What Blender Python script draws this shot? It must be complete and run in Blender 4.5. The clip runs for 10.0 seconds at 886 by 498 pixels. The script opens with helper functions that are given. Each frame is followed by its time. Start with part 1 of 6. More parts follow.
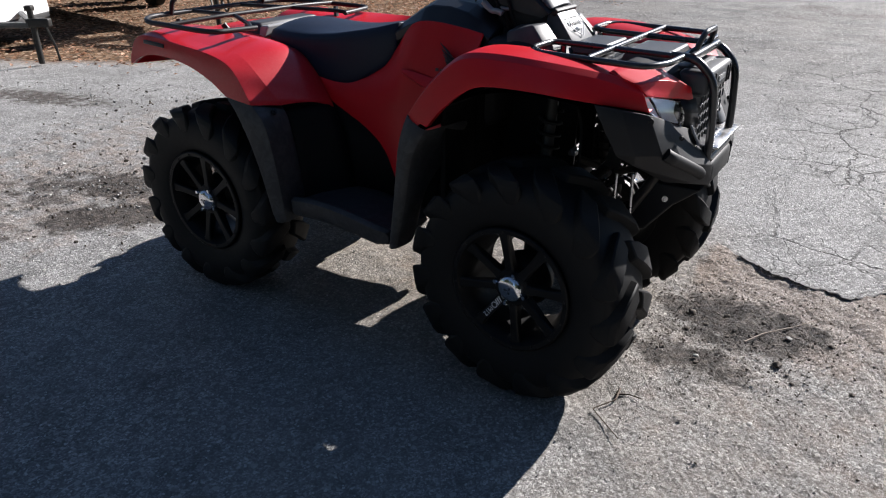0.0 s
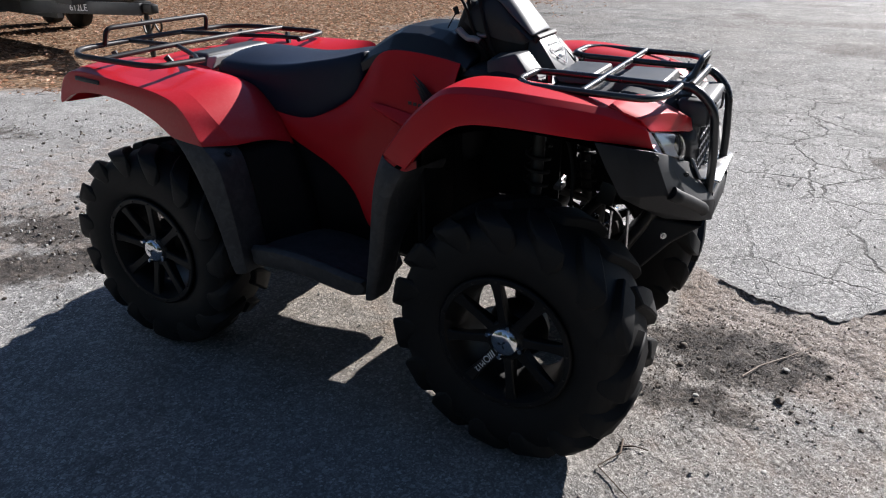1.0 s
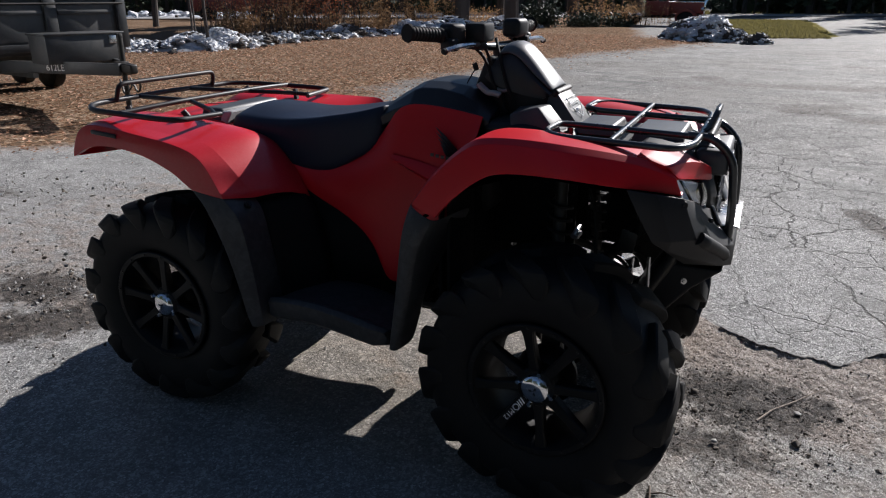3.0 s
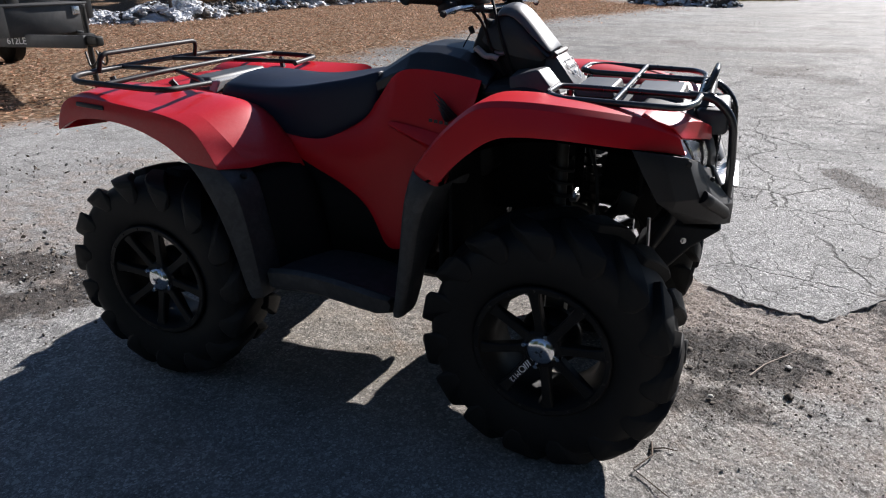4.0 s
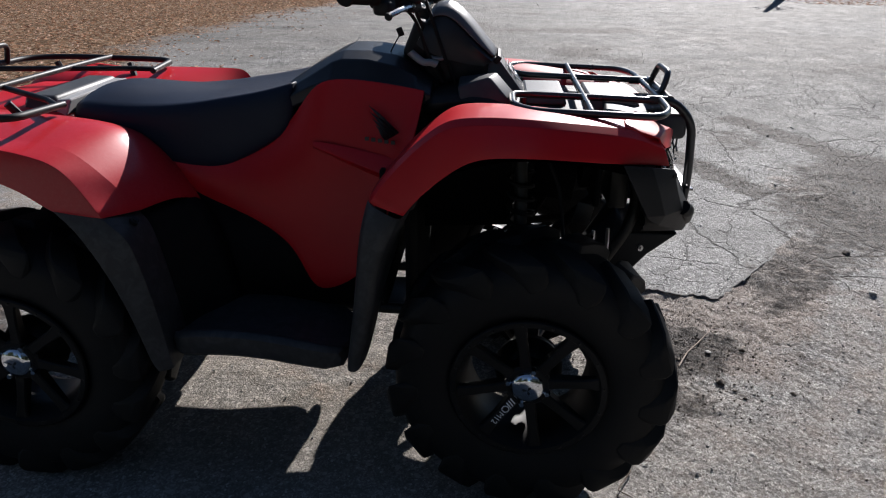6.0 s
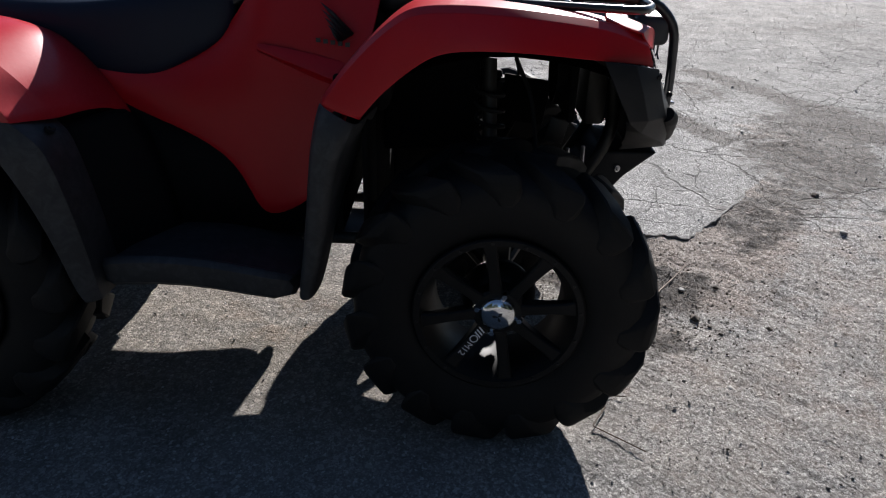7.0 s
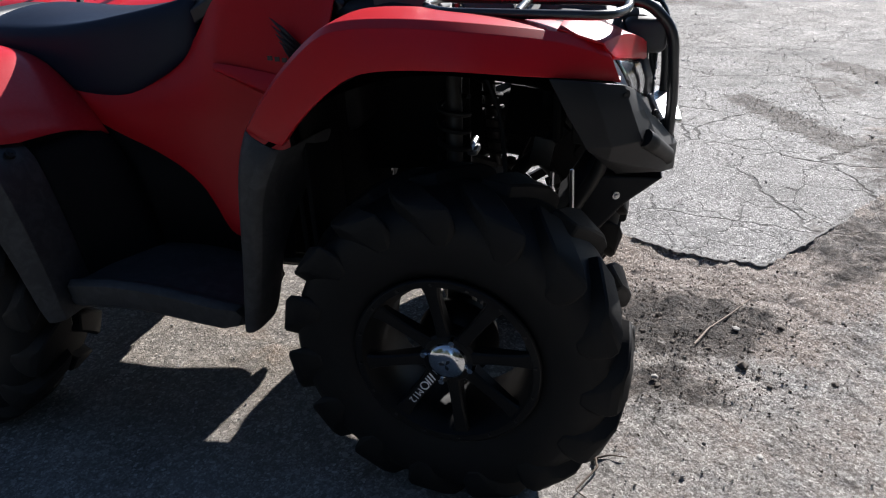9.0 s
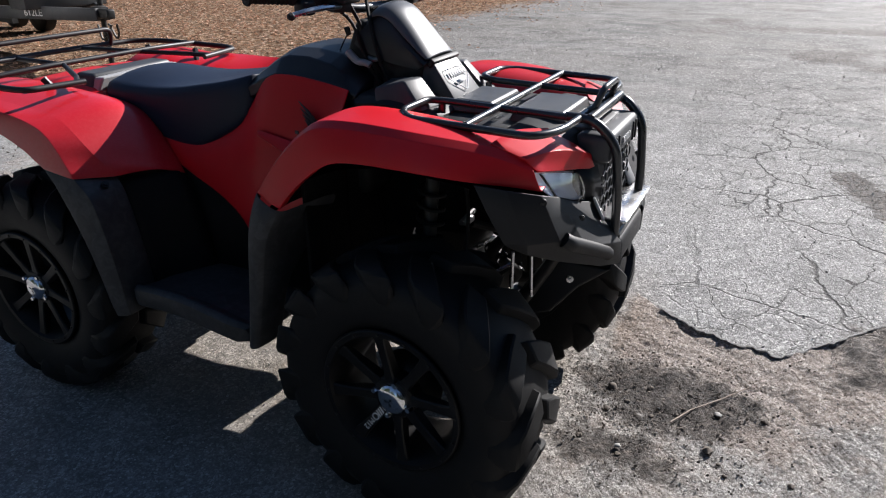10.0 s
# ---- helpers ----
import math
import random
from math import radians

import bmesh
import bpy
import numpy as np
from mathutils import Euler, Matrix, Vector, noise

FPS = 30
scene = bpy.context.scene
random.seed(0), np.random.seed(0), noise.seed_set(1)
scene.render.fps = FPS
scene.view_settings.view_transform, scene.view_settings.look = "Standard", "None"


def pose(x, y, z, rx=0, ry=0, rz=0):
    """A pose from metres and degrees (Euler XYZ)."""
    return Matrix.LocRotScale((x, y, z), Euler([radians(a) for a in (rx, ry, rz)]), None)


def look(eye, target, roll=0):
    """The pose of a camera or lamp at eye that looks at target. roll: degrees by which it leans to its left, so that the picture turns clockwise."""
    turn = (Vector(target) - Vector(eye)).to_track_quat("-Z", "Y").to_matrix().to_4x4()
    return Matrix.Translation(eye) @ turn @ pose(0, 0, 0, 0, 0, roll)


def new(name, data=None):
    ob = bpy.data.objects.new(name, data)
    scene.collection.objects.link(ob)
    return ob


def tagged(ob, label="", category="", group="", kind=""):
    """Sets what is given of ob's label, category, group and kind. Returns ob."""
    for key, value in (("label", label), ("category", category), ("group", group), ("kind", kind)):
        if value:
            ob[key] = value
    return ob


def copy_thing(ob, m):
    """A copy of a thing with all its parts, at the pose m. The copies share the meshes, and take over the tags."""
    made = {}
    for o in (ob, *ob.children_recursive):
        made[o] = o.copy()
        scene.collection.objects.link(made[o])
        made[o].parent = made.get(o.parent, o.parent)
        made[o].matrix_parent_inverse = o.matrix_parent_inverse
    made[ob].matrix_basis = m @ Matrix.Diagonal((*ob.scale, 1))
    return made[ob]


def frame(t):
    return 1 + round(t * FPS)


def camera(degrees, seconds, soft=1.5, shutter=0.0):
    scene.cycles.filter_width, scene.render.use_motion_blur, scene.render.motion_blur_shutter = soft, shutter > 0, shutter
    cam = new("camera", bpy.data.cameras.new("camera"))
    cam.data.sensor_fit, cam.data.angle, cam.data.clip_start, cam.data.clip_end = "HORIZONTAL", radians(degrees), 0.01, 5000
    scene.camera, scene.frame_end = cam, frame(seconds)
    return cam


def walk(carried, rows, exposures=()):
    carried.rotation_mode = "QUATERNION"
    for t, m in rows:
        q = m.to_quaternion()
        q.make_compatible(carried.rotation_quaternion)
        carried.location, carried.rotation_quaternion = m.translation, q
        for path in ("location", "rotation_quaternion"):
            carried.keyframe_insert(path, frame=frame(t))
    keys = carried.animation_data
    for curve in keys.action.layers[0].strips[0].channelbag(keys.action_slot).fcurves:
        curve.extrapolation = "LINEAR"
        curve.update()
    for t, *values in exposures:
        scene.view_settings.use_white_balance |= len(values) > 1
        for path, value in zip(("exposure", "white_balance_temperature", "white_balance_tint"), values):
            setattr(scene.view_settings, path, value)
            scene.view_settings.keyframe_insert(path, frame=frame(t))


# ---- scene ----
cam = camera(65.1, 10.0, soft=1.15)
EXPOSURE = 1.06
PATH = [
    (0, (1.403, -2.02, 1.297), (0.427, -0.503, 0.433), -0.1),
    (0.5, (1.302, -1.964, 1.291), (0.395, -0.401, 0.435), 0.4),
    (1, (1.204, -1.892, 1.316), (0.358, -0.285, 0.479), -0.6),
    (1.5, (1.155, -1.937, 1.369), (0.318, -0.255, 0.681), -0.9),
    (2, (1.131, -1.982, 1.369), (0.314, -0.257, 0.77), -0.2),
    (2.5, (1.105, -1.99, 1.342), (0.298, -0.263, 0.736), -0.1),
    (2.7, (1.084, -1.983, 1.314), (0.281, -0.265, 0.678), 0.0),
    (4, (0.993, -2.023, 1.288), (0.294, -0.311, 0.525), -0.7),
    (4.5, (0.876, -1.925, 1.295), (0.178, -0.222, 0.514), -1.6),
    (5, (0.826, -1.863, 1.343), (0.227, -0.097, 0.621), -1.4),
    (5.5, (0.674, -1.865, 1.324), (0.39, -0.029, 0.583), 1.3),
    (5.7, (0.6, -1.863, 1.32), (0.408, -0.028, 0.548), 1.5),
    (6.8, (0.483, -1.834, 1.243), (0.418, -0.029, 0.384), -0.4),
    (7, (0.519, -1.771, 1.142), (0.506, 0.023, 0.258), 1.7),
    (7.5, (0.663, -1.676, 0.95), (0.603, 0.081, -0.002), -1.4),
    (8, (0.771, -1.666, 0.913), (0.683, 0.12, 0.017), -1.3),
    (8.5, (0.857, -1.645, 1.058), (0.628, 0.119, 0.145), -3.1),
    (9, (0.901, -1.551, 1.147), (0.471, 0.186, 0.253), -2.5),
    (9.5, (1.049, -1.485, 1.255), (0.401, 0.198, 0.39), -2.7),
    (10, (1.339, -1.6, 1.341), (0.518, 0.021, 0.507), -0.4),
]
# the camera meters the scene anew as it turns: time and stops
METER = ((0, 0.08), (0.5, 0.1), (1, 0.16), (1.5, 0), (2, -0.22), (2.5, -0.36), (2.7, -0.36), (4, 0.03), (4.5, 0.15), (5, 0.12), (5.5, -0.3), (5.7, -0.32), (6.8, -0.28), (7, -0.2), (7.5, 0.08), (8, 0.19), (8.5, 0.18), (9, 0.14), (9.5, 0.34), (9.75, 0.42), (10, 0.12))
walk(cam, [(t, look(eye, target, roll)) for t, eye, target, roll in PATH], exposures=[(t, EXPOSURE + e) for t, e in METER])

# ---- world and sun ----
SUN_WAY = Vector((0.53, 1.6, 1.0)).normalized()
SUN_ELEVATION = math.asin(SUN_WAY.z)
SUN_TURN = math.atan2(SUN_WAY.x, SUN_WAY.y)
world = bpy.data.worlds.new("world")
scene.world = world
world.use_nodes = True
wn = world.node_tree
sky = wn.nodes.new("ShaderNodeTexSky")
sky.sky_type, sky.sun_disc = "NISHITA", False
sky.sun_elevation, sky.sun_rotation = SUN_ELEVATION, SUN_TURN
sky.air_density, sky.dust_density, sky.ozone_density = 0.8, 0.03, 2.4
wn.links.new(sky.outputs[0], wn.nodes["Background"].inputs[0])
wn.nodes["Background"].inputs[1].default_value = 0.050
sun_data = bpy.data.lights.new("sun", "SUN")
sun_data.energy, sun_data.angle, sun_data.color = 4.9, radians(0.53), (1.0, 0.96, 0.945)
sun = new("sun", sun_data)
sun.matrix_world = look(SUN_WAY * 60, (0, 0, 0))


# ---- materials ----
def nodes_of(name):
    m = bpy.data.materials.new(name)
    m.use_nodes = True
    return m, m.node_tree, m.node_tree.nodes["Principled BSDF"]


def noise_node(nt, scale, detail=4.0, rough=0.55, coord="Object", warp=0.0):
    tc = nt.nodes.new("ShaderNodeTexCoord")
    n = nt.nodes.new("ShaderNodeTexNoise")
    n.inputs["Scale"].default_value, n.inputs["Detail"].default_value = scale, detail
    n.inputs["Roughness"].default_value, n.inputs["Distortion"].default_value = rough, warp
    nt.links.new(tc.outputs[coord], n.inputs["Vector"])
    return n.outputs["Fac"]


def ramp(nt, fac, stops):
    r = nt.nodes.new("ShaderNodeValToRGB")
    while len(r.color_ramp.elements) < len(stops):
        r.color_ramp.elements.new(0.5)
    for e, (p, c) in zip(r.color_ramp.elements, stops):
        e.position = p
        e.color = (*c, 1) if isinstance(c, tuple) else (c, c, c, 1)
    nt.links.new(fac, r.inputs[0])
    return r.outputs[0]


def mix(nt, fac, a, b, how="MIX"):
    m = nt.nodes.new("ShaderNodeMix")
    m.data_type, m.blend_type = "RGBA", how
    for sock, v in ((m.inputs[0], fac), (m.inputs[6], a), (m.inputs[7], b)):
        if isinstance(v, (int, float)):
            sock.default_value = v if sock.type == "VALUE" else (v, v, v, 1)
        elif isinstance(v, tuple):
            sock.default_value = (*v, 1)
        else:
            nt.links.new(v, sock)
    return m.outputs[2]


def maths(nt, how, a, b=0.0):
    m = nt.nodes.new("ShaderNodeMath")
    m.operation = how
    for sock, v in zip(m.inputs, (a, b)):
        if isinstance(v, (int, float)):
            sock.default_value = v
        else:
            nt.links.new(v, sock)
    return m.outputs[0]


def bump(nt, bsdf, height, strength, distance):
    b = nt.nodes.new("ShaderNodeBump")
    b.inputs["Strength"].default_value, b.inputs["Distance"].default_value = strength, distance
    nt.links.new(height, b.inputs["Height"])
    nt.links.new(b.outputs[0], bsdf.inputs["Normal"])
    return b


def surface(name, dark, light, rough=(0.4, 0.6), metal=0.0, big=3.0, fine=60.0, relief=0.15, depth=0.001, dust=0.0,
            dust_colour=(0.30, 0.27, 0.23), dust_scale=9.0, coat=0.0):
    """A worn surface: two tones over two scales, dust in patches, fine relief."""
    m, nt, b = nodes_of(name)
    coarse, grain = noise_node(nt, big), noise_node(nt, fine, 3.0)
    tone = mix(nt, maths(nt, "MULTIPLY", maths(nt, "ADD", coarse, grain), 0.5), dark, light)
    if dust > 0:
        patch = ramp(nt, noise_node(nt, dust_scale, 6.0, 0.65, warp=0.6), [(0.45, 0.0), (0.75, dust)])
        tone = mix(nt, patch, tone, dust_colour)
    nt.links.new(tone, b.inputs["Base Color"])
    nt.links.new(ramp(nt, coarse, [(0.3, rough[0]), (0.7, rough[1])]), b.inputs["Roughness"])
    b.inputs["Metallic"].default_value = metal
    b.inputs["Coat Weight"].default_value = coat
    b.inputs["Coat Roughness"].default_value = 0.2
    if relief > 0:
        bump(nt, b, grain, relief, depth)
    return m


RED = surface("red_plastic", (0.45, 0.003, 0.010), (0.53, 0.0045, 0.013), (0.36, 0.46), big=5, fine=180, relief=0.04, dust=0.03, dust_colour=(0.5, 0.16, 0.15), dust_scale=14, coat=0.10)
SCUFFED_RED = surface("scuffed_red_plastic", (0.42, 0.006, 0.014), (0.52, 0.009, 0.019), (0.40, 0.52), big=5, fine=90, relief=0.12, dust=0.06, dust_colour=(0.70, 0.24, 0.24), dust_scale=120, coat=0.6)
BLACK = surface("black_plastic", (0.006, 0.0064, 0.0078), (0.010, 0.0105, 0.0125), (0.5, 0.62), big=6, fine=420, relief=0.25, depth=0.0006, dust=0.12, dust_colour=(0.045, 0.045, 0.047), dust_scale=12)
GLOSS_BLACK = surface("smooth_black_plastic", (0.009, 0.0105, 0.014), (0.015, 0.017, 0.022), (0.30, 0.42), big=6, fine=300, relief=0.08, dust=0.06, dust_colour=(0.10, 0.10, 0.105))
GREY_PLASTIC = surface("grey_plastic", (0.036, 0.039, 0.044), (0.056, 0.060, 0.066), (0.38, 0.47), big=6, fine=300, relief=0.1, dust=0.1)
SILVER = surface("silver_plastic", (0.24, 0.245, 0.26), (0.31, 0.315, 0.33), (0.34, 0.44), big=6, fine=300, relief=0.06, dust=0.1)
POD = surface("satin_pod_plastic", (0.050, 0.055, 0.064), (0.075, 0.081, 0.092), (0.36, 0.44), big=6, fine=300, relief=0.06, dust=0.1)
SHROUD = surface("dark_grey_plastic", (0.026, 0.029, 0.034), (0.042, 0.046, 0.053), (0.44, 0.54), big=6, fine=300, relief=0.1, dust=0.1)
VINYL = surface("seat_vinyl", (0.0055, 0.010, 0.024), (0.009, 0.015, 0.034), (0.44, 0.54), big=5, fine=520, relief=0.35, depth=0.0006, dust=0.03, dust_colour=(0.07, 0.08, 0.10))
RACK = surface("rack_steel", (0.010, 0.0105, 0.012), (0.019, 0.020, 0.023), (0.24, 0.34), big=9, fine=150, relief=0.06, dust=0.12, dust_colour=(0.14, 0.13, 0.12), coat=0.35)
MATT_RACK = surface("worn_rack_paint", (0.009, 0.009, 0.010), (0.015, 0.015, 0.017), (0.42, 0.55), big=9, fine=150, relief=0.12, dust=0.12, dust_colour=(0.06, 0.055, 0.05))
RUBBER = surface("tyre_rubber", (0.0045, 0.0045, 0.005), (0.0085, 0.0084, 0.0084), (0.55, 0.72), big=7, fine=240, relief=0.3, depth=0.001, dust=0.10, dust_colour=(0.035, 0.032, 0.028), dust_scale=16)
RIM = surface("black_alloy", (0.003, 0.003, 0.0034), (0.0055, 0.0055, 0.006), (0.42, 0.56), big=9, fine=200, relief=0.04, dust=0.10, dust_colour=(0.06, 0.055, 0.05))
ALLOY = surface("bare_alloy", (0.42, 0.42, 0.43), (0.55, 0.55, 0.56), (0.22, 0.36), metal=1.0, big=12, fine=260, relief=0.06, dust=0.2, dust_colour=(0.25, 0.24, 0.22))
CHROME = surface("polished_metal", (0.66, 0.67, 0.69), (0.75, 0.76, 0.78), (0.07, 0.16), metal=1.0, big=15, fine=200, relief=0.02)
PALE_GREY = surface("pale_grey_plastic", (0.30, 0.30, 0.305), (0.38, 0.38, 0.385), (0.4, 0.55), big=6, fine=300, relief=0.1, dust=0.15)
STEEL = surface("dark_steel", (0.018, 0.0175, 0.017), (0.04, 0.038, 0.035), (0.4, 0.6), metal=0.5, big=8, fine=160, relief=0.2, dust=0.3, dust_colour=(0.08, 0.07, 0.06))
WHITE = surface("white_print", (0.74, 0.74, 0.74), (0.82, 0.82, 0.82), (0.4, 0.5), big=20, fine=300, relief=0.0)
LABEL = surface("silver_print", (0.30, 0.31, 0.32), (0.36, 0.37, 0.38), (0.35, 0.45), big=20, fine=300, relief=0.0)
AMBER = surface("amber_plastic", (0.55, 0.10, 0.02), (0.65, 0.14, 0.03), (0.25, 0.35), relief=0.0)

FLAP = surface("scraped_black_plastic", (0.016, 0.017, 0.019), (0.030, 0.031, 0.034), (0.5, 0.66), big=6, fine=300, relief=0.3, depth=0.0008, dust=0.5, dust_colour=(0.085, 0.085, 0.088), dust_scale=34)
# black made darker and duller than the body's, standing in for wheel-well shade
SHADE_BLACK = surface("shade_black_liner", (0.005, 0.005, 0.0055), (0.009, 0.009, 0.0095), (0.75, 0.9), big=6, fine=300, relief=0.2, dust=0.15, dust_colour=(0.03, 0.028, 0.026), dust_scale=12)
for m, level in ((VINYL, 0.3), (GLOSS_BLACK, 0.4), (SHADE_BLACK, 0.15), (RUBBER, 0.25), (RIM, 0.25), (MATT_RACK, 0.35), (BLACK, 0.3)):
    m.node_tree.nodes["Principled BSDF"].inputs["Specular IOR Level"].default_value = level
for m in (RED, SCUFFED_RED):
    m.node_tree.nodes["Principled BSDF"].inputs["Specular IOR Level"].default_value = 0.3


def glass(name, tint, rough=0.03):
    m, nt, b = nodes_of(name)
    b.inputs["Base Color"].default_value = (*tint, 1)
    b.inputs["Transmission Weight"].default_value = 1.0
    b.inputs["IOR"].default_value = 1.45
    nt.links.new(ramp(nt, noise_node(nt, 30, 5), [(0.4, rough), (0.8, rough + 0.12)]), b.inputs["Roughness"])
    return m


LENS = glass("clear_lens", (0.92, 0.95, 1.0))
PANE = glass("window_glass", (0.75, 0.82, 0.85), 0.02)


# ---- mesh helpers ----
def link(name, bm, material, parent=None, label="", smooth=True):
    bmesh.ops.recalc_face_normals(bm, faces=bm.faces)
    data = bpy.data.meshes.new(name)
    bm.to_mesh(data)
    bm.free()
    for p in data.polygons:
        p.use_smooth = smooth
    for m in material if isinstance(material, (list, tuple)) else [material]:
        data.materials.append(m)
    ob = new(name, data)
    ob.parent = parent
    if smooth and "crease_edge" not in data.attributes:
        data.set_sharp_from_angle(angle=radians(38))
    return tagged(ob, label)


def part(name, bm, material, parent, label="", smooth=True):
    return link(name, bm, material, parent, label, smooth)


def thing(name, at, label, category, group="", turn=0.0):
    e = new(name)
    e.empty_display_size = 0.1
    e.matrix_basis = pose(*at, 0, 0, turn)
    return tagged(e, label, category, group)


def solid(ob, thick=0.004, offset=-1.0):
    m = ob.modifiers.new("thickness", "SOLIDIFY")
    m.thickness, m.offset = thick, offset
    return ob


def soften(ob, levels=1):
    m = ob.modifiers.new("soft", "SUBSURF")
    m.levels = m.render_levels = levels
    return ob


def rounded(ob, width=0.004, segments=2):
    m = ob.modifiers.new("edge", "BEVEL")
    m.width, m.segments, m.limit_method, m.angle_limit = width, segments, "ANGLE", radians(35)
    return ob


def mesh_of(verts, faces):
    bm = bmesh.new()
    vs = [bm.verts.new(v) for v in verts]
    for f in faces:
        bm.faces.new([vs[i] for i in f])
    return bm


def loft(rows, ring=False, caps=False):
    """Skin over rows of equally many points."""
    n = len(rows[0])
    verts = [p for r in rows for p in r]
    faces = []
    for i in range(len(rows) - 1):
        for j in range(n if ring else n - 1):
            k = (j + 1) % n
            faces.append((i * n + j, i * n + k, (i + 1) * n + k, (i + 1) * n + j))
    if caps:
        faces.append(tuple(range(n)))
        faces.append(tuple((len(rows) - 1) * n + j for j in range(n)))
    return mesh_of(verts, faces)


def joined(*meshes):
    out = bmesh.new()
    for bm in meshes:
        data = bpy.data.meshes.new("t")
        bm.to_mesh(data)
        bm.free()
        out.from_mesh(data)
        bpy.data.meshes.remove(data)
    return out


def moved(bm, m):
    bmesh.ops.transform(bm, matrix=m, verts=bm.verts)
    return bm


def flipped(bm):
    """Mirror to the other side of the vehicle."""
    for v in bm.verts:
        v.co.y = -v.co.y
    return bm


def box(x, y, z, sx, sy, sz, bevel=0.0, segments=2, taper=1.0):
    bm = bmesh.new()
    bmesh.ops.create_cube(bm, size=1.0)
    for v in bm.verts:
        k = taper if v.co.z > 0 else 1.0
        v.co = Vector((v.co.x * sx * k, v.co.y * sy * k, v.co.z * sz))
    if bevel > 0:
        bmesh.ops.bevel(bm, geom=list(bm.edges), offset=bevel, segments=segments, affect="EDGES", profile=0.5)
    bmesh.ops.translate(bm, vec=(x, y, z), verts=bm.verts)
    return bm


def fillet(pts, r=0.03, steps=5, loop=False):
    pts = [Vector(p) for p in pts]
    out = []
    n = len(pts)
    for i, p in enumerate(pts):
        if not loop and i in (0, n - 1):
            out.append(p)
            continue
        a, b = pts[i - 1] - p, pts[(i + 1) % n] - p
        k = min(r, a.length * 0.45, b.length * 0.45)
        a, b = p + a.normalized() * k, p + b.normalized() * k
        for s in range(steps + 1):
            u = s / steps
            out.append(a.lerp(p, u).lerp(p.lerp(b, u), u))
    return out


def tube(pts, r, sides=10, bend=0.03, loop=False, taper=None):
    """A pipe along rounded corners; taper gives a radius factor at its far end."""
    path = fillet(pts, bend, 5, loop) if bend > 0 else [Vector(p) for p in pts]
    clean = [path[0]]
    for p in path[1:]:
        if (p - clean[-1]).length > 1e-5:
            clean.append(p)
    path = clean
    if loop and (path[0] - path[-1]).length < 1e-5:
        path.pop()
    n = len(path)
    rows, side = [], None
    for i, p in enumerate(path):
        a = path[i - 1] if (loop or i) else p
        b = path[(i + 1) % n] if (loop or i < n - 1) else p
        way = (b - a).normalized()
        if side is None:
            side = way.orthogonal().normalized()
        side = (side - way * side.dot(way)).normalized()
        up = way.cross(side)
        k = r if taper is None else r * (1 + (taper - 1) * i / (n - 1))
        rows.append([p + (side * math.cos(q) + up * math.sin(q)) * k for q in (2 * math.pi * j / sides for j in range(sides))])
    if loop:
        rows.append(rows[0])
        bm = loft(rows, True)
        bmesh.ops.remove_doubles(bm, verts=bm.verts, dist=1e-6)
        return bm
    return loft(rows, True, True)


def lathe(profile, n=48, caps=False):
    """Turn a profile of (radius, y) about the y axis."""
    rows = [[(r * math.cos(q), y, r * math.sin(q)) for r, y in profile] for q in (2 * math.pi * i / n for i in range(n))]
    rows.append(rows[0])
    bm = loft(rows)
    bmesh.ops.remove_doubles(bm, verts=bm.verts, dist=1e-6)
    return bm


def rod(a, b, r, sides=10, r2=None):
    return tube([a, b], r, sides, 0, taper=None if r2 is None else r2 / r)


def lerp(a, b, u):
    return Vector(a).lerp(Vector(b), u)


def letters(name, text, size, depth, material, parent, place, label=""):
    """Raised writing as a mesh; place is its matrix."""
    curve = bpy.data.curves.new(name, "FONT")
    curve.body, curve.size, curve.extrude = text, size, depth
    curve.align_x = curve.align_y = "CENTER"
    tmp = new("writing", curve)
    data = bpy.data.meshes.new_from_object(tmp)
    bpy.data.objects.remove(tmp)
    data.transform(place)
    data.materials.append(material)
    ob = new(name, data)
    ob.parent = parent
    return tagged(ob, label)


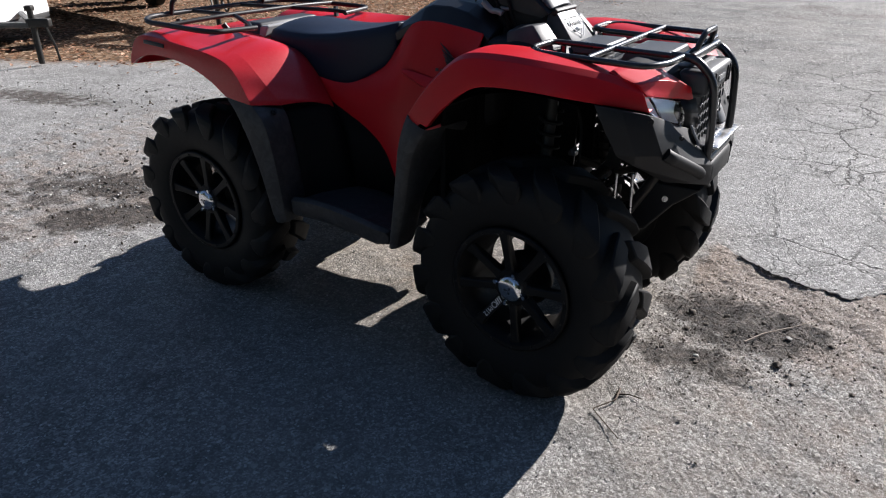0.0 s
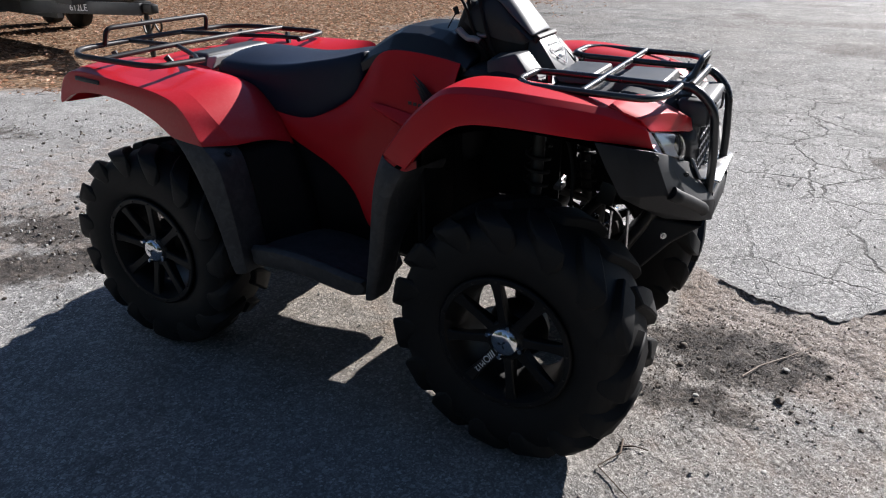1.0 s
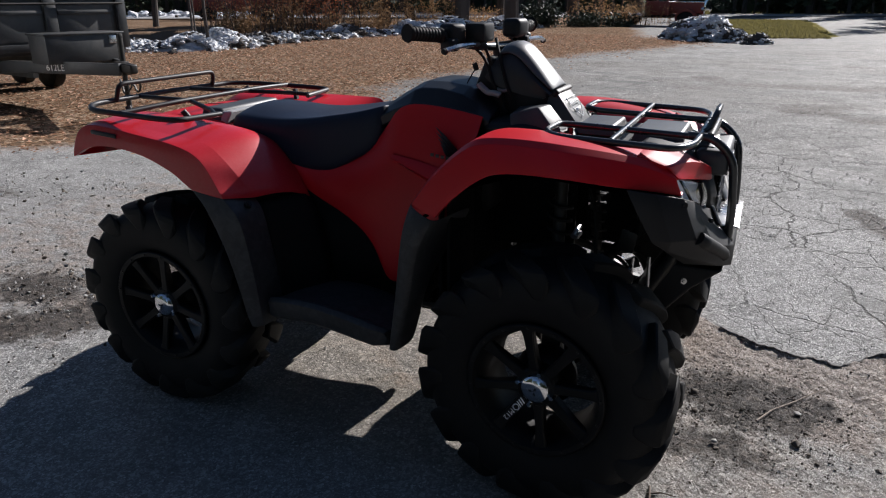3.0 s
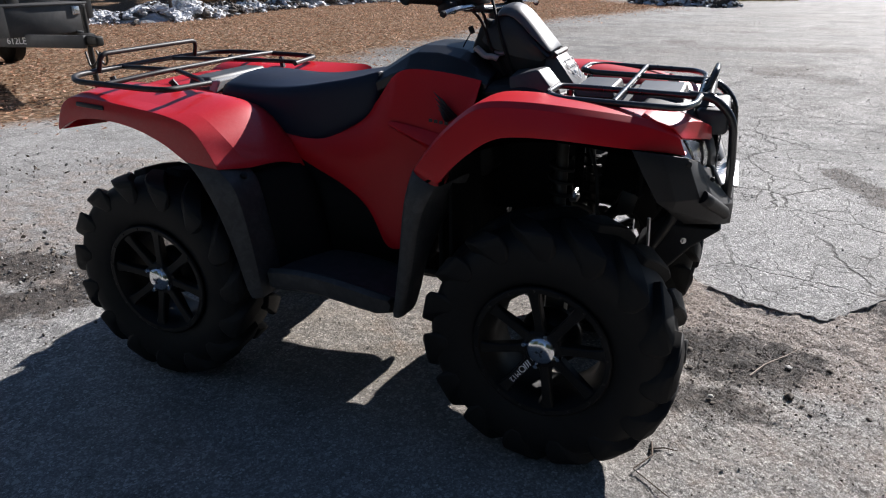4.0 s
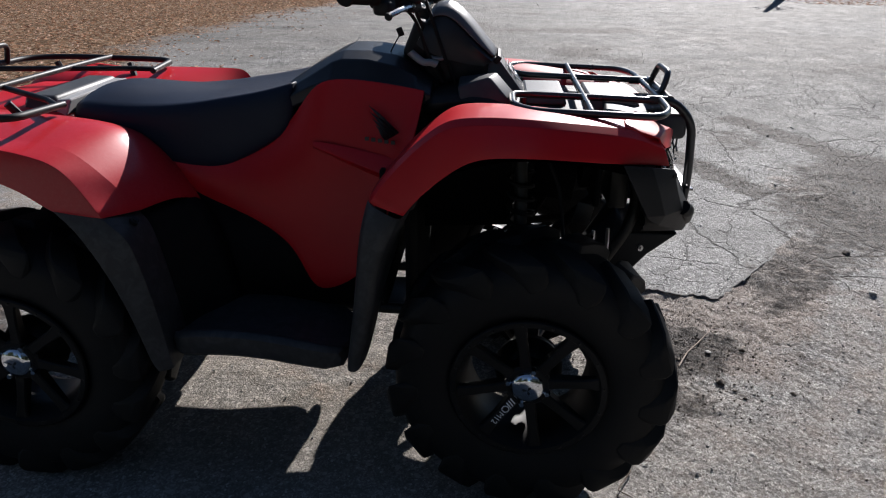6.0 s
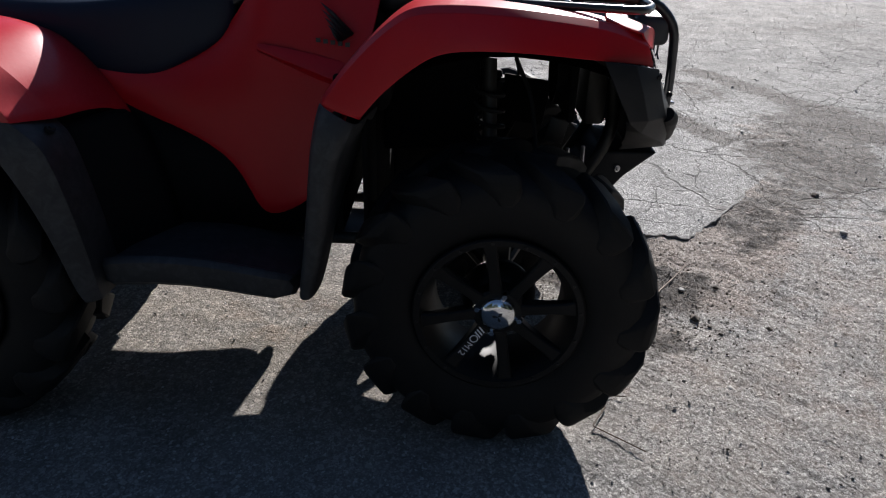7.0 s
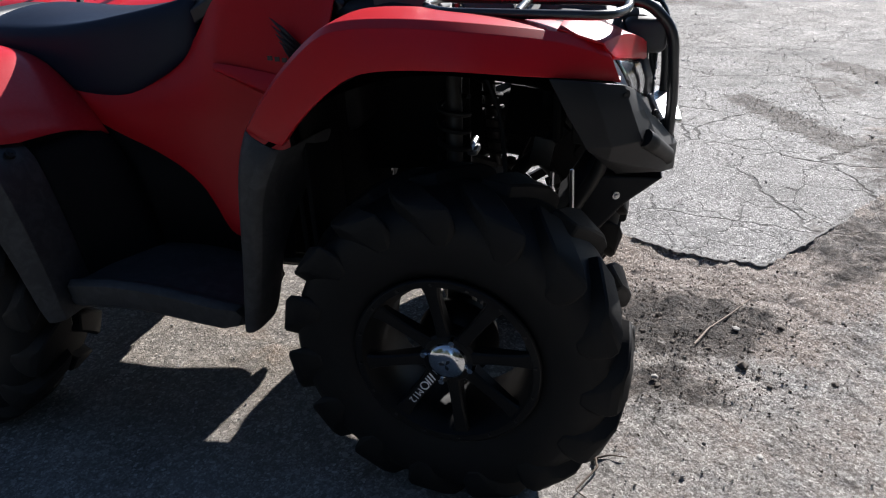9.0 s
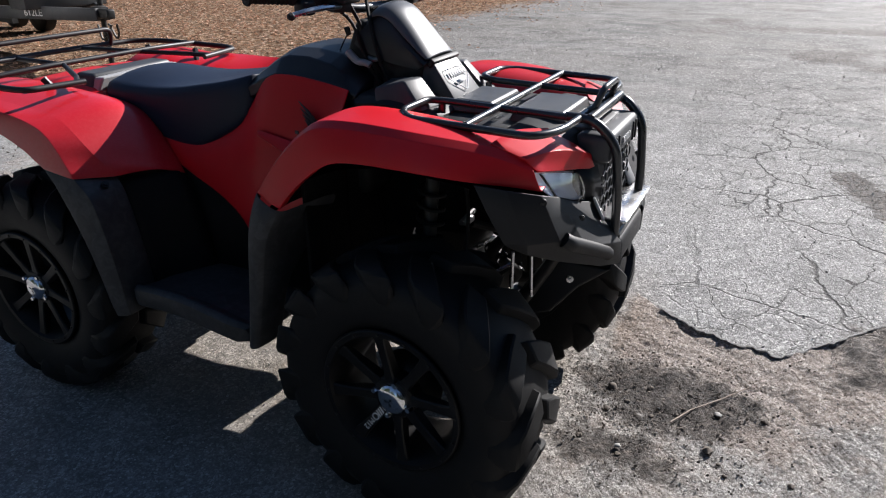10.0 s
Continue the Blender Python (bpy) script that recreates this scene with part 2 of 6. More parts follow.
# ---- ground ----
def ground_material():
    m, nt, b = nodes_of("weathered_asphalt_and_earth")
    tc = nt.nodes.new("ShaderNodeTexCoord")
    pos = tc.outputs["Object"]

    def cells(scale, feature="F1", vector=None, out="Distance"):
        v = nt.nodes.new("ShaderNodeTexVoronoi")
        v.feature = feature
        v.inputs["Scale"].default_value = scale
        nt.links.new(vector or pos, v.inputs["Vector"])
        return v.outputs[out]

    def mask(name):
        a = nt.nodes.new("ShaderNodeAttribute")
        a.attribute_name = name
        return a.outputs["Fac"]

    mid, large, fine = noise_node(nt, 3.2, 7, 0.62), noise_node(nt, 0.55, 6, 0.6), noise_node(nt, 52, 7, 0.78)

    def chip_tone(scale):
        bw = nt.nodes.new("ShaderNodeRGBToBW")
        nt.links.new(cells(scale, out="Color"), bw.inputs[0])
        return bw.outputs[0]

    small, big = chip_tone(230), chip_tone(105)
    gritty = noise_node(nt, 140, 4, 0.7)
    shade = maths(nt, "ADD", maths(nt, "MULTIPLY", small, 0.6), maths(nt, "MULTIPLY", big, 0.4))
    # stone chips in binder
    chips = ramp(nt, shade, [(0.24, (0.02, 0.02, 0.02)), (0.42, (0.12, 0.118, 0.116)), (0.60, (0.36, 0.355, 0.345)), (0.78, (0.85, 0.83, 0.80))])
    binder = mix(nt, mid, (0.15, 0.148, 0.146), (0.30, 0.296, 0.288))
    tar = mix(nt, maths(nt, "ADD", maths(nt, "MULTIPLY", mask("rutted"), 0.2), 0.42), binder, chips)
    # coarse speckle that still shows at a distance
    speck = ramp(nt, noise_node(nt, 24, 9, 0.85), [(0.42, 0.58), (0.5, 1.0), (0.58, 1.4)])
    tar = mix(nt, maths(nt, "ADD", maths(nt, "MULTIPLY", mask("old"), 0.75), 0.25), tar, mix(nt, 1.0, tar, speck, "MULTIPLY"))
    tar = mix(nt, 1.0, tar, ramp(nt, noise_node(nt, 4.2, 8, 0.75, warp=0.4), [(0.36, 0.68), (0.5, 1.0), (0.64, 1.2)]), "MULTIPLY")
    pale = ramp(nt, chip_tone(72), [(0.84, 0.0), (0.88, 0.8)])
    tar = mix(nt, pale, tar, (0.46, 0.45, 0.43))
    tar = mix(nt, ramp(nt, chip_tone(150), [(0.83, 0.0), (0.87, 0.9)]), tar, (0.62, 0.61, 0.59))
    # pits between stones, with the stones' small shadows painted in dark
    shaded_pits = ramp(nt, noise_node(nt, 64, 5, 0.72, warp=0.3), [(0.30, 0.5), (0.39, 0.0)])
    tar = mix(nt, shaded_pits, tar, (0.045, 0.043, 0.042))
    tar = mix(nt, ramp(nt, large, [(0.35, 0.0), (0.62, 0.35)]), tar, (0.255, 0.246, 0.232))
    tar = mix(nt, maths(nt, "MULTIPLY", mask("old"), ramp(nt, noise_node(nt, 2.4, 7, 0.7), [(0.3, 0.6), (0.7, 0.2)])), tar, (0.112, 0.11, 0.107))
    mottle = ramp(nt, noise_node(nt, 1.9, 10, 0.82, warp=0.5), [(0.38, 0.42), (0.49, 0.88), (0.60, 1.12)])
    tar = mix(nt, maths(nt, "MULTIPLY", mask("old"), 0.9), tar, mix(nt, 1.0, tar, mottle, "MULTIPLY"))
    film = maths(nt, "MULTIPLY", mask("old"), ramp(nt, noise_node(nt, 0.33, 8, 0.68, warp=0.6), [(0.36, 0.1), (0.58, 0.7)]))
    tar = mix(nt, film, tar, mix(nt, 0.2, (0.118, 0.103, 0.088), tar))
    patchy = ramp(nt, noise_node(nt, 0.85, 10, 0.78, warp=0.7), [(0.36, 0.40), (0.47, 0.82), (0.60, 1.0)])
    tar = mix(nt, maths(nt, "ADD", maths(nt, "MULTIPLY", mask("old"), 0.75), 0.12), tar, mix(nt, 1.0, tar, patchy, "MULTIPLY"))
    grit = maths(nt, "MULTIPLY", mask("old"), ramp(nt, chip_tone(58), [(0.84, 0.0), (0.88, 0.7)]))
    tar = mix(nt, grit, tar, (0.50, 0.48, 0.45))
    # streaks of old tar
    streak = nt.nodes.new("ShaderNodeMapping")
    streak.inputs["Scale"].default_value = (0.55, 1.4, 1)
    streak.inputs["Rotation"].default_value = (0, 0, radians(-25))
    nt.links.new(pos, streak.inputs[0])
    sn = nt.nodes.new("ShaderNodeTexNoise")
    sn.inputs["Scale"].default_value, sn.inputs["Detail"].default_value = 1.1, 7
    sn.inputs["Roughness"].default_value = 0.74
    nt.links.new(streak.outputs[0], sn.inputs["Vector"])
    tar = mix(nt, maths(nt, "MULTIPLY", ramp(nt, sn.outputs["Fac"], [(0.50, 0.0), (0.62, 0.75)]), maths(nt, "MULTIPLY", ramp(nt, noise_node(nt, 0.7, 3), [(0.4, 0.25), (0.6, 1.0)]), maths(nt, "ADD", maths(nt, "MULTIPLY", mask("old"), 0.6), 0.48))), tar, (0.062, 0.066, 0.063))
    # net of cracks
    bent = nt.nodes.new("ShaderNodeTexNoise")
    bent.inputs["Scale"].default_value, bent.inputs["Detail"].default_value = 9.0, 6
    nt.links.new(pos, bent.inputs["Vector"])
    warp = mix(nt, 0.10, pos, bent.outputs["Color"], "ADD")
    wide = ramp(nt, cells(1.5, "DISTANCE_TO_EDGE", warp), [(0.0, 1.0), (0.006, 0.85), (0.011, 0.0)])
    thin = ramp(nt, cells(4.4, "DISTANCE_TO_EDGE", warp), [(0.0, 0.8), (0.008, 0.5), (0.015, 0.0)])
    gate = maths(nt, "MULTIPLY", ramp(nt, noise_node(nt, 0.9, 3), [(0.32, 0.0), (0.46, 1.0)]), maths(nt, "MULTIPLY", mask("cracked"), maths(nt, "SUBTRACT", 1.0, mask("rutted"))))
    crack = maths(nt, "MULTIPLY", maths(nt, "MAXIMUM", wide, thin), gate)
    tar = mix(nt, crack, tar, (0.035, 0.032, 0.030))
    # bare earth and crumbs
    earth = ramp(nt, fine, [(0.28, (0.08, 0.06, 0.048)), (0.46, (0.26, 0.205, 0.168)), (0.70, (0.48, 0.40, 0.335))])
    earth = mix(nt, 0.3, earth, chips)
    # dry ruts pressed into the ground, running aslant
    lay = nt.nodes.new("ShaderNodeMapping")
    lay.vector_type = "TEXTURE"
    lay.inputs["Rotation"].default_value = (0, 0, radians(-53))
    lay.inputs["Scale"].default_value = (0.45, 0.035, 1)
    nt.links.new(pos, lay.inputs[0])
    rn = nt.nodes.new("ShaderNodeTexNoise")
    rn.inputs["Scale"].default_value, rn.inputs["Detail"].default_value, rn.inputs["Roughness"].default_value = 1.0, 6, 0.72
    nt.links.new(lay.outputs[0], rn.inputs["Vector"])
    rut = maths(nt, "MULTIPLY", ramp(nt, rn.outputs["Fac"], [(0.32, 1.0), (0.50, 0.0)]), maths(nt, "MULTIPLY", mask("rutted"), ramp(nt, noise_node(nt, 3.0, 3), [(0.42, 0.15), (0.6, 1.0)])))
    dusty = maths(nt, "MULTIPLY", mask("rutted"), ramp(nt, noise_node(nt, 4.5, 6, 0.7), [(0.32, 0.1), (0.56, 0.75)]))
    tar = mix(nt, dusty, tar, mix(nt, 0.4, (0.41, 0.365, 0.32), chips))
    tar = mix(nt, maths(nt, "MULTIPLY", rut, 0.55), tar, (0.10, 0.09, 0.08))
    dark_soil = ramp(nt, noise_node(nt, 26, 6, 0.75), [(0.38, (0.018, 0.014, 0.012)), (0.52, (0.055, 0.045, 0.038)), (0.70, (0.18, 0.15, 0.125))])
    damp = ramp(nt, maths(nt, "ADD", mask("damp"), maths(nt, "MULTIPLY", maths(nt, "SUBTRACT", noise_node(nt, 11, 6, 0.75), 0.5), 1.6)), [(0.40, 0.0), (0.64, 0.92)])
    earth = mix(nt, maths(nt, "MULTIPLY", damp, 0.5), earth, dark_soil)
    dirt_edge = maths(nt, "ADD", mask("dirt"), maths(nt, "MULTIPLY", maths(nt, "SUBTRACT", noise_node(nt, 7, 6, 0.7), 0.5), 1.5))
    dirt = ramp(nt, dirt_edge, [(0.38, 0.0), (0.72, 1.0)])
    tone = mix(nt, dirt, tar, earth)
    tone = mix(nt, damp, tone, dark_soil)
    # trodden brown soil film where the bike is parked; also paints its shade darker
    tone = mix(nt, maths(nt, "MULTIPLY", mask("tan"), ramp(nt, noise_node(nt, 5, 6, 0.7), [(0.3, 0.6), (0.6, 1.0)])), tone, mix(nt, 1.0, tone, (0.80, 0.72, 0.63), "MULTIPLY"))
    # fallen leaves over soil
    bw2 = nt.nodes.new("ShaderNodeRGBToBW")
    nt.links.new(cells(24, vector=mix(nt, 0.05, pos, bent.outputs["Color"], "ADD"), out="Color"), bw2.inputs[0])
    litter = ramp(nt, bw2.outputs[0], [(0.2, (0.035, 0.02, 0.012)), (0.42, (0.12, 0.064, 0.036)), (0.65, (0.24, 0.14, 0.082)), (0.9, (0.52, 0.39, 0.29))])
    soil = mix(nt, mid, (0.10, 0.075, 0.055), (0.21, 0.165, 0.125))
    litter = mix(nt, ramp(nt, noise_node(nt, 12, 5, 0.7), [(0.36, 0.15), (0.6, 0.95)]), soil, litter)
    leaf_edge = maths(nt, "ADD", mask("leafy"), maths(nt, "MULTIPLY", maths(nt, "SUBTRACT", noise_node(nt, 0.8, 7, 0.7), 0.5), 1.3))
    leafy = ramp(nt, leaf_edge, [(0.35, 0.0), (0.75, 1.0)])
    tone = mix(nt, leafy, tone, litter)
    turf = ramp(nt, noise_node(nt, 3.5, 9, 0.8, warp=0.5), [(0.3, (0.05, 0.045, 0.018)), (0.5, (0.16, 0.14, 0.052)), (0.72, (0.30, 0.24, 0.11))])
    grass_edge = maths(nt, "ADD", mask("grassy"), maths(nt, "MULTIPLY", maths(nt, "SUBTRACT", noise_node(nt, 0.5, 6, 0.7), 0.5), 0.8))
    turfed = ramp(nt, grass_edge, [(0.42, 0.0), (0.6, 1.0)])
    tone = mix(nt, turfed, tone, turf)
    nt.links.new(tone, b.inputs["Base Color"])
    nt.links.new(ramp(nt, mid, [(0.3, 0.72), (0.7, 0.9)]), b.inputs["Roughness"])
    nt.links.new(maths(nt, "MULTIPLY", maths(nt, "SUBTRACT", 1.0, maths(nt, "MAXIMUM", turfed, leafy)), 0.35), b.inputs["Specular IOR Level"])
    height = maths(nt, "ADD", maths(nt, "ADD", maths(nt, "MULTIPLY", gritty, 0.9), maths(nt, "MULTIPLY", big, 0.22)), maths(nt, "MULTIPLY", fine, maths(nt, "ADD", maths(nt, "MULTIPLY", maths(nt, "MAXIMUM", dirt, maths(nt, "MULTIPLY", mask("rutted"), 0.8)), 2.0), 0.7)))
    height = maths(nt, "SUBTRACT", height, maths(nt, "MULTIPLY", rut, 0.9))
    height = maths(nt, "SUBTRACT", height, maths(nt, "MULTIPLY", maths(nt, "MAXIMUM", crack, shaded_pits), 1.2))
    bump(nt, b, height, 1.0, 0.0072)
    return m


GROUND = ground_material()


def slab_edge(x):
    """y of the broken edge of the tarmac in front of the vehicle."""
    u = x - 1.46
    run = 0.72 + (1.05 * u + 0.35 * u * u if u > 0 else 0.85 * u * u)
    return run + 0.030 * noise.fractal((x * 7, 0, 5), 1.0, 2.0, 5)


def leaf_line(y):
    """x up to which leaves cover the ground."""
    pts = ((-40, -150), (1.4, -6.4), (2.2, -4.6), (5.5, -3.4), (8, -4.3), (10.5, -3.8), (13, -3.6), (16, -2.6), (19.5, -1.0), (22, -0.6), (24, -3), (60, -10))
    for (y0, x0), (y1, x1) in zip(pts, pts[1:]):
        if y0 <= y <= y1:
            return x0 + (x1 - x0) * (y - y0) / (y1 - y0)
    return -60


def smooth_step(a, b, v):
    u = min(1, max(0, (v - a) / (b - a)))
    return u * u * (3 - 2 * u)


def dirt_at(x, y):
    d = 0.0
    edge = slab_edge(x)
    if 0.75 < x < 2.6 and y < edge:
        d = smooth_step(0.8, 1.0, x) * (1 - smooth_step(1.75, 2.5, x)) * smooth_step(edge - 0.95, edge - 0.25, y)
        d = max(d, 0.42 * smooth_step(0.75, 1.0, x) * smooth_step(-0.9, -0.2, y))
    d = max(d, 0.55 * smooth_step(-1.0, -1.7, x) * smooth_step(-1.3, -0.5, y) * (1 - smooth_step(1.6, 3.2, y)) * smooth_step(-4.6, -2.4, x))
    d = max(d, 0.85 * math.exp(-((x + 1.55) / 0.32) ** 2 - ((y - 0.35) / 0.5) ** 2))
    d = max(d, 0.62 * math.exp(-((x - 2.4) / 0.35) ** 2 - ((y - 2.0) / 0.8) ** 2))
    d = max(d, 0.45 * math.exp(-((x - 0.05) / 0.35) ** 2 - ((y - 0.1) / 0.4) ** 2))
    return d


WET_LINES = (((1.72, 2.95), (2.05, 2.10), .14, .95), ((2.50, 3.95), (2.95, 2.80), .17, .95), ((2.95, 2.80), (2.45, 1.55), .27, 1.05), ((.05, 9.5), (3.9, 10.6), .42, .82), ((1.4, 7.5), (2.15, 7.0), .28, .9),
             ((.0, 11.0), (1.0, 10.1), .3, .75), ((-3.4, 14.0), (-1.7, 12.5), .3, .62), ((-1.6, 20.0), (.3, 15.5), .35, .6), ((.8, 12.5), (3.4, 14.7), .4, .62), ((-1.72, -.40), (-1.50, -.18), .2, .95), ((4.2, 6.4), (5.6, 7.2), .3, .7))


def wet_at(x, y):
    """Dark damp soil along worn hollows of the yard: how strong."""
    best = 0.0
    for (x0, y0), (x1, y1), wide, power in WET_LINES:
        u = min(1, max(0, ((x - x0) * (x1 - x0) + (y - y0) * (y1 - y0)) / ((x1 - x0) ** 2 + (y1 - y0) ** 2)))
        d = math.hypot(x - x0 - u * (x1 - x0), y - y0 - u * (y1 - y0)) / wide
        if d < 2.5:
            best = max(best, power * math.exp(-d * d))
    return best


def grown(start, step, factor, limit):
    out, v = [], start
    while v < limit:
        v += step
        step *= factor
        out.append(v)
    return out


def make_ground():
    fine_x = [-1.9 + 0.028 * i for i in range(92)] + [0.68 + 0.0062 * i for i in range(300)] + [2.545 + 0.028 * i for i in range(8)]
    fine_y = [-1.7 + 0.028 * i for i in range(18)] + [-1.2 + 0.0062 * i for i in range(375)] + [1.13 + 0.028 * i for i in range(54)]
    right, up = grown(fine_x[-1], 0.03, 1.13, 420), grown(fine_y[-1], 0.03, 1.11, 480)
    left, down = [-v for v in reversed(grown(-fine_x[0], 0.03, 1.11, 420))], [-v for v in reversed(grown(-fine_y[0], 0.03, 1.2, 300))]
    xs, ys = left + fine_x + right, down + fine_y + up
    verts, dirt, leafy, grassy, cracked, old, rutted, damp, tan = [], [], [], [], [], [], [], [], []
    for y in ys:
        for x in xs:
            d = dirt_at(x, y)
            far = smooth_step(3, 30, math.hypot(x, y))
            z = 0.004 * noise.noise((x * 1.7, y * 1.7, 0)) + 0.05 * far * noise.noise((x * 0.2, y * 0.2, 3))
            if math.hypot(x, y) < 4:
                z += (0.002 + 0.013 * d) * noise.fractal((x * 9, y * 9, 1), 1.0, 2.0, 4) - 0.004 * d
                if 0.68 < x < 2.55 and -1.2 < y < 1.13:
                    slab = smooth_step(-0.01, 0.02, y - slab_edge(x))
                    rough = 1 - 0.6 * slab
                    z += rough * (0.0026 * noise.noise((x * 62, y * 62, 4)) + 0.0022 * noise.noise((x * 31, y * 31, 8)))
                    along, across = x * 0.6018 - y * 0.7986, x * 0.7986 + y * 0.6018
                    z -= 0.008 * (1 - slab) * max(0, noise.fractal((along * 2.2, across * 26, 6), 0.9, 2.0, 3) - 0.12) * smooth_step(-0.1, 0.25, noise.noise((x * 2, y * 2, 12)))
                if 0.86 < x < 2.8:
                    z -= 0.006 * smooth_step(0.98, 1.08, x) * (1 - smooth_step(1.2, 1.6, x)) * smooth_step(0.016, -0.016, y - slab_edge(x)) * smooth_step(-0.42, -0.06, y - slab_edge(x))
            verts.append((x, y, z))
            dirt.append(d)
            leafy.append(smooth_step(-1.2, 1.2, leaf_line(y) - x) if y < 46 else 0.0)
            g = 0.0
            if 25 < y < 46:
                g = max(smooth_step(-1.5, 0, x + 1.0 - (y - 25) * 0.05) * (1 - smooth_step(2.6, 3.8, x + 0.02 * (y - 25))), smooth_step(8.0, 9.4, x - 0.03 * (y - 22)))
            if y > 19 and x > 8:
                g = max(g, smooth_step(8.0, 9.6, x) * (1 - smooth_step(44, 47, y)))
            if y > 62 or x > 30 or x < -45 or y < -14:
                g = 1.0
            grassy.append(g)
            old.append(smooth_step(1.6, 7.5, y + 0.25 * x))
            rutted.append(smooth_step(0.7, 1.1, x) * smooth_step(0.75, 0.35, y - 0.25 * (x - 1)) * (1 - smooth_step(2.2, 4.4, x + 0.5 * noise.noise((x, y, 2)))) * smooth_step(-3.2, -1.2, y + 0.6 * noise.noise((x * 1.3, y * 1.3, 5))))
            damp.append(max(wet_at(x, y), 1.0 * math.exp(-((x - 2.9) / 0.6) ** 2 - ((y - 2.4) / 0.45) ** 2), 0.62 * math.exp(-((x - 1.95) / 0.3) ** 2 - ((y - 2.35) / 0.13) ** 2), 0.72 * math.exp(-((x - 0.8) / 0.9) ** 2 - ((y - 10.2) / 0.5) ** 2), 0.7 * math.exp(-((x - 1.7) / 0.9) ** 2 - ((y - 7.9) / 0.35) ** 2), 0.66 * math.exp(-((x - 2.3) / 0.35) ** 2 - ((y - 3.3) / 0.5) ** 2), 0.6 * math.exp(-((x - 2.4) / 0.9) ** 2 - ((y - 10.6) / 0.4) ** 2), 0.62 * math.exp(-((x + 2.2) / 0.5) ** 2 - ((y + 0.2) / 0.5) ** 2), 1.05 * math.exp(-((x - 1.14) / 0.32) ** 2 - ((y - 0.32) / 0.21) ** 2), 0.75 * math.exp(-((x - 1.05) / 0.3) ** 2 - ((y + 0.0) / 0.13) ** 2), 0.95 * math.exp(-((x + 1.95) / 0.36) ** 2 - ((y + 0.02) / 0.2) ** 2), 0.72 * math.exp(-((x + 4.3) / 1.0) ** 2 - ((y - 0.9 - 0.2 * (x + 4.3)) / 0.28) ** 2), 0.6 * math.exp(-((x + 1.9) / 0.3) ** 2 - ((y + 0.8) / 0.3) ** 2), 1.0 * math.exp(-((x + 1.55) / 0.38) ** 2 - ((y - 0.35) / 0.5) ** 2), 0.85 * math.exp(-((x - 2.35) / 0.4) ** 2 - ((y - 1.7) / 0.7) ** 2), 0.62 * smooth_step(1.5, 1.7, x) * smooth_step(0.5, 0.1, abs(y - 0.75 - 0.9 * (x - 1.6))) * (1 - smooth_step(2.2, 3.2, x))))
            tan.append(smooth_step(-1.3, -0.6, x + 0.25 * noise.noise((x * 2, y * 2, 21))) * (1 - smooth_step(0.75, 1.15, x + 0.2 * noise.noise((x * 2, y * 2, 22)))) * smooth_step(-0.75, -0.2, y) * (1 - smooth_step(0.7, 1.4, y)))
            cracked.append(smooth_step(0.9, 1.5, x + 0.12 * y) * (1 - smooth_step(4, 9, y)))
    n = len(xs)
    faces = [(j * n + i, j * n + i + 1, (j + 1) * n + i + 1, (j + 1) * n + i) for j in range(len(ys) - 1) for i in range(n - 1)]
    data = bpy.data.meshes.new("ground")
    data.from_pydata(verts, [], faces)
    for key, values in (("dirt", dirt), ("leafy", leafy), ("grassy", grassy), ("cracked", cracked), ("old", old), ("rutted", rutted), ("damp", damp), ("tan", tan)):
        data.attributes.new(key, "FLOAT", "POINT").data.foreach_set("value", values)
    data.shade_smooth()
    data.materials.append(GROUND)
    tagged(new("ground", data), "weathered cracked grey asphalt yard with bare earth and fallen leaves", "ground", kind="structure")


make_ground()

# ---- the quad bike ----
atv = thing("quad_bike", (0, 0, 0), "red quad bike with black racks and mud tyres, parked on asphalt", "quad bike")
BOTH = (False, True)


def both(name, make, material, label="", shape=None, smooth=True):
    """A part on each side of the vehicle."""
    made = []
    for other in BOTH:
        bm = flipped(make()) if other else make()
        ob = part(name, bm, material, atv, label, smooth)
        if shape:
            shape(ob)
        made.append(ob)
    return made


def creased(bm, n, columns, value=.75):
    """Keep folds crisp along the given columns of a skin with n points a row."""
    layer = bm.edges.layers.float.new("crease_edge")
    bm.verts.index_update()
    for e in bm.edges:
        a, b = e.verts[0].index, e.verts[1].index
        if a % n == b % n and a % n in columns:
            e[layer] = value
            e.smooth = value < .9
    return bm


def fender_rows(stations, drop):
    """Each station: arch lip, lower fold, upper fold, inner edge."""
    rows = []
    for L, C, K, T in stations:
        L, C, K, T = Vector(L), Vector(C), Vector(K), Vector(T)
        rows.append([L + Vector((0, .022, .002)), L, lerp(L, C, .5) + Vector((0, -.003, 0)), C, K, lerp(K, T, .5) + Vector((0, 0, .004)), T, T + Vector(drop)])
    return rows


FOLDS = (1, 3, 4)


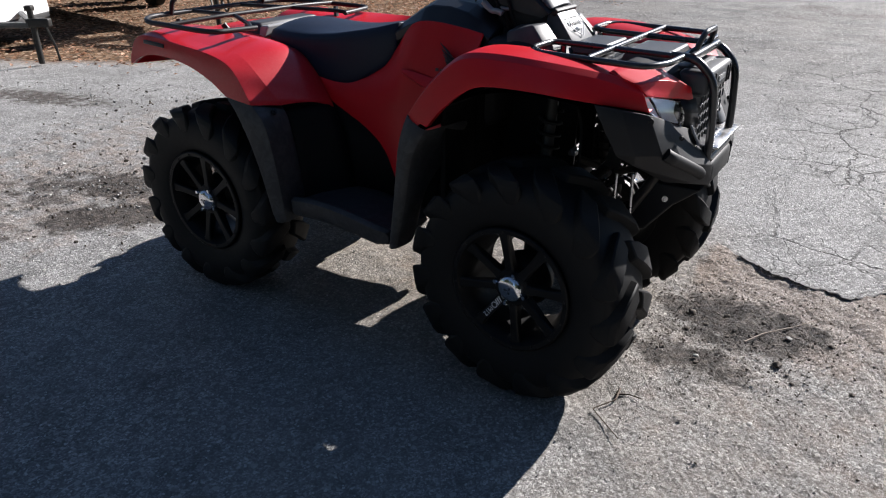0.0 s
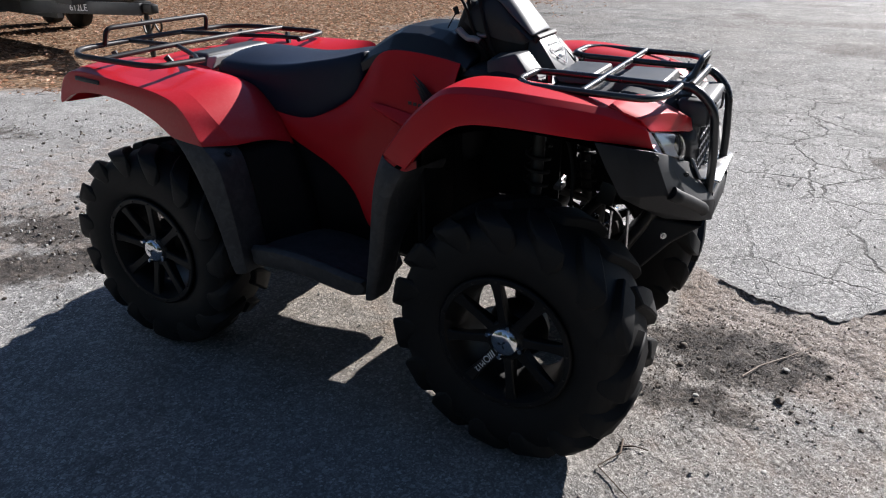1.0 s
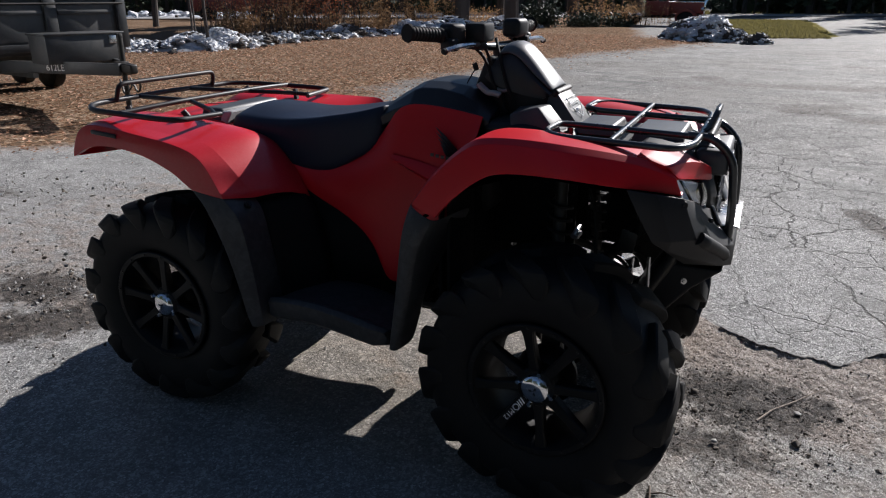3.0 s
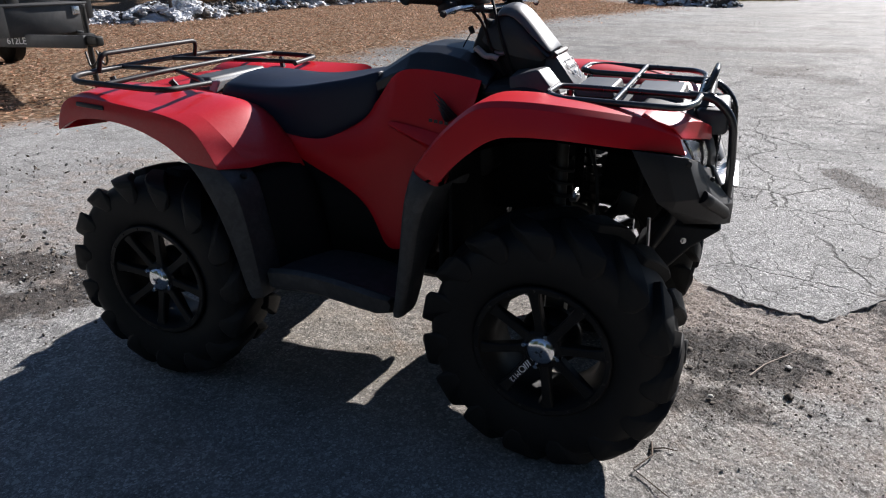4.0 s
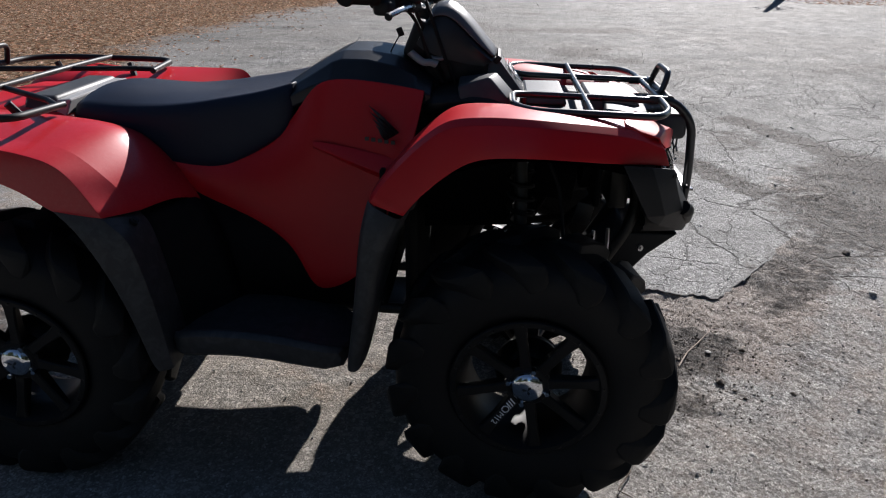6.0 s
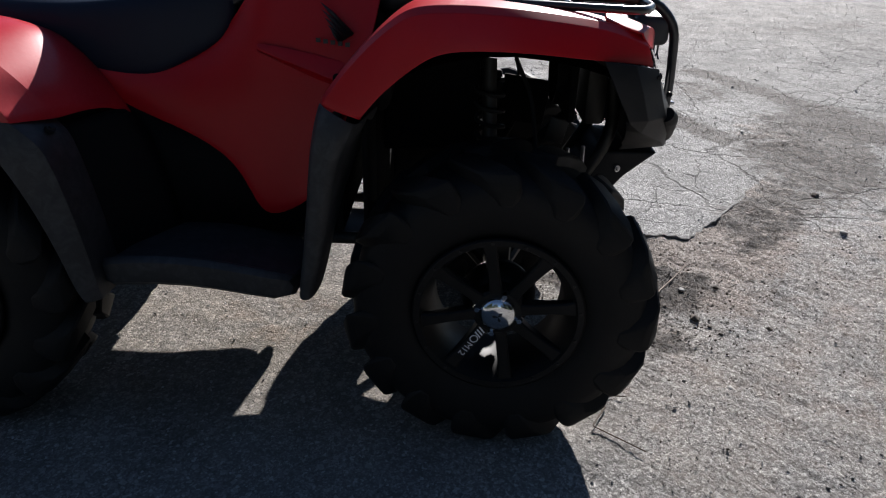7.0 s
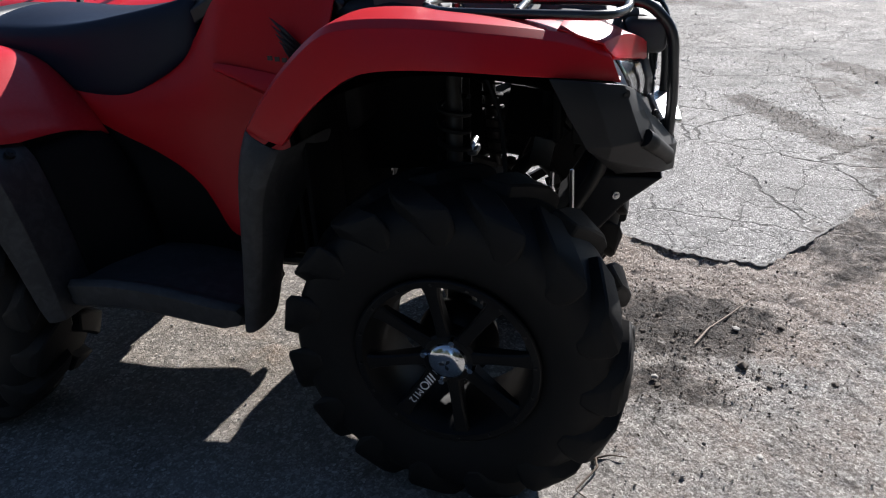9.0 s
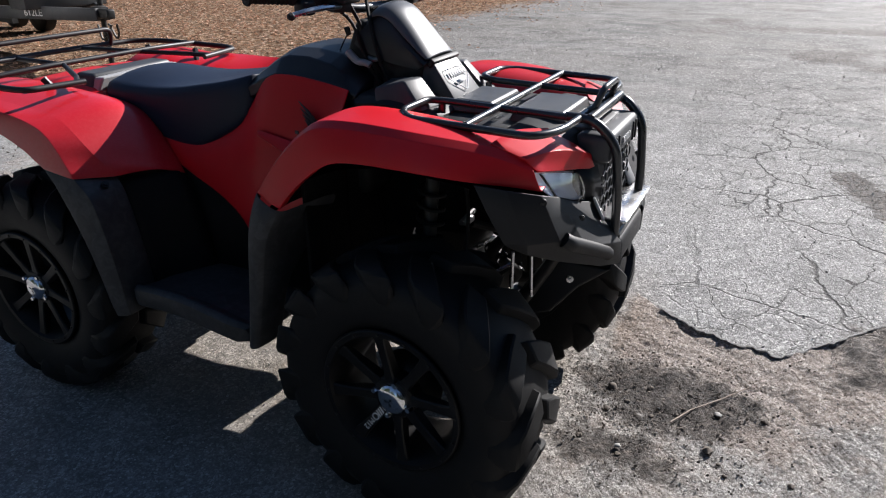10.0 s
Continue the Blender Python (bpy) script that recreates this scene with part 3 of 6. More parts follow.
def front_fender():
    st = []
    for cx, cz, lx, lz, tz in ((.262, .797, .338, .766, .80), (.312, .866, .374, .812, .870), (.372, .926, .430, .860, .932), (.418, .962, .470, .888, .968),
                               (.455, .977, .51, .902, .982), (.56, .979, .585, .905, .980), (.67, .971, .68, .902, .972), (.78, .955, .79, .886, .958), (.84, .942, .866, .876, .946), (.889, .925, .923, .864, .932)):
        cy = -.428 + .081 * smooth_step(.64, .93, cx)
        st.append(((lx, cy - .022 + .034 * smooth_step(.80, .92, lx), lz), (cx + .018 * smooth_step(.85, .889, cx), cy - .002 + .010 * smooth_step(.85, .889, cx), cz - .012 - .011 * smooth_step(.85, .889, cx)), (cx, cy + .016, cz), (cx + (.01 if cx < .5 else 0), max(-.255, cy + .06), tz)))
    rows = fender_rows(st, (0, .05, -.035))
    for row, y, z in ((rows[-2], -.245, .944), (rows[-1], -.235, .928)):
        row[-2].y, row[-2].z = y, z
        row[-3] = lerp(row[-4], row[-2], .5)
        row[-1] = row[-2] + Vector((0, .006, -.006))
    return creased(loft(rows), 8, FOLDS, 1.0)


def rear_fender(raised=False):
    st = []
    for lx, lz, cx, cz, kx, kz, ky, tx, tz in ((-.938, .818, -.923, .868, -.916, .888, -.434, -.93, .905), (-.920, .826, -.907, .898, -.899, .908, -.434, -.90, .922), (-.882, .848, -.870, .921, -.864, .930, -.434, -.862, .938), (-.826, .862, -.815, .925, -.80, .933, -.432, -.80, .942),
                                               (-.75, .864, -.72, .914, -.72, .921, -.424, -.70, .938), (-.66, .853, -.60, .899, -.625, .909, -.414, -.585, .928), (-.59, .834, -.53, .892, -.526, .898, -.410, -.485, .922), (-.53, .808, -.455, .874, -.432, .888, -.410, -.39, .905),
                                               (-.505, .795, -.423, .858, -.386, .853, -.410, -.345, .864), (-.485, .780, -.390, .827, -.341, .809, -.408, -.300, .812), (-.449, .757, -.342, .741, -.300, .727, -.372, -.250, .722)):
        if raised and kx > -.72:
            lift = smooth_step(-.72, -.55, kx)
            kx, kz, tz = kx + .06 * lift, kz + lift * (.03 + .10 * smooth_step(-.46, -.30, kx)), tz - .02 * lift
            cz += .5 * (kz - cz) * lift
        st.append(((lx, -.472, lz), (cx, -.467, cz), (kx, ky, kz), (tx, -.25, tz)))
    return creased(loft(fender_rows(st, (0.02, .06, -.03))), 8, FOLDS, 1.0)


def crisp(ob):
    """Smooth within, with its own corners kept."""
    soften(ob, 2)
    ob.modifiers["soft"].boundary_smooth = "PRESERVE_CORNERS"
    solid(ob, 0.004, 0.0)
    if "sharp_edge" in ob.data.attributes:
        rounded(ob, .0035, 2).modifiers["edge"].angle_limit = radians(14)


def faceted(ob):
    """Angular moulded plastic: flat faces with small rounded edges."""
    ob.data.set_sharp_from_angle(angle=radians(16))
    solid(ob, 0.005, 0.0)
    rounded(ob, .0035, 2).modifiers["edge"].angle_limit = radians(16)


def shaped(ob):
    solid(ob, 0.004, 1.0)
    soften(ob, 2)


both("front_fender", front_fender, RED, "glossy red plastic front fender", crisp)
crisp(part("rear_fender", rear_fender(), SCUFFED_RED, atv, "scuffed glossy red plastic rear fender"))
shaped(part("rear_fender", flipped(rear_fender(True)), RED, atv, "glossy red plastic rear fender with a raised rim"))


def rear_flap():
    rows = []
    for z, e, m, i in ((.757, -.448, -.345, -.320), (.722, -.408, -.318, -.300), (.69, -.383, -.290, -.285), (.608, -.342, -.272, -.268), (.511, -.309, -.255, -.252), (.428, -.288, -.245, -.242), (.376, -.277, -.240, -.236), (.350, -.262, -.235, -.230)):
        top = smooth_step(.69, .757, z)
        rows.append([(e - .010, -.445, z), (e, -.472 - .012 * (1 - top), z), ((e + m) / 2, -.470 - .012 * (1 - top), z - .008 * top), (m, -.466, z - .016 * top), (i, -.362, z - .026 * top)])
    return creased(loft(rows), 5, (1, 3), 1.0)


both("rear_mudguard", rear_flap, FLAP, "scraped dusty black plastic mudguard", crisp)


def rear_well_shade():
    """Dark sheet closing the foot well towards the rear wheel; its colour imitates shade."""
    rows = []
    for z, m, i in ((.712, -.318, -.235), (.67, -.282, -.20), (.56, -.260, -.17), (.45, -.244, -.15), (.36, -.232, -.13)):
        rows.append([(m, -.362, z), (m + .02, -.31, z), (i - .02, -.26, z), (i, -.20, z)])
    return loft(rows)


both("well_shade", rear_well_shade, SHADE_BLACK, "dark sheet standing in for the foot well's shade", lambda ob: (soften(ob, 1), solid(ob, .004)))


def front_flap():
    rows = []
    for z, b, f, o, tilt in ((.792, .262, .328, .022, .040), (.735, .247, .318, .004, .010), (.67, .237, .287, 0, 0), (.56, .226, .270, 0, 0), (.46, .213, .250, 0, 0), (.36, .198, .224, 0, 0)):
        rows.append([(b - .004, -.42 + o, z), (b, -.462 + o, z), ((b + f) / 2, -.468 + o, z - tilt * .5), (f, -.462 + o, z - tilt), (f + .006, -.41, z - tilt), (f + (.03 if z > .6 else .008), -.24 if z > .6 else -.375, z - tilt)])
    return loft(rows)


both("front_mudguard", front_flap, FLAP, "scraped black plastic mudguard", shaped)


def floorboard():
    rows = []
    for x, z, o in ((-.26, .372, -.455), (-.18, .392, -.462), (-.05, .396, -.466), (.08, .378, -.468), (.205, .352, -.468)):
        rows.append([(x, -.16, z + .03), (x, -.30, z + .03), (x, o + .045, z + .03), (x, o + .025, z + .062), (x, o, z + .056), (x, o + .004, z - .012), (x, o + .03, z - .02), (x, -.30, z - .014), (x, -.16, z - .014)])
    return loft(rows, True, True)


both("floorboard", floorboard, FLAP, "black plastic footwell floor", lambda ob: soften(ob, 1))


def footwell_wall():
    return loft([[(-.24, -.20, .40), (-.02, -.19, .40), (.20, -.20, .40)], [(-.25, -.185, .58), (-.02, -.17, .58), (.22, -.19, .58)], [(-.24, -.18, .76), (-.02, -.15, .74), (.26, -.19, .74)]])


both("engine_cover", footwell_wall, SHADE_BLACK, "black plastic side cover over the engine", lambda ob: solid(ob, .006))


def side_panel():
    # columns from the lower edge to the upper edge, from rear to front
    cols = (((-.36, -.175, .795), (-.345, -.165, .81), (-.335, -.16, .82)), ((-.24, -.185, .705), (-.225, -.18, .745), (-.215, -.165, .795)), ((-.13, -.190, .666), (-.115, -.178, .735), (-.095, -.160, .80)),
            ((-.03, -.205, .618), (-.01, -.188, .76), (.016, -.150, .885)), ((.028, -.215, .56), (.07, -.205, .76), (.078, -.160, .991)), ((.062, -.225, .462), (.14, -.212, .74), (.136, -.162, 1.011)),
            ((.112, -.225, .458), (.235, -.215, .76), (.25, -.166, 1.003)), ((.215, -.238, .52), (.30, -.218, .79), (.34, -.17, .988)), ((.25, -.25, .64), (.335, -.228, .82), (.36, -.175, .985)))
    rows = [[lerp(lerp(a, b, u), lerp(b, c, u), u) + Vector((0, -.012 * math.sin(math.pi * u), 0)) for u in (0, .2, .4, .6, .8, .95, 1)] for a, b, c in cols]
    return loft(rows)


both("side_panel", side_panel, RED, "red plastic tank side panel", crisp)


def panel_ridge():
    """Moulded fold below the emblem: it stands proud and turns under, so its lower face lies in shade."""
    rows = []
    for u, up, out, low in ((0, .010, .002, .005), (.25, .022, .008, .010), (.6, .034, .015, .020), (1, .044, .020, .034)):
        x, z = .085 + .205 * u, .850 - .070 * u
        y = -.2095 - .004 * u
        rows.append([(x, y + .004, z + up), (x, y - out * .55, z + up * .45), (x, y - out, z), (x, y - out * .55, z - low * .35), (x, y + .006, z - low)])
    return creased(loft(rows), 5, (2,), 1.0)


both("panel_ridge", panel_ridge, RED, "moulded red fold in the side panel", crisp)


def wing_mark():
    """Folded wing of five feathers on the side panel."""
    out = []
    tips = ((.228, .953), (.231, .937), (.236, .921), (.242, .906), (.250, .893))
    for k, (x, z) in enumerate(tips):
        root = Vector((.296 - .007 * k, WING_Y, .886 - .0045 * k))
        tip = Vector((x, WING_Y, z))
        way = (root - tip).normalized()
        side = Vector((-way.z, 0, way.x)) * (.0048 - .0003 * k)
        out.append(mesh_of([tip, lerp(tip, root, .35) + side, root + side * .9, root - side * .9, lerp(tip, root, .35) - side * .7], [(0, 1, 2, 3, 4)]))
    return joined(*out)


WING_Y = -.2065
for ob in both("wing_emblem", wing_mark, GLOSS_BLACK, "black wing emblem"):
    solid(ob, .003, 0)


def name_bars():
    return joined(*[box(.222 + .0160 * k, -.2170, .874 - .002 * k, .010, .003, .009) for k in range(5)])


both("name_bars", name_bars, GLOSS_BLACK, "small black lettering bars")


def seat():
    rows = []
    for x, zt, ze, zb, hw in ((-.566, .905, .900, .886, .118), (-.560, .940, .921, .881, .142), (-.53, .958, .929, .869, .152), (-.48, .966, .928, .848, .157), (-.42, .962, .926, .822, .161), (-.34, .951, .927, .797, .162), (-.26, .941, .935, .783, .162), (-.20, .942, .943, .779, .160),
                              (-.160, .948, .951, .783, .157), (-.12, .953, .957, .802, .155), (-.05, .966, .970, .838, .151), (.0, .979, .983, .870, .147), (.022, .985, .989, .905, .143), (.032, .988, .991, .945, .136)):
        hw, zb = hw + .024 * smooth_step(-.57, -.50, x) * smooth_step(.06, -.02, x), zb - .016 * smooth_step(-.57, -.45, x)
        m = (ze + zb) / 2
        right = [(x, -hw * .5, zt * .75 + ze * .25), (x, -hw * .90, ze + .002), (x, -hw * .985, ze - .014), (x, -hw * 1.02, m), (x, -hw * .995, zb + .012), (x, -hw * .90, zb)]
        rows.append([(x, 0, zt)] + right + [(a, -b, c) for a, b, c in reversed(right)])
    return creased(loft(rows, True, True), 13, (2, 11), .85)


ob = part("seat", seat(), VINYL, atv, "padded dark navy-black vinyl seat")
soften(ob, 2)
def tank_cover():
    """Angular cover: flat top, chamfer and a short side."""
    rows = []
    for x, zt, zc, zs, hw in ((-.02, .966, .956, .936, .128), (.012, .990, .976, .957, .150), (.070, 1.026, 1.009, .985, .157), (.126, 1.057, 1.042, 1.006, .160), (.150, 1.066, 1.050, 1.008, .161),
                              (.215, 1.066, 1.050, 1.003, .162), (.285, 1.056, 1.036, .997, .163), (.335, 1.030, 1.012, .990, .165), (.375, 1.0, .986, .972, .167)):
        right = [(x, -hw * .53, zt), (x, -hw * .83, zc), (x, -hw * .985, zs + .004), (x, -hw - .003, zs), (x, -hw, zs - .03)]
        rows.append([(x, 0, zt + .002)] + right + [(x, 0, zs - .06)] + [(a, -b, c) for a, b, c in reversed(right)])
    return loft(rows, True, True)


ob = part("tank_cover", tank_cover(), GLOSS_BLACK, atv, "smooth dark plastic tank cover")
ob.data.set_sharp_from_angle(angle=radians(13))
rounded(ob, .006, 2).modifiers["edge"].angle_limit = radians(13)


def dash_base():
    """Stepped tray between the tank and the front rack."""
    rows = []
    for x, z, hw in ((.33, .965, .165), (.38, .972, .185), (.45, .985, .20), (.52, .982, .205), (.58, .958, .21), (.62, .945, .215)):
        right = [(x, -hw * .6, z + .006), (x, -hw * .92, z), (x, -hw, z - .012), (x, -hw - .004, z - .05)]
        rows.append([(x, 0, z + .008)] + right + [(x, 0, z - .06)] + [(a, -b, c) for a, b, c in reversed(right)])
    return loft(rows, True, True)


ob = part("dash_tray", dash_base(), BLACK, atv, "black plastic tray round the steering column")
soften(ob, 1)


def panel_block(y0, y1, top, bottom, back, thick=.03):
    (xt, zt), (xb, zb) = top, bottom
    v = [(xt, y0 * .82, zt), (xt, y1 * .82, zt), (xb, y1, zb), (xb, y0, zb), (back, y0 * .8, zt - .006), (back, y1 * .8, zt - .006), (back, y1, zb - .01), (back, y0, zb - .01)]
    bm = mesh_of(v, [(0, 1, 2, 3), (4, 7, 6, 5), (0, 4, 5, 1), (1, 5, 6, 2), (2, 6, 7, 3), (3, 7, 4, 0)])
    bmesh.ops.bevel(bm, geom=list(bm.edges), offset=.006, segments=2, affect="EDGES", profile=.5)
    return bm


ob = part("centre_panel", panel_block(-.078, .078, (.535, 1.052), (.612, .955), .47), SHROUD, atv, "dark grey plastic panel with an outlined badge")


def side_shroud():
    v = [(.515, -.175, 1.022), (.535, -.118, 1.024), (.592, -.122, .962), (.575, -.195, .958), (.44, -.185, 1.0), (.44, -.10, 1.01), (.45, -.11, .95), (.45, -.20, .945)]
    bm = mesh_of(v, [(0, 1, 2, 3), (4, 7, 6, 5), (0, 4, 5, 1), (1, 5, 6, 2), (2, 6, 7, 3), (3, 7, 4, 0)])
    bmesh.ops.bevel(bm, geom=list(bm.edges), offset=.006, segments=2, affect="EDGES", profile=.5)
    return bm


both("side_shroud", side_shroud, SHROUD, "dark grey plastic shroud beside the dash")

# badge: a shield outline with bars in place of the product name
along = Vector((.077, 0, -.097)).normalized()
outward = Vector((.097, 0, .077)).normalized()
centre = Vector((.5755, 0, 1.0055)) + outward * .003


def on_panel(u, v):
    """u to the rider's right as seen from the front, v up the panel."""
    return centre + Vector((0, u, 0)) - along * v


badge = [tube([on_panel(*p) for p in ((-.045, .03), (.045, .03), (.050, 0), (0, -.038), (-.050, 0))], .0009, 5, .004, loop=True)]
for k in range(7):
    a, b = on_panel(-.038 + .0125 * k, .012), on_panel(-.030 + .0125 * k, .012)
    badge.append(mesh_of([a - along * -.007, b - along * -.007, b - along * .008, a - along * .008], [(0, 1, 2, 3)]))
badge.append(mesh_of([on_panel(-.028, -.008), on_panel(.030, -.004), on_panel(.022, -.014), on_panel(-.022, -.016)], [(0, 1, 2, 3)]))
solid(part("badge", joined(*badge), WHITE, atv, "outlined badge print"), .001, 0)


def pod():
    """Headlight pod and instrument hood on the handlebar."""
    rows = []
    prof = ((.362, 1.150, 1.085), (.378, 1.170, 1.070), (.408, 1.176, 1.058), (.435, 1.160, 1.048), (.468, 1.124, 1.040), (.503, 1.084, 1.034), (.530, 1.052, 1.030))
    for i, (x, zt, zb) in enumerate(prof):
        w = .096 - .003 * i
        k = min(1, (zt - zb) / .10)
        right = [(x, -.028, zt - .001), (x - .002, -.052, zt - .008 * k), (x - .006, -.070, zt - .024 * k), (x - .010, -.080, zt - .042 * k), (x - .018, -w * .95, lerp((0, 0, zt), (0, 0, zb), .65).z), (x - .03, -w, zb)]
        rows.append(right + [(a, -b, c) for a, b, c in reversed(right)])
    return loft(rows, True, True)


part("instrument_pod", pod(), GLOSS_BLACK, atv, "dark plastic instrument pod")


def pod_stripe():
    rows = []
    for x, z in ((.366, 1.157), (.378, 1.1735), (.408, 1.1795), (.4365, 1.1635), (.470, 1.1275), (.505, 1.0875), (.532, 1.0555)):
        k = min(1, (z - 1.03) / .10)
        right = [(x - .008, -.0735, z - .027 * k), (x - .004, -.064, z - .014 * k), (x - .001, -.048, z - .004 * k), (x, -.024, z + .001)]
        rows.append(right + [(x, 0, z + .002)] + [(a, -b, c) for a, b, c in reversed(right)])
    return loft(rows)


ob = part("pod_cap", pod_stripe(), POD, atv, "silver-grey pod top")
solid(ob, .004, 1)
soften(ob, 1)
part("pod_band", moved(box(0, 0, 0, .014, .145, .022, .004), pose(.534, 0, 1.046, 0, 38, 0)), BLACK, atv)
part("column_shroud", joined(box(.43, 0, 1.02, .17, .15, .075, .02, 3), box(.395, 0, 1.085, .10, .12, .11, .02, 3)), BLACK, atv, "black shroud under the pod")
part("meter_housing", moved(box(0, 0, 0, .075, .10, .10, .015, 3), pose(.345, -.03, 1.085, 0, 22, 0)), BLACK, atv, "black meter housing")
# silver guides, kept bright in colour to stand in for sun glare
for pts, r in ((((.318, -.105, 1.070), (.334, -.108, 1.054), (.350, -.110, 1.040), (.368, -.110, 1.042), (.384, -.108, 1.034)), .0105), (((.366, -.085, 1.052), (.384, -.088, 1.047), (.402, -.085, 1.052)), .007)):
    bm = tube(pts, r, 10, .012)
    for v in bm.verts:
        v.co.z = 1.05 + (v.co.z - 1.05) * .8
    part("cable_guide", bm, SILVER, atv, "silver plastic cable guide, brightened in colour for sun glare")
part("fuel_cap", moved(lathe([(0, .012), (.020, .012), (.026, .006), (.028, -.012), (0, -.012)], 20), pose(.365, -.055, .99, 90, 0, 0)), BLACK, atv, "round black cap")

# handlebar, turned with the wheels a little to the right
STEER = -9.0
bar_turn = Matrix.Translation((.35, 0, 0)) @ Matrix.Rotation(radians(STEER), 4, "Z") @ Matrix.Translation((-.35, 0, 0))
bar = tube([(.262, -.345, 1.212), (.292, -.22, 1.200), (.338, -.085, 1.165), (.338, .085, 1.165), (.292, .22, 1.200), (.262, .345, 1.212)], .0115, 12, .04)
handlebar = part("handlebar", moved(bar, bar_turn), RACK, atv, "black tubular handlebar")
for s in (-1, 1):
    prof = [(0, 0), (.0225, 0), (.0240, .006), (.0185, .010)]
    for k in range(9):
        prof += [(.0190, .014 + .011 * k), (.0172, .016 + .011 * k), (.0172, .020 + .011 * k), (.0190, .022 + .011 * k)]
    prof += [(.0205, .118), (0, .118)]
    g = lathe(prof, 20)
    if s > 0:
        g = flipped(g)
    g = moved(g, bar_turn @ pose(.2605, s * .350, 1.2125, 0, 0, s * 13.5) @ pose(0, 0, 0, s * 5, 0, 0))
    part("grip", g, RUBBER, handlebar, "black ribbed rubber grip")
    part("switch_housing", moved(box(0, 0, 0, .058, .055, .060, .012, 3), bar_turn @ pose(.298, s * .192, 1.202, 0, 0, s * 14)), BLACK, handlebar, "black switch housing")
    part("thumb_block", moved(box(0, 0, 0, .045, .04, .035, .010, 3), bar_turn @ pose(.305, s * .215, 1.178, 0, 0, s * 14)), BLACK, handlebar)
    part("lever_perch", moved(box(0, 0, 0, .05, .05, .026, .008), bar_turn @ pose(.338, s * .135, 1.176, 0, 0, s * 20)), BLACK, handlebar)
    lev = tube([(.352, s * .13, 1.176), (.360, s * .19, 1.180), (.352, s * .25, 1.176), (.339, s * .288, 1.168)], .0065, 8, .03)
    part("lever", moved(lev, bar_turn), ALLOY, handlebar, "bare alloy brake lever")
    part("lever_tip", moved(lathe([(0, -.009), (.007, -.007), (.0095, 0), (.007, .007), (0, .009)], 12), bar_turn @ pose(.338, s * .291, 1.166)), BLACK, handlebar)
part("brake_reservoir", moved(box(0, 0, 0, .062, .068, .05, .008, 2), bar_turn @ pose(.345, -.125, 1.208, 0, 0, 4)), BLACK, handlebar, "black brake fluid reservoir")
part("choke_housing", moved(box(0, 0, 0, .06, .07, .055, .014, 3), bar_turn @ pose(.335, .10, 1.212, 0, 0, 0)), BLACK, handlebar)
part("steering_column", rod((.39, 0, .92), (.34, 0, 1.16), .022, 14), STEEL, atv)
for pts in (((.30, -.15, 1.185), (.335, -.10, 1.14), (.36, -.10, 1.06), (.40, -.09, .99)), ((.32, -.10, 1.19), (.345, -.075, 1.12), (.375, -.08, 1.05), (.41, -.07, .98)), ((.35, -.06, 1.19), (.375, -.085, 1.13), (.40, -.10, 1.06), (.43, -.09, .99)), ((.36, .15, 1.185), (.38, .12, 1.12), (.40, .10, 1.05), (.43, .09, .99))):
    part("cable", tube(pts, .0045, 8, .05), RUBBER, handlebar)
part("key_cord", tube([(.285, -.055, 1.10), (.262, -.06, 1.06), (.255, -.062, 1.03)], .0018, 5, .02), BLACK, atv)
part("ignition_key", moved(box(0, 0, 0, .016, .006, .022, .003), pose(.287, -.055, 1.108, 0, -20, 0)), BLACK, atv)

# nose, lamps, grille
def nose_panel():
    """Red brow over the headlamp, from the fender's fold in to the grille."""
    return creased(loft([[(.815, -.352, .951), (.889, -.350, .928), (.896, -.344, .917), (.909, -.336, .903), (.903, -.326, .899)], [(.825, -.275, .962), (.922, -.272, .933), (.928, -.27, .910), (.938, -.262, .888), (.930, -.255, .884)],
                 [(.845, -.215, .953), (.954, -.195, .913), (.957, -.192, .900), (.961, -.178, .873), (.953, -.172, .869)], [(.87, -.165, .945), (.967, -.150, .895), (.969, -.145, .882), (.971, -.118, .854), (.962, -.115, .852)]]), 5, (1, 3), 1.0)


both("headlamp_brow", nose_panel, RED, "glossy red brow over the headlamp", crisp)


def lamp_lens():
    return loft([[(.912, -.331, .898), (.938, -.262, .884), (.957, -.20, .868)], [(.928, -.322, .872), (.958, -.25, .848), (.972, -.185, .832)], [(.940, -.303, .843), (.962, -.24, .815), (.968, -.172, .797)]])


def lamp_bowl():
    return loft([[(.898, -.331, .898), (.925, -.262, .884), (.945, -.20, .868)], [(.893, -.318, .872), (.915, -.25, .848), (.935, -.190, .832)], [(.930, -.303, .843), (.952, -.24, .815), (.958, -.172, .797)]])


LAMP = surface("silvered_plastic", (0.55, 0.60, 0.68), (0.70, 0.75, 0.82), (0.28, 0.4), metal=0.3, big=12, fine=160, relief=0.05, dust=0.15)
for other in BOTH:
    bm = flipped(lamp_bowl()) if other else lamp_bowl()
    bowl = part("headlamp", bm, LAMP, atv, "clear headlamp with a polished bowl")
    crisp(bowl)
    lens = part("lens", flipped(lamp_lens()) if other else lamp_lens(), LENS, bowl, "clear plastic lens")
    crisp(lens)
    lens.visible_shadow = False


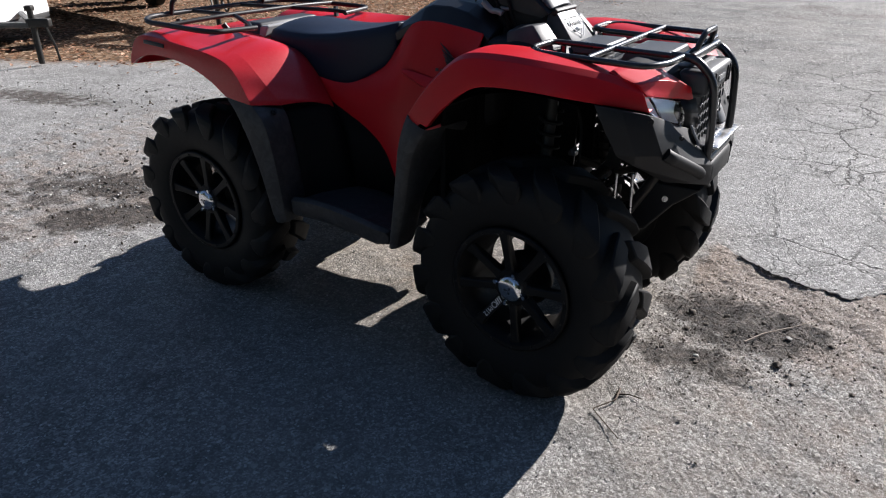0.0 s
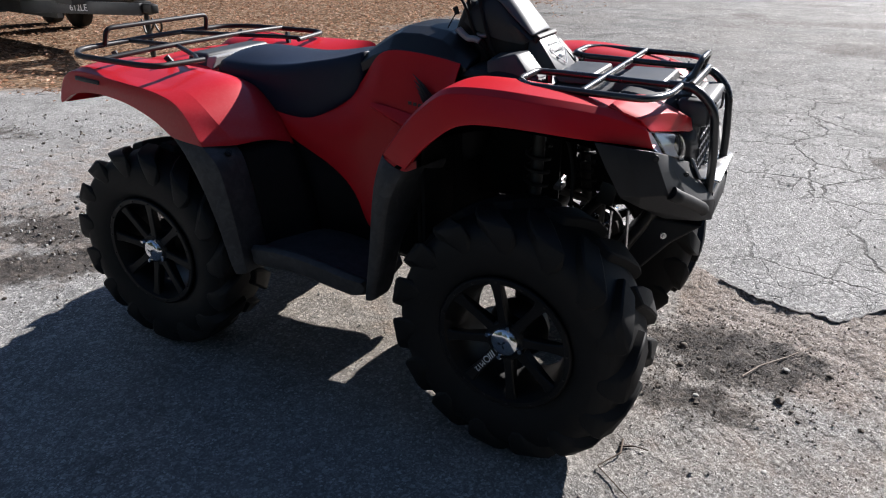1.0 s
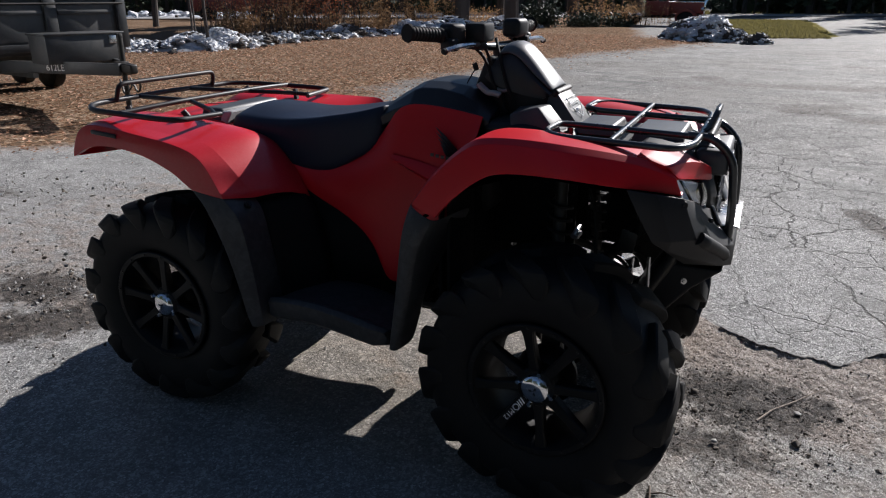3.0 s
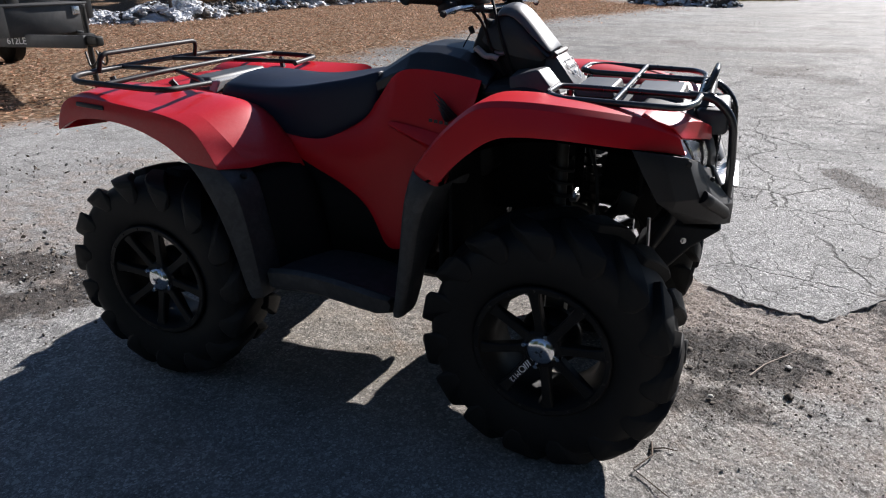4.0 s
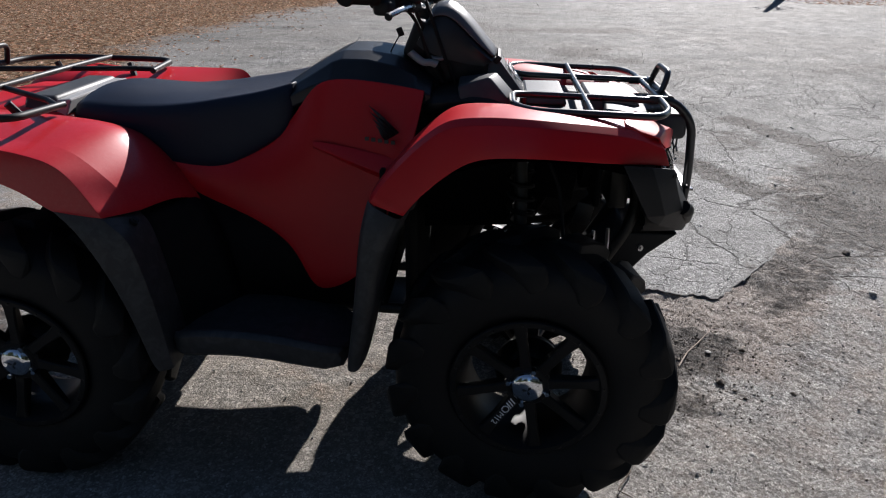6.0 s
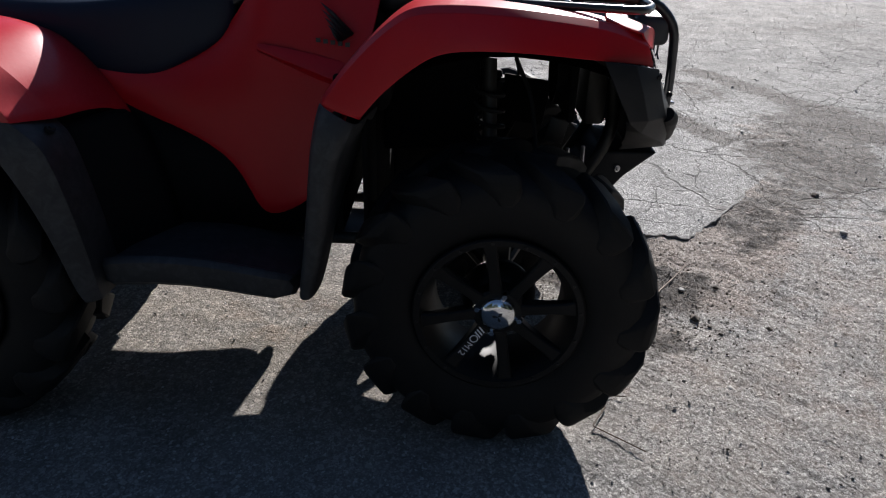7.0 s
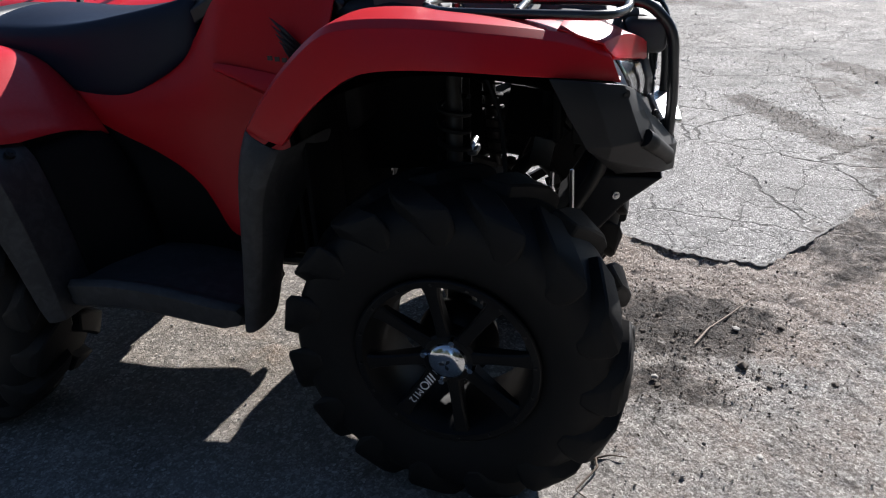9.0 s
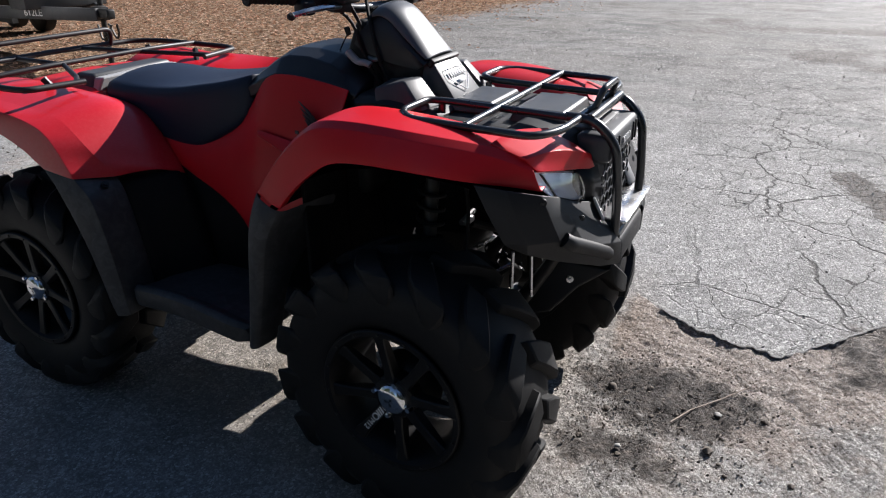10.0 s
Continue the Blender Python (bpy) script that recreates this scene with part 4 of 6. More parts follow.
def front_guard():
    """Side guard that wraps round under the lamp into the bumper."""
    return loft([[(.808, -.417, .885), (.838, -.416, .828), (.872, -.410, .768), (.876, -.405, .762), (.876, -.375, .760)],
                 [(.872, -.400, .877), (.895, -.398, .820), (.915, -.390, .765), (.910, -.370, .735), (.888, -.335, .730)],
                 [(.928, -.360, .863), (.945, -.346, .812), (.965, -.335, .760), (.955, -.310, .705), (.904, -.268, .692)],
                 [(.945, -.302, .843), (.966, -.290, .802), (.998, -.275, .742), (.990, -.250, .680), (.912, -.215, .666)],
                 [(.964, -.236, .813), (.986, -.210, .770), (1.022, -.195, .708), (1.018, -.180, .650), (.925, -.175, .644)],
                 [(.978, -.156, .790), (1.000, -.128, .742), (1.046, -.118, .690), (1.046, -.108, .632), (.930, -.128, .622)]])


both("front_side_guard", front_guard, BLACK, "dusty black plastic lower front guard", faceted)


def skid():
    v = []
    for y in (-.118, .118):
        v += [(.895, y, .612), (1.030, y, .612), (.955, y, .548), (.888, y, .463), (.815, y, .435), (.80, y, .50), (.865, y, .56)]
    n = 7
    faces = [tuple(range(n)), tuple(range(2 * n - 1, n - 1, -1))] + [(i, (i + 1) % n, n + (i + 1) % n, n + i) for i in range(n)]
    return mesh_of(v, faces)


rounded(part("skid_plate", skid(), BLACK, atv, "black plastic skid plate", smooth=False), .006)
for other in BOTH:
    for at, r in (((.931, -.356, .846), .010), ((.935, -.1205, .568), .009), ((.99, -.262, .79), .006)):
        y = -at[1] if other else at[1]
        bm = lathe([(0, -.006), (r * .45, -.006), (r * .5, -.002), (r * .95, -.002), (r, .004)], 16)
        part("push_rivet", moved(bm, pose(at[0], y, at[2], 0, 0, 155 if other else 25)), ALLOY if at[2] < .6 else BLACK, atv, "round fastener")
    facing = Vector((0, -1, 0)).rotation_difference(Vector((.69, .14 if other else -.14, .70))).to_matrix().to_4x4()
    part("push_rivet", moved(lathe([(0, -.006), (.005, -.006), (.006, -.002), (.010, -.002), (.011, .006)], 16), Matrix.Translation((-.297, .41 if other else -.41, .716)) @ facing), BLACK, atv)

part("front_bumper", joined(box(.998, 0, .66, .10, .24, .075, .02, 3), box(1.0, 0, .715, .07, .25, .03, .01)), BLACK, atv, "black front bumper moulding")
both("bumper_step", lambda: tube([(.972, -.325, .762), (.984, -.315, .752), (1.024, -.172, .682), (1.026, -.158, .672)], .0165, 12, .01), BLACK, "moulded black step bar")
# bright plate stands in for sun glare on the black bumper top
part("glare_plate", moved(box(0, 0, 0, .070, .270, .008, .003), pose(1.018, .025, .735, 0, 4, 0)), ALLOY, atv, "bright metal plate added for sun glare on the bumper top")
for s in (-1, 1):
    part("guard_bracket", moved(box(0, 0, 0, .056, .030, .006, .002), pose(.994, s * .142, .770, s * 20, 62, 0)), PALE_GREY, atv, "flat bracket on the bumper")
part("nose_cover", loft([[(x - .03 * abs(k) ** 3, hw * k, z - .022 * abs(k) ** 3) for k in (-1, -.8, -.4, 0, .4, .8, 1)] for x, z, hw in ((.80, .958, .262), (.88, .952, .250), (.935, .938, .215), (.960, .905, .180), (.962, .86, .150))]), BLACK, atv, "black nose cover")
solid(bpy.data.objects["nose_cover"], .006)
soften(bpy.data.objects["nose_cover"], 1)
nose = part("nose_block", joined(box(.966, 0, .902, .084, .27, .066, .016, 3), box(.935, 0, .925, .07, .20, .03, .008)), SHROUD, atv, "boxy grey-black nose above the grille")
for y in (-.095, -.07, .07, .095):
    part("nose_rib", box(1.0085, y, .90, .006, .007, .046, .002), BLACK, nose)
part("grille_backing", box(.955, 0, .80, .02, .26, .14), BLACK, atv)


def grille():
    """Honeycomb bars."""
    out, r = [], .019
    for row in range(5):
        for col in range(8):
            y, z = -.125 + col * r * 1.74 + (r * .87 if row % 2 else 0), .745 + row * r * 1.5
            if abs(y) > .125:
                continue
            ring = [(.992, y + r * math.sin(k * math.pi / 3), z + r * math.cos(k * math.pi / 3)) for k in range(6)]
            for k in (0, 1, 2):
                out.append(rod(ring[k], ring[k + 1], .0024, 5))
    return joined(*out)


part("grille", grille(), GREY_PLASTIC, atv, "honeycomb radiator grille")
both("grille_cheek", lambda: loft([[(.953, -.20, .872), (.975, -.112, .862)], [(.966, -.185, .832), (.988, -.112, .822)], [(.962, -.172, .795), (.990, -.112, .775)], [(.972, -.150, .745), (1.0, -.112, .715)]]), BLACK, "", lambda ob: solid(ob, .006))
part("maker_mark", joined(*[box(1.0095, -.028 + .014 * k, .902, .004, .009, .014) for k in range(5)]), LABEL, atv, "small silver lettering bars")

# hood between the fenders, with two utility lids
part("hood", loft([[(x, y, z - abs(y) * .04) for y in (-.262, -.15, 0, .15, .262)] for x, z in ((.56, .945), (.65, .945), (.75, .943), (.85, .938), (.90, .925))]), BLACK, atv, "black plastic hood under the front rack")
solid(bpy.data.objects["hood"], .008)
rounded(part("utility_lid", box(.655, 0, .956, .115, .20, .03, 0, taper=.86), GREY_PLASTIC, atv, "raised grey-black lid"), .006)
rounded(part("utility_lid", box(.825, 0, .950, .14, .22, .034, 0, taper=.86), GREY_PLASTIC, atv, "raised grey-black lid"), .006)
both("rack_foot", lambda: joined(rod((.741, -.315, .935), (.741, -.309, .962), .007, 10), rod((.741, -.316, .936), (.741, -.315, .944), .017, 14)), RED, "")

# front rack
FR, RZ = .0084, .968
def rack_loop(s):
    return tube([(.932, s * .16, RZ), (.928, s * .255, RZ), (.893, s * .324, RZ), (.612, s * .324, RZ + .008), (.572, s * .283, RZ + .012), (.572, s * .160, RZ + .012), (.610, s * .140, RZ + .008), (.905, s * .140, RZ)], FR, 12, .035)


front_rack = part("front_rack", joined(rack_loop(-1), rack_loop(1), rod((.932, -.17, RZ), (.932, .17, RZ), FR, 12)), RACK, atv, "black tubular steel front rack")
part("crossbar", rod((.745, -.322, RZ + .006), (.745, .322, RZ + .006), .0082, 12), RACK, front_rack, "worn shiny crossbar")
part("rack_hoop", tube([(.932, -.072, RZ), (.948, -.070, .978), (.962, -.060, 1.022), (.962, .060, 1.022), (.948, .070, .978), (.932, .072, RZ)], .0078, 12, .022), RACK, front_rack)
for s in (-1, 1):
    part("stay", rod((.60, s * .29, .945), (.59, s * .300, RZ + .01), .006, 8), RACK, front_rack)
    part("stay", rod((.60, s * .14, .93), (.60, s * .14, RZ), .009, 8), RACK, front_rack)
for s in (-1, 1):
    part("guard_bar", tube([(.90, s * .132, RZ), (.965, s * .132, .967), (1.018, s * .128, .915), (1.030, s * .120, .78), (1.028, s * .112, .655)], .0108, 12, .045), RACK, front_rack, "black brush guard upright")
part("guard_crossbar", rod((1.03, -.115, .70), (1.03, .115, .70), .012, 12), RACK, front_rack)
part("guard_crossbar", rod((.955, -.135, .967), (.955, .135, .967), .012, 12), RACK, front_rack)

# rear rack
ZR = .958
rear_rack = part("rear_rack", tube([(-.52, -.24, ZR - .012), (-.535, -.41, ZR - .008), (-.60, -.425, ZR - .006), (-.90, -.41, ZR), (-.985, -.34, ZR + .004), (-1.0, 0, ZR + .006), (-.985, .34, ZR + .004), (-.90, .41, ZR), (-.60, .425, ZR - .006), (-.535, .41, ZR - .008), (-.52, .24, ZR - .012)], .0090, 12, .05), MATT_RACK, atv, "black tubular steel rear rack")
part("crossbar", tube([(-.762, -.418, ZR), (-.735, -.20, ZR + .010), (-.725, .20, ZR + .010), (-.745, .42, ZR)], .0082, 12, .05), MATT_RACK, rear_rack, "worn rear rack crossbar")
for s in (-1, 1):
    part("rack_bar", rod((-.985, s * .125, ZR + .004), (-.735, s * .145, ZR + .006), .0078, 10), MATT_RACK, rear_rack)
    part("rack_bar", rod((-.735, s * .145, ZR + .006), (-.565, s * .232, ZR - .004), .0078, 10), MATT_RACK, rear_rack)
    part("rack_bar", rod((-.565, s * .232, ZR - .004), (-.525, s * .262, ZR - .010), .0078, 10), MATT_RACK, rear_rack)
part("rear_hoop", tube([(-.985, -.235, ZR), (-.968, -.232, 1.018), (-.968, .238, 1.018), (-.985, .24, ZR)], .0082, 12, .035), MATT_RACK, rear_rack, "raised rear hoop")
for s in (-1, 1):
    part("rack_leg", rod((-.86, s * .30, ZR), (-.84, s * .30, .91), .01, 8), MATT_RACK, rear_rack)
    part("rack_leg", rod((-.62, s * .30, ZR), (-.60, s * .28, .915), .01, 8), MATT_RACK, rear_rack)
part("rear_deck", loft([[(x, y, z + .012 * math.cos(y * 6)) for y in (-.27, -.14, 0, .14, .27)] for x, z in ((-.92, .895), (-.85, .91), (-.70, .915), (-.58, .90), (-.50, .86))]), RED, atv, "red plastic deck under the rear rack")
solid(bpy.data.objects["rear_deck"], .004)
rounded(part("rear_box", box(-.635, 0, .912, .10, .36, .070, 0, taper=.84), SHROUD, atv, "dark grey plastic rear storage lid"), .010)
rounded(part("seat_tail", mesh_of([(-.596, -.172, .890), (-.568, -.172, .890), (-.556, -.150, .940), (-.600, -.150, .936), (-.590, .172, .890), (-.568, .172, .890), (-.556, .150, .940), (-.600, .150, .940)], [(0, 1, 2, 3), (4, 7, 6, 5), (0, 3, 7, 4), (1, 5, 6, 2), (3, 2, 6, 7), (0, 4, 5, 1)]), PALE_GREY, atv, "pale grey plastic panel behind the seat", smooth=False), .006)
both("tail_panel", lambda: loft([[(-.932, -.25, .892), (-.922, -.43, .874)], [(-.942, -.25, .80), (-.936, -.455, .816)]]), RED, "", lambda ob: solid(ob, .004))
both("side_reflector", lambda: moved(box(0, 0, 0, .105, .008, .013, .003), pose(-.785, -.4745, .900, -5, 4, 0)), GLOSS_BLACK, "narrow dark fender marker")
part("tail_cross", box(-.93, 0, .84, .03, .5, .07, .01), BLACK, atv)
part("tail_lamp", moved(box(0, 0, 0, .02, .16, .04, .008), pose(-.948, 0, .85)), AMBER, atv, "red-amber tail lamp")

# engine, frame and running gear
part("engine", joined(box(.02, 0, .52, .34, .28, .26, .04, 3), box(-.12, 0, .45, .22, .24, .14, .03, 3), box(.05, 0, .70, .18, .18, .2, .03, 3)), STEEL, atv, "dark metal engine block")
part("bulkhead", box(.336, 0, .66, .014, .36, .56, .004), SHADE_BLACK, atv, "black plastic bulkhead behind the front wheels")
# wings added to the bulkhead to keep leaking sun off the ground
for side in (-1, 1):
    part("sun_stop_wing", box(.336, side * .269, .615, .012, .176, .47, .004), SHADE_BLACK, atv)
part("lower_bulkhead", box(.262, 0, .62, .014, .50, .37, .004), SHADE_BLACK, atv, "black plastic foot guard behind the front wheels")
# unseen fill added so that no sun passes through the body
part("sun_stop_fill", joined(box(-.10, 0, .74, .80, .27, .30, .04, 3), box(.22, 0, .82, .3, .26, .26, .03, 3)), BLACK, atv)
part("air_box", box(-.28, 0, .72, .34, .28, .16, .04, 3), BLACK, atv)
part("exhaust", moved(lathe([(0, -.20), (.05, -.20), (.062, -.18), (.062, .16), (.04, .20), (0, .20)], 20), pose(-.62, .16, .66, 0, 0, 90)), STEEL, atv, "dark steel silencer")
for s in (-1, 1):
    part("frame_rail", tube([(-.72, s * .13, .62), (-.30, s * .14, .40), (.30, s * .14, .36), (.78, s * .12, .42), (.92, s * .11, .66), (.88, s * .11, .90)], .016, 10, .08), STEEL, atv, "welded tubular frame rail")
    part("upper_rail", tube([(-.92, s * .13, .86), (-.4, s * .13, .76), (.1, s * .12, .80), (.45, s * .11, .88), (.9, s * .11, .9)], .014, 10, .08), STEEL, atv)
    for x, z0, z1, name in ((.56, .40, .36, "lower_arm"), (.60, .56, .46, "upper_arm")):
        part(name, tube([(x - .04, s * .12, z0), (.634, s * .33, z1), (x + .17, s * .12, z0)], .013, 8, .03), STEEL, atv, "black steel suspension arm")
    part("knuckle", box(.634, s * .325, .41, .06, .05, .16, .015), STEEL, atv, "dusty cast steering knuckle")
    part("tie_rod", rod((.56, s * .06, .48), (.55, s * .32, .43), .008, 8), ALLOY, atv)
    part("half_shaft", rod((.634, s * .1, .42), (.634, s * .33, .365), .014, 10), STEEL, atv)
    boot = []
    for k in range(6):
        boot += [(.032 - .002 * k, .012 * k), (.024 - .002 * k, .012 * k + .006)]
    part("shaft_boot", moved(lathe([(0, 0)] + boot + [(0, .075)], 16), pose(.634, s * .30, .37, 0, 0, 180 if s > 0 else 0)), RUBBER, atv)
    top, bot = Vector((.60, s * .185, .84)), Vector((.615, s * .275, .47))
    shock = part("shock_absorber", rod(top, bot, .017, 12), STEEL, atv, "coil-over shock absorber")
    coil = []
    for k in range(97):
        u = k / 96
        q = u * 8 * 2 * math.pi
        coil.append(lerp(top, bot, .12 + .72 * u) + Vector((math.cos(q) * .031, math.sin(q) * .031, 0)))
    part("coil_spring", tube(coil, .0055, 6, 0), RUBBER, shock, "dark coil spring")
    part("shock_eye", moved(lathe([(0, -.02), (.02, -.02), (.02, .02), (0, .02)], 14), Matrix.Translation(bot)), ALLOY, shock)
    part("brake_hose", tube([(.66, s * .31, .46), (.72, s * .26, .60), (.70, s * .2, .76), (.66, s * .17, .84)], .005, 6, .05), RUBBER, atv)
    part("rear_swing_arm", tube([(-.25, s * .13, .38), (-.50, s * .16, .36), (-.634, s * .24, .355)], .024, 10, .06), STEEL, atv)
    part("rear_shock", rod((-.50, s * .17, .78), (-.58, s * .20, .42), .026, 12), STEEL, atv)
    arch = []
    for k in range(13):
        q = radians(52 + 88 * k / 12)
        x, z = .625 + .50 * math.cos(q), .385 + .503 * math.sin(q)
        arch.append([(x, s * (.415 - .10 * smooth_step(.68, .95, x)), z), (x, s * .30, z + .004), (x, s * .17, z)])
    part("arch_liner", loft(arch), SHADE_BLACK, atv, "black wheel arch liner")
    part("rear_liner", loft([[(-.64, s * .40, .850), (-.57, s * .40, .835), (-.50, s * .42, .80), (-.44, s * .43, .75)], [(-.66, s * .24, .86), (-.60, s * .23, .87), (-.46, s * .22, .84), (-.30, s * .20, .72)], [(-.64, s * .18, .64), (-.56, s * .17, .60), (-.42, s * .16, .55), (-.27, s * .16, .40)]]), SHADE_BLACK, atv, "black rear wheel arch liner")
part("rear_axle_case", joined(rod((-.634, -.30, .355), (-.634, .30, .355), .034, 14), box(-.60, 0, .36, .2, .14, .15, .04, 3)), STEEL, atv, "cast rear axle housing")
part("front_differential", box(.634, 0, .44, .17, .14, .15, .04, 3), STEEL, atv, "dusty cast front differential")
# added dark panel; it hides the ground where the well lies in shade
part("gap_filler", moved(box(0, 0, 0, .30, .012, .40, .004), pose(.44, .02, .76, 0, 0, 8)), SHADE_BLACK, atv, "black panel added to fill the gap before the engine")
# two far-side pieces added to block sun coming through the wheel well
part("sun_stop_wall", box(.465, .20, .74, .25, .008, .42, .003), SHADE_BLACK, atv, "black wall added to stop stray sun")
part("sun_stop_plate", moved(box(0, 0, 0, .135, .008, .13, .003), pose(.722, .20, .655, 0, 8, 0)), SHADE_BLACK, atv, "black plate added to stop stray sun")
part("steering_link", joined(rod((.50, .05, .585), (.49, .12, .575), .011, 10), box(.49, .07, .57, .03, .05, .02, .005)), ALLOY, atv, "bare alloy steering link")
part("steering_arm", joined(rod((.60, -.03, .622), (.60, .05, .630), .008, 8), box(.605, .0, .620, .022, .05, .016, .004)), ALLOY, atv, "bare alloy steering arm")
for x, y, z, q in ((.698, -.05, .575, 30), (.72, -.03, .545, 70), (.742, .04, .472, 50)):
    part("hose_clamp", moved(lathe([(.017, -.005), (.019, -.004), (.019, .004), (.017, .005)], 16), pose(x, y, z, 20, 0, q)), CHROME, atv, "bright hose clamp")
part("coolant_hose", tube([(.82, -.06, .70), (.74, -.06, .62), (.69, -.05, .56), (.745, .05, .47), (.70, .06, .42)], .016, 10, .04), RUBBER, atv, "black coolant hose")
part("bracket_plate", joined(moved(box(0, 0, 0, .045, .004, .06, .001), pose(.775, -.12, .66, 0, 12, 0)), moved(box(0, 0, 0, .03, .004, .022, .001), pose(.80, -.13, .60, 0, -20, 8))), STEEL, atv, "drilled steel bracket")
part("fan_shroud", joined(box(.805, 0, .79, .02, .26, .22, .01), moved(lathe([(.085, -.02), (.092, -.02), (.092, .02), (.085, .02)], 24), pose(.79, 0, .79, 0, 0, 90))), SHADE_BLACK, atv, "black radiator fan shroud")
part("radiator", box(.86, 0, .78, .05, .26, .20, .01), STEEL, atv)
part("belly_pan", box(.1, 0, .335, 1.1, .22, .012, .004), BLACK, atv)
part("wire_bracket", joined(tube([(.80, -.16, .63), (.80, -.16, .52), (.82, -.15, .47), (.85, -.14, .475)], .005, 6, .02), tube([(.84, -.14, .63), (.845, -.14, .51)], .005, 6, 0), tube([(.74, -.18, .56), (.80, -.16, .60)], .005, 6, 0)), ALLOY, atv, "bent wire bracket")

# wheels
TR, RR = .350, .186


def tyre():
    prof = [(RR - .004, -.088), (RR + .010, -.096), (RR + .030, -.104), (.250, -.110), (.280, -.111), (.303, -.104), (.316, -.090), (.324, -.06), (.328, 0), (.324, .06), (.316, .090), (.303, .104), (.280, .111), (.250, .110), (RR + .03, .104), (RR + .01, .096), (RR - .004, .088)]
    carcass = lathe(prof, 64)
    return carcass


def tread_lug(s):
    """One slanting lug with its bite on the side wall, at angle 0; s: which shoulder."""
    rows = []
    for y, low, top, off, half in ((-.1115, .250, .260, -.060, .022), (-.1165, .270, .286, -.058, .034), (-.1165, .286, .316, -.052, .044), (-.1110, .292, .334, -.038, .049), (-.096, .300, .344, -.012, .049), (-.056, .310, TR - .002, .022, .043), (-.012, .314, TR - .001, .052, .033)):
        ring = []
        for r, w in ((low, half * 1.12), (top, half * .86), (top, -half * .86), (low, -half * 1.12)):
            a = (off + w) / TR * .95
            ring.append((r * math.cos(a), -s * (y + (.012 if r == low and low < .32 else 0)), r * math.sin(a)))
        rows.append(ring)
    return loft(rows, True, True)


def make_wheel(mark_angle):
    """Built about the y axis, outer face towards -y."""
    w = part("wheel", tyre(), RUBBER, atv, "knobbly black mud tyre on a black alloy rim")
    for side in (-1, 1):
        lug = part("tread_lug", tread_lug(side), RUBBER, w)
        rounded(lug, .004, 1)
        for k in range(15):
            other = lug if k == 0 else lug.copy()
            if k:
                scene.collection.objects.link(other)
                other.parent = w
            other.matrix_basis = Matrix.Rotation(2 * math.pi * (k + .12 * side) / 15, 4, "Y")
    rim = part("rim", lathe([(RR + .002, -.100), (RR - .003, -.104), (RR - .014, -.103), (RR - .018, -.094), (RR - .026, -.075), (.150, -.05), (.148, .05), (RR - .02, .08), (RR + .002, .095)], 56), RIM, w, "black alloy rim")
    solid(rim, .003, 0)
    part("hub", lathe([(0, -.086), (.050, -.086), (.056, -.080), (.058, -.045), (.075, -.03), (.085, .0), (.05, .01), (0, .01)], 32), RIM, w)
    part("brake_drum", lathe([(0, -.034), (.068, -.034), (.076, -.026), (.076, .03), (.06, .05), (0, .05)], 36), STEEL, w, "dusty cast brake drum")
    cap = part("hub_cap", lathe([(0, -.104), (.022, -.1032), (.034, -.0995), (.0405, -.092), (.041, -.084)], 28), CHROME, w, "polished hub cap")
    tri = []
    for k in range(3):
        q = 2 * math.pi * k / 3 + .5
        a, b = Vector((.030 * math.cos(q), -.1015, .030 * math.sin(q))), Vector((.010 * math.cos(q + .8), -.1042, .010 * math.sin(q + .8)))
        tri.append(mesh_of([a, b, (0, -.1046, 0)], [(0, 1, 2)]))
    part("cap_wedges", joined(*tri), GLOSS_BLACK, w, "three dark wedges on the hub cap")
    for k in range(8):
        q = radians(mark_angle + 45 * k)
        c, s = math.cos(q), math.sin(q)
        rows = []
        for r, y, half, deep in ((.040, -.0840, .016, .03), (.075, -.0875, .0125, .028), (.115, -.0915, .0125, .024), (.150, -.0950, .0145, .018), (.172, -.0972, .020, .012)):
            ring = []
            for e, yy in ((-1, y + deep), (-1, y + .004), (-.75, y), (.75, y), (1, y + .004), (1, y + deep)):
                ring.append((r * c - e * half * s, yy, r * s + e * half * c))
            rows.append(ring)
        part("spoke", loft(rows, True, True), RIM, w)
    for k in range(4):
        q = radians(mark_angle + 22 + 90 * k)
        part("lug_nut", moved(lathe([(0, -.012), (.006, -.012), (.008, -.006), (.008, .004)], 6), pose(.048 * math.cos(q), -.086, .048 * math.sin(q))), CHROME, w, "small bright nut")
    for k in range(16):
        q = 2 * math.pi * (k + .3) / 16
        part("rim_bolt", moved(lathe([(0, -.004), (.003, -.004), (.004, .002)], 6), pose((RR - .009) * math.cos(q), -.104, (RR - .009) * math.sin(q))), STEEL, w)
    return w


MARK = -126
wheel = make_wheel(MARK)
TRACK, AXLE = .386, .350
steer = Matrix.Rotation(radians(-3.0), 4, "Z")
wheel.matrix_basis = Matrix.Translation((.638, -TRACK, AXLE)) @ steer
copy_thing(wheel, Matrix.Translation((.638, TRACK, AXLE)) @ steer @ pose(0, 0, 0, 0, 40, 180))
copy_thing(wheel, Matrix.Translation((-.634, -TRACK, AXLE)) @ pose(0, 0, 0, 0, 17, 0))
copy_thing(wheel, Matrix.Translation((-.634, TRACK, AXLE)) @ pose(0, 0, 0, 0, 75, 180))
# writing on one spoke of the wheel that shows it: slashes, a ring and the size mark
q = radians(MARK)
on_spoke = Matrix.Rotation(radians(90), 4, "X") @ Matrix.Rotation(q, 4, "Z") @ Matrix.Translation((.112, 0, 0))


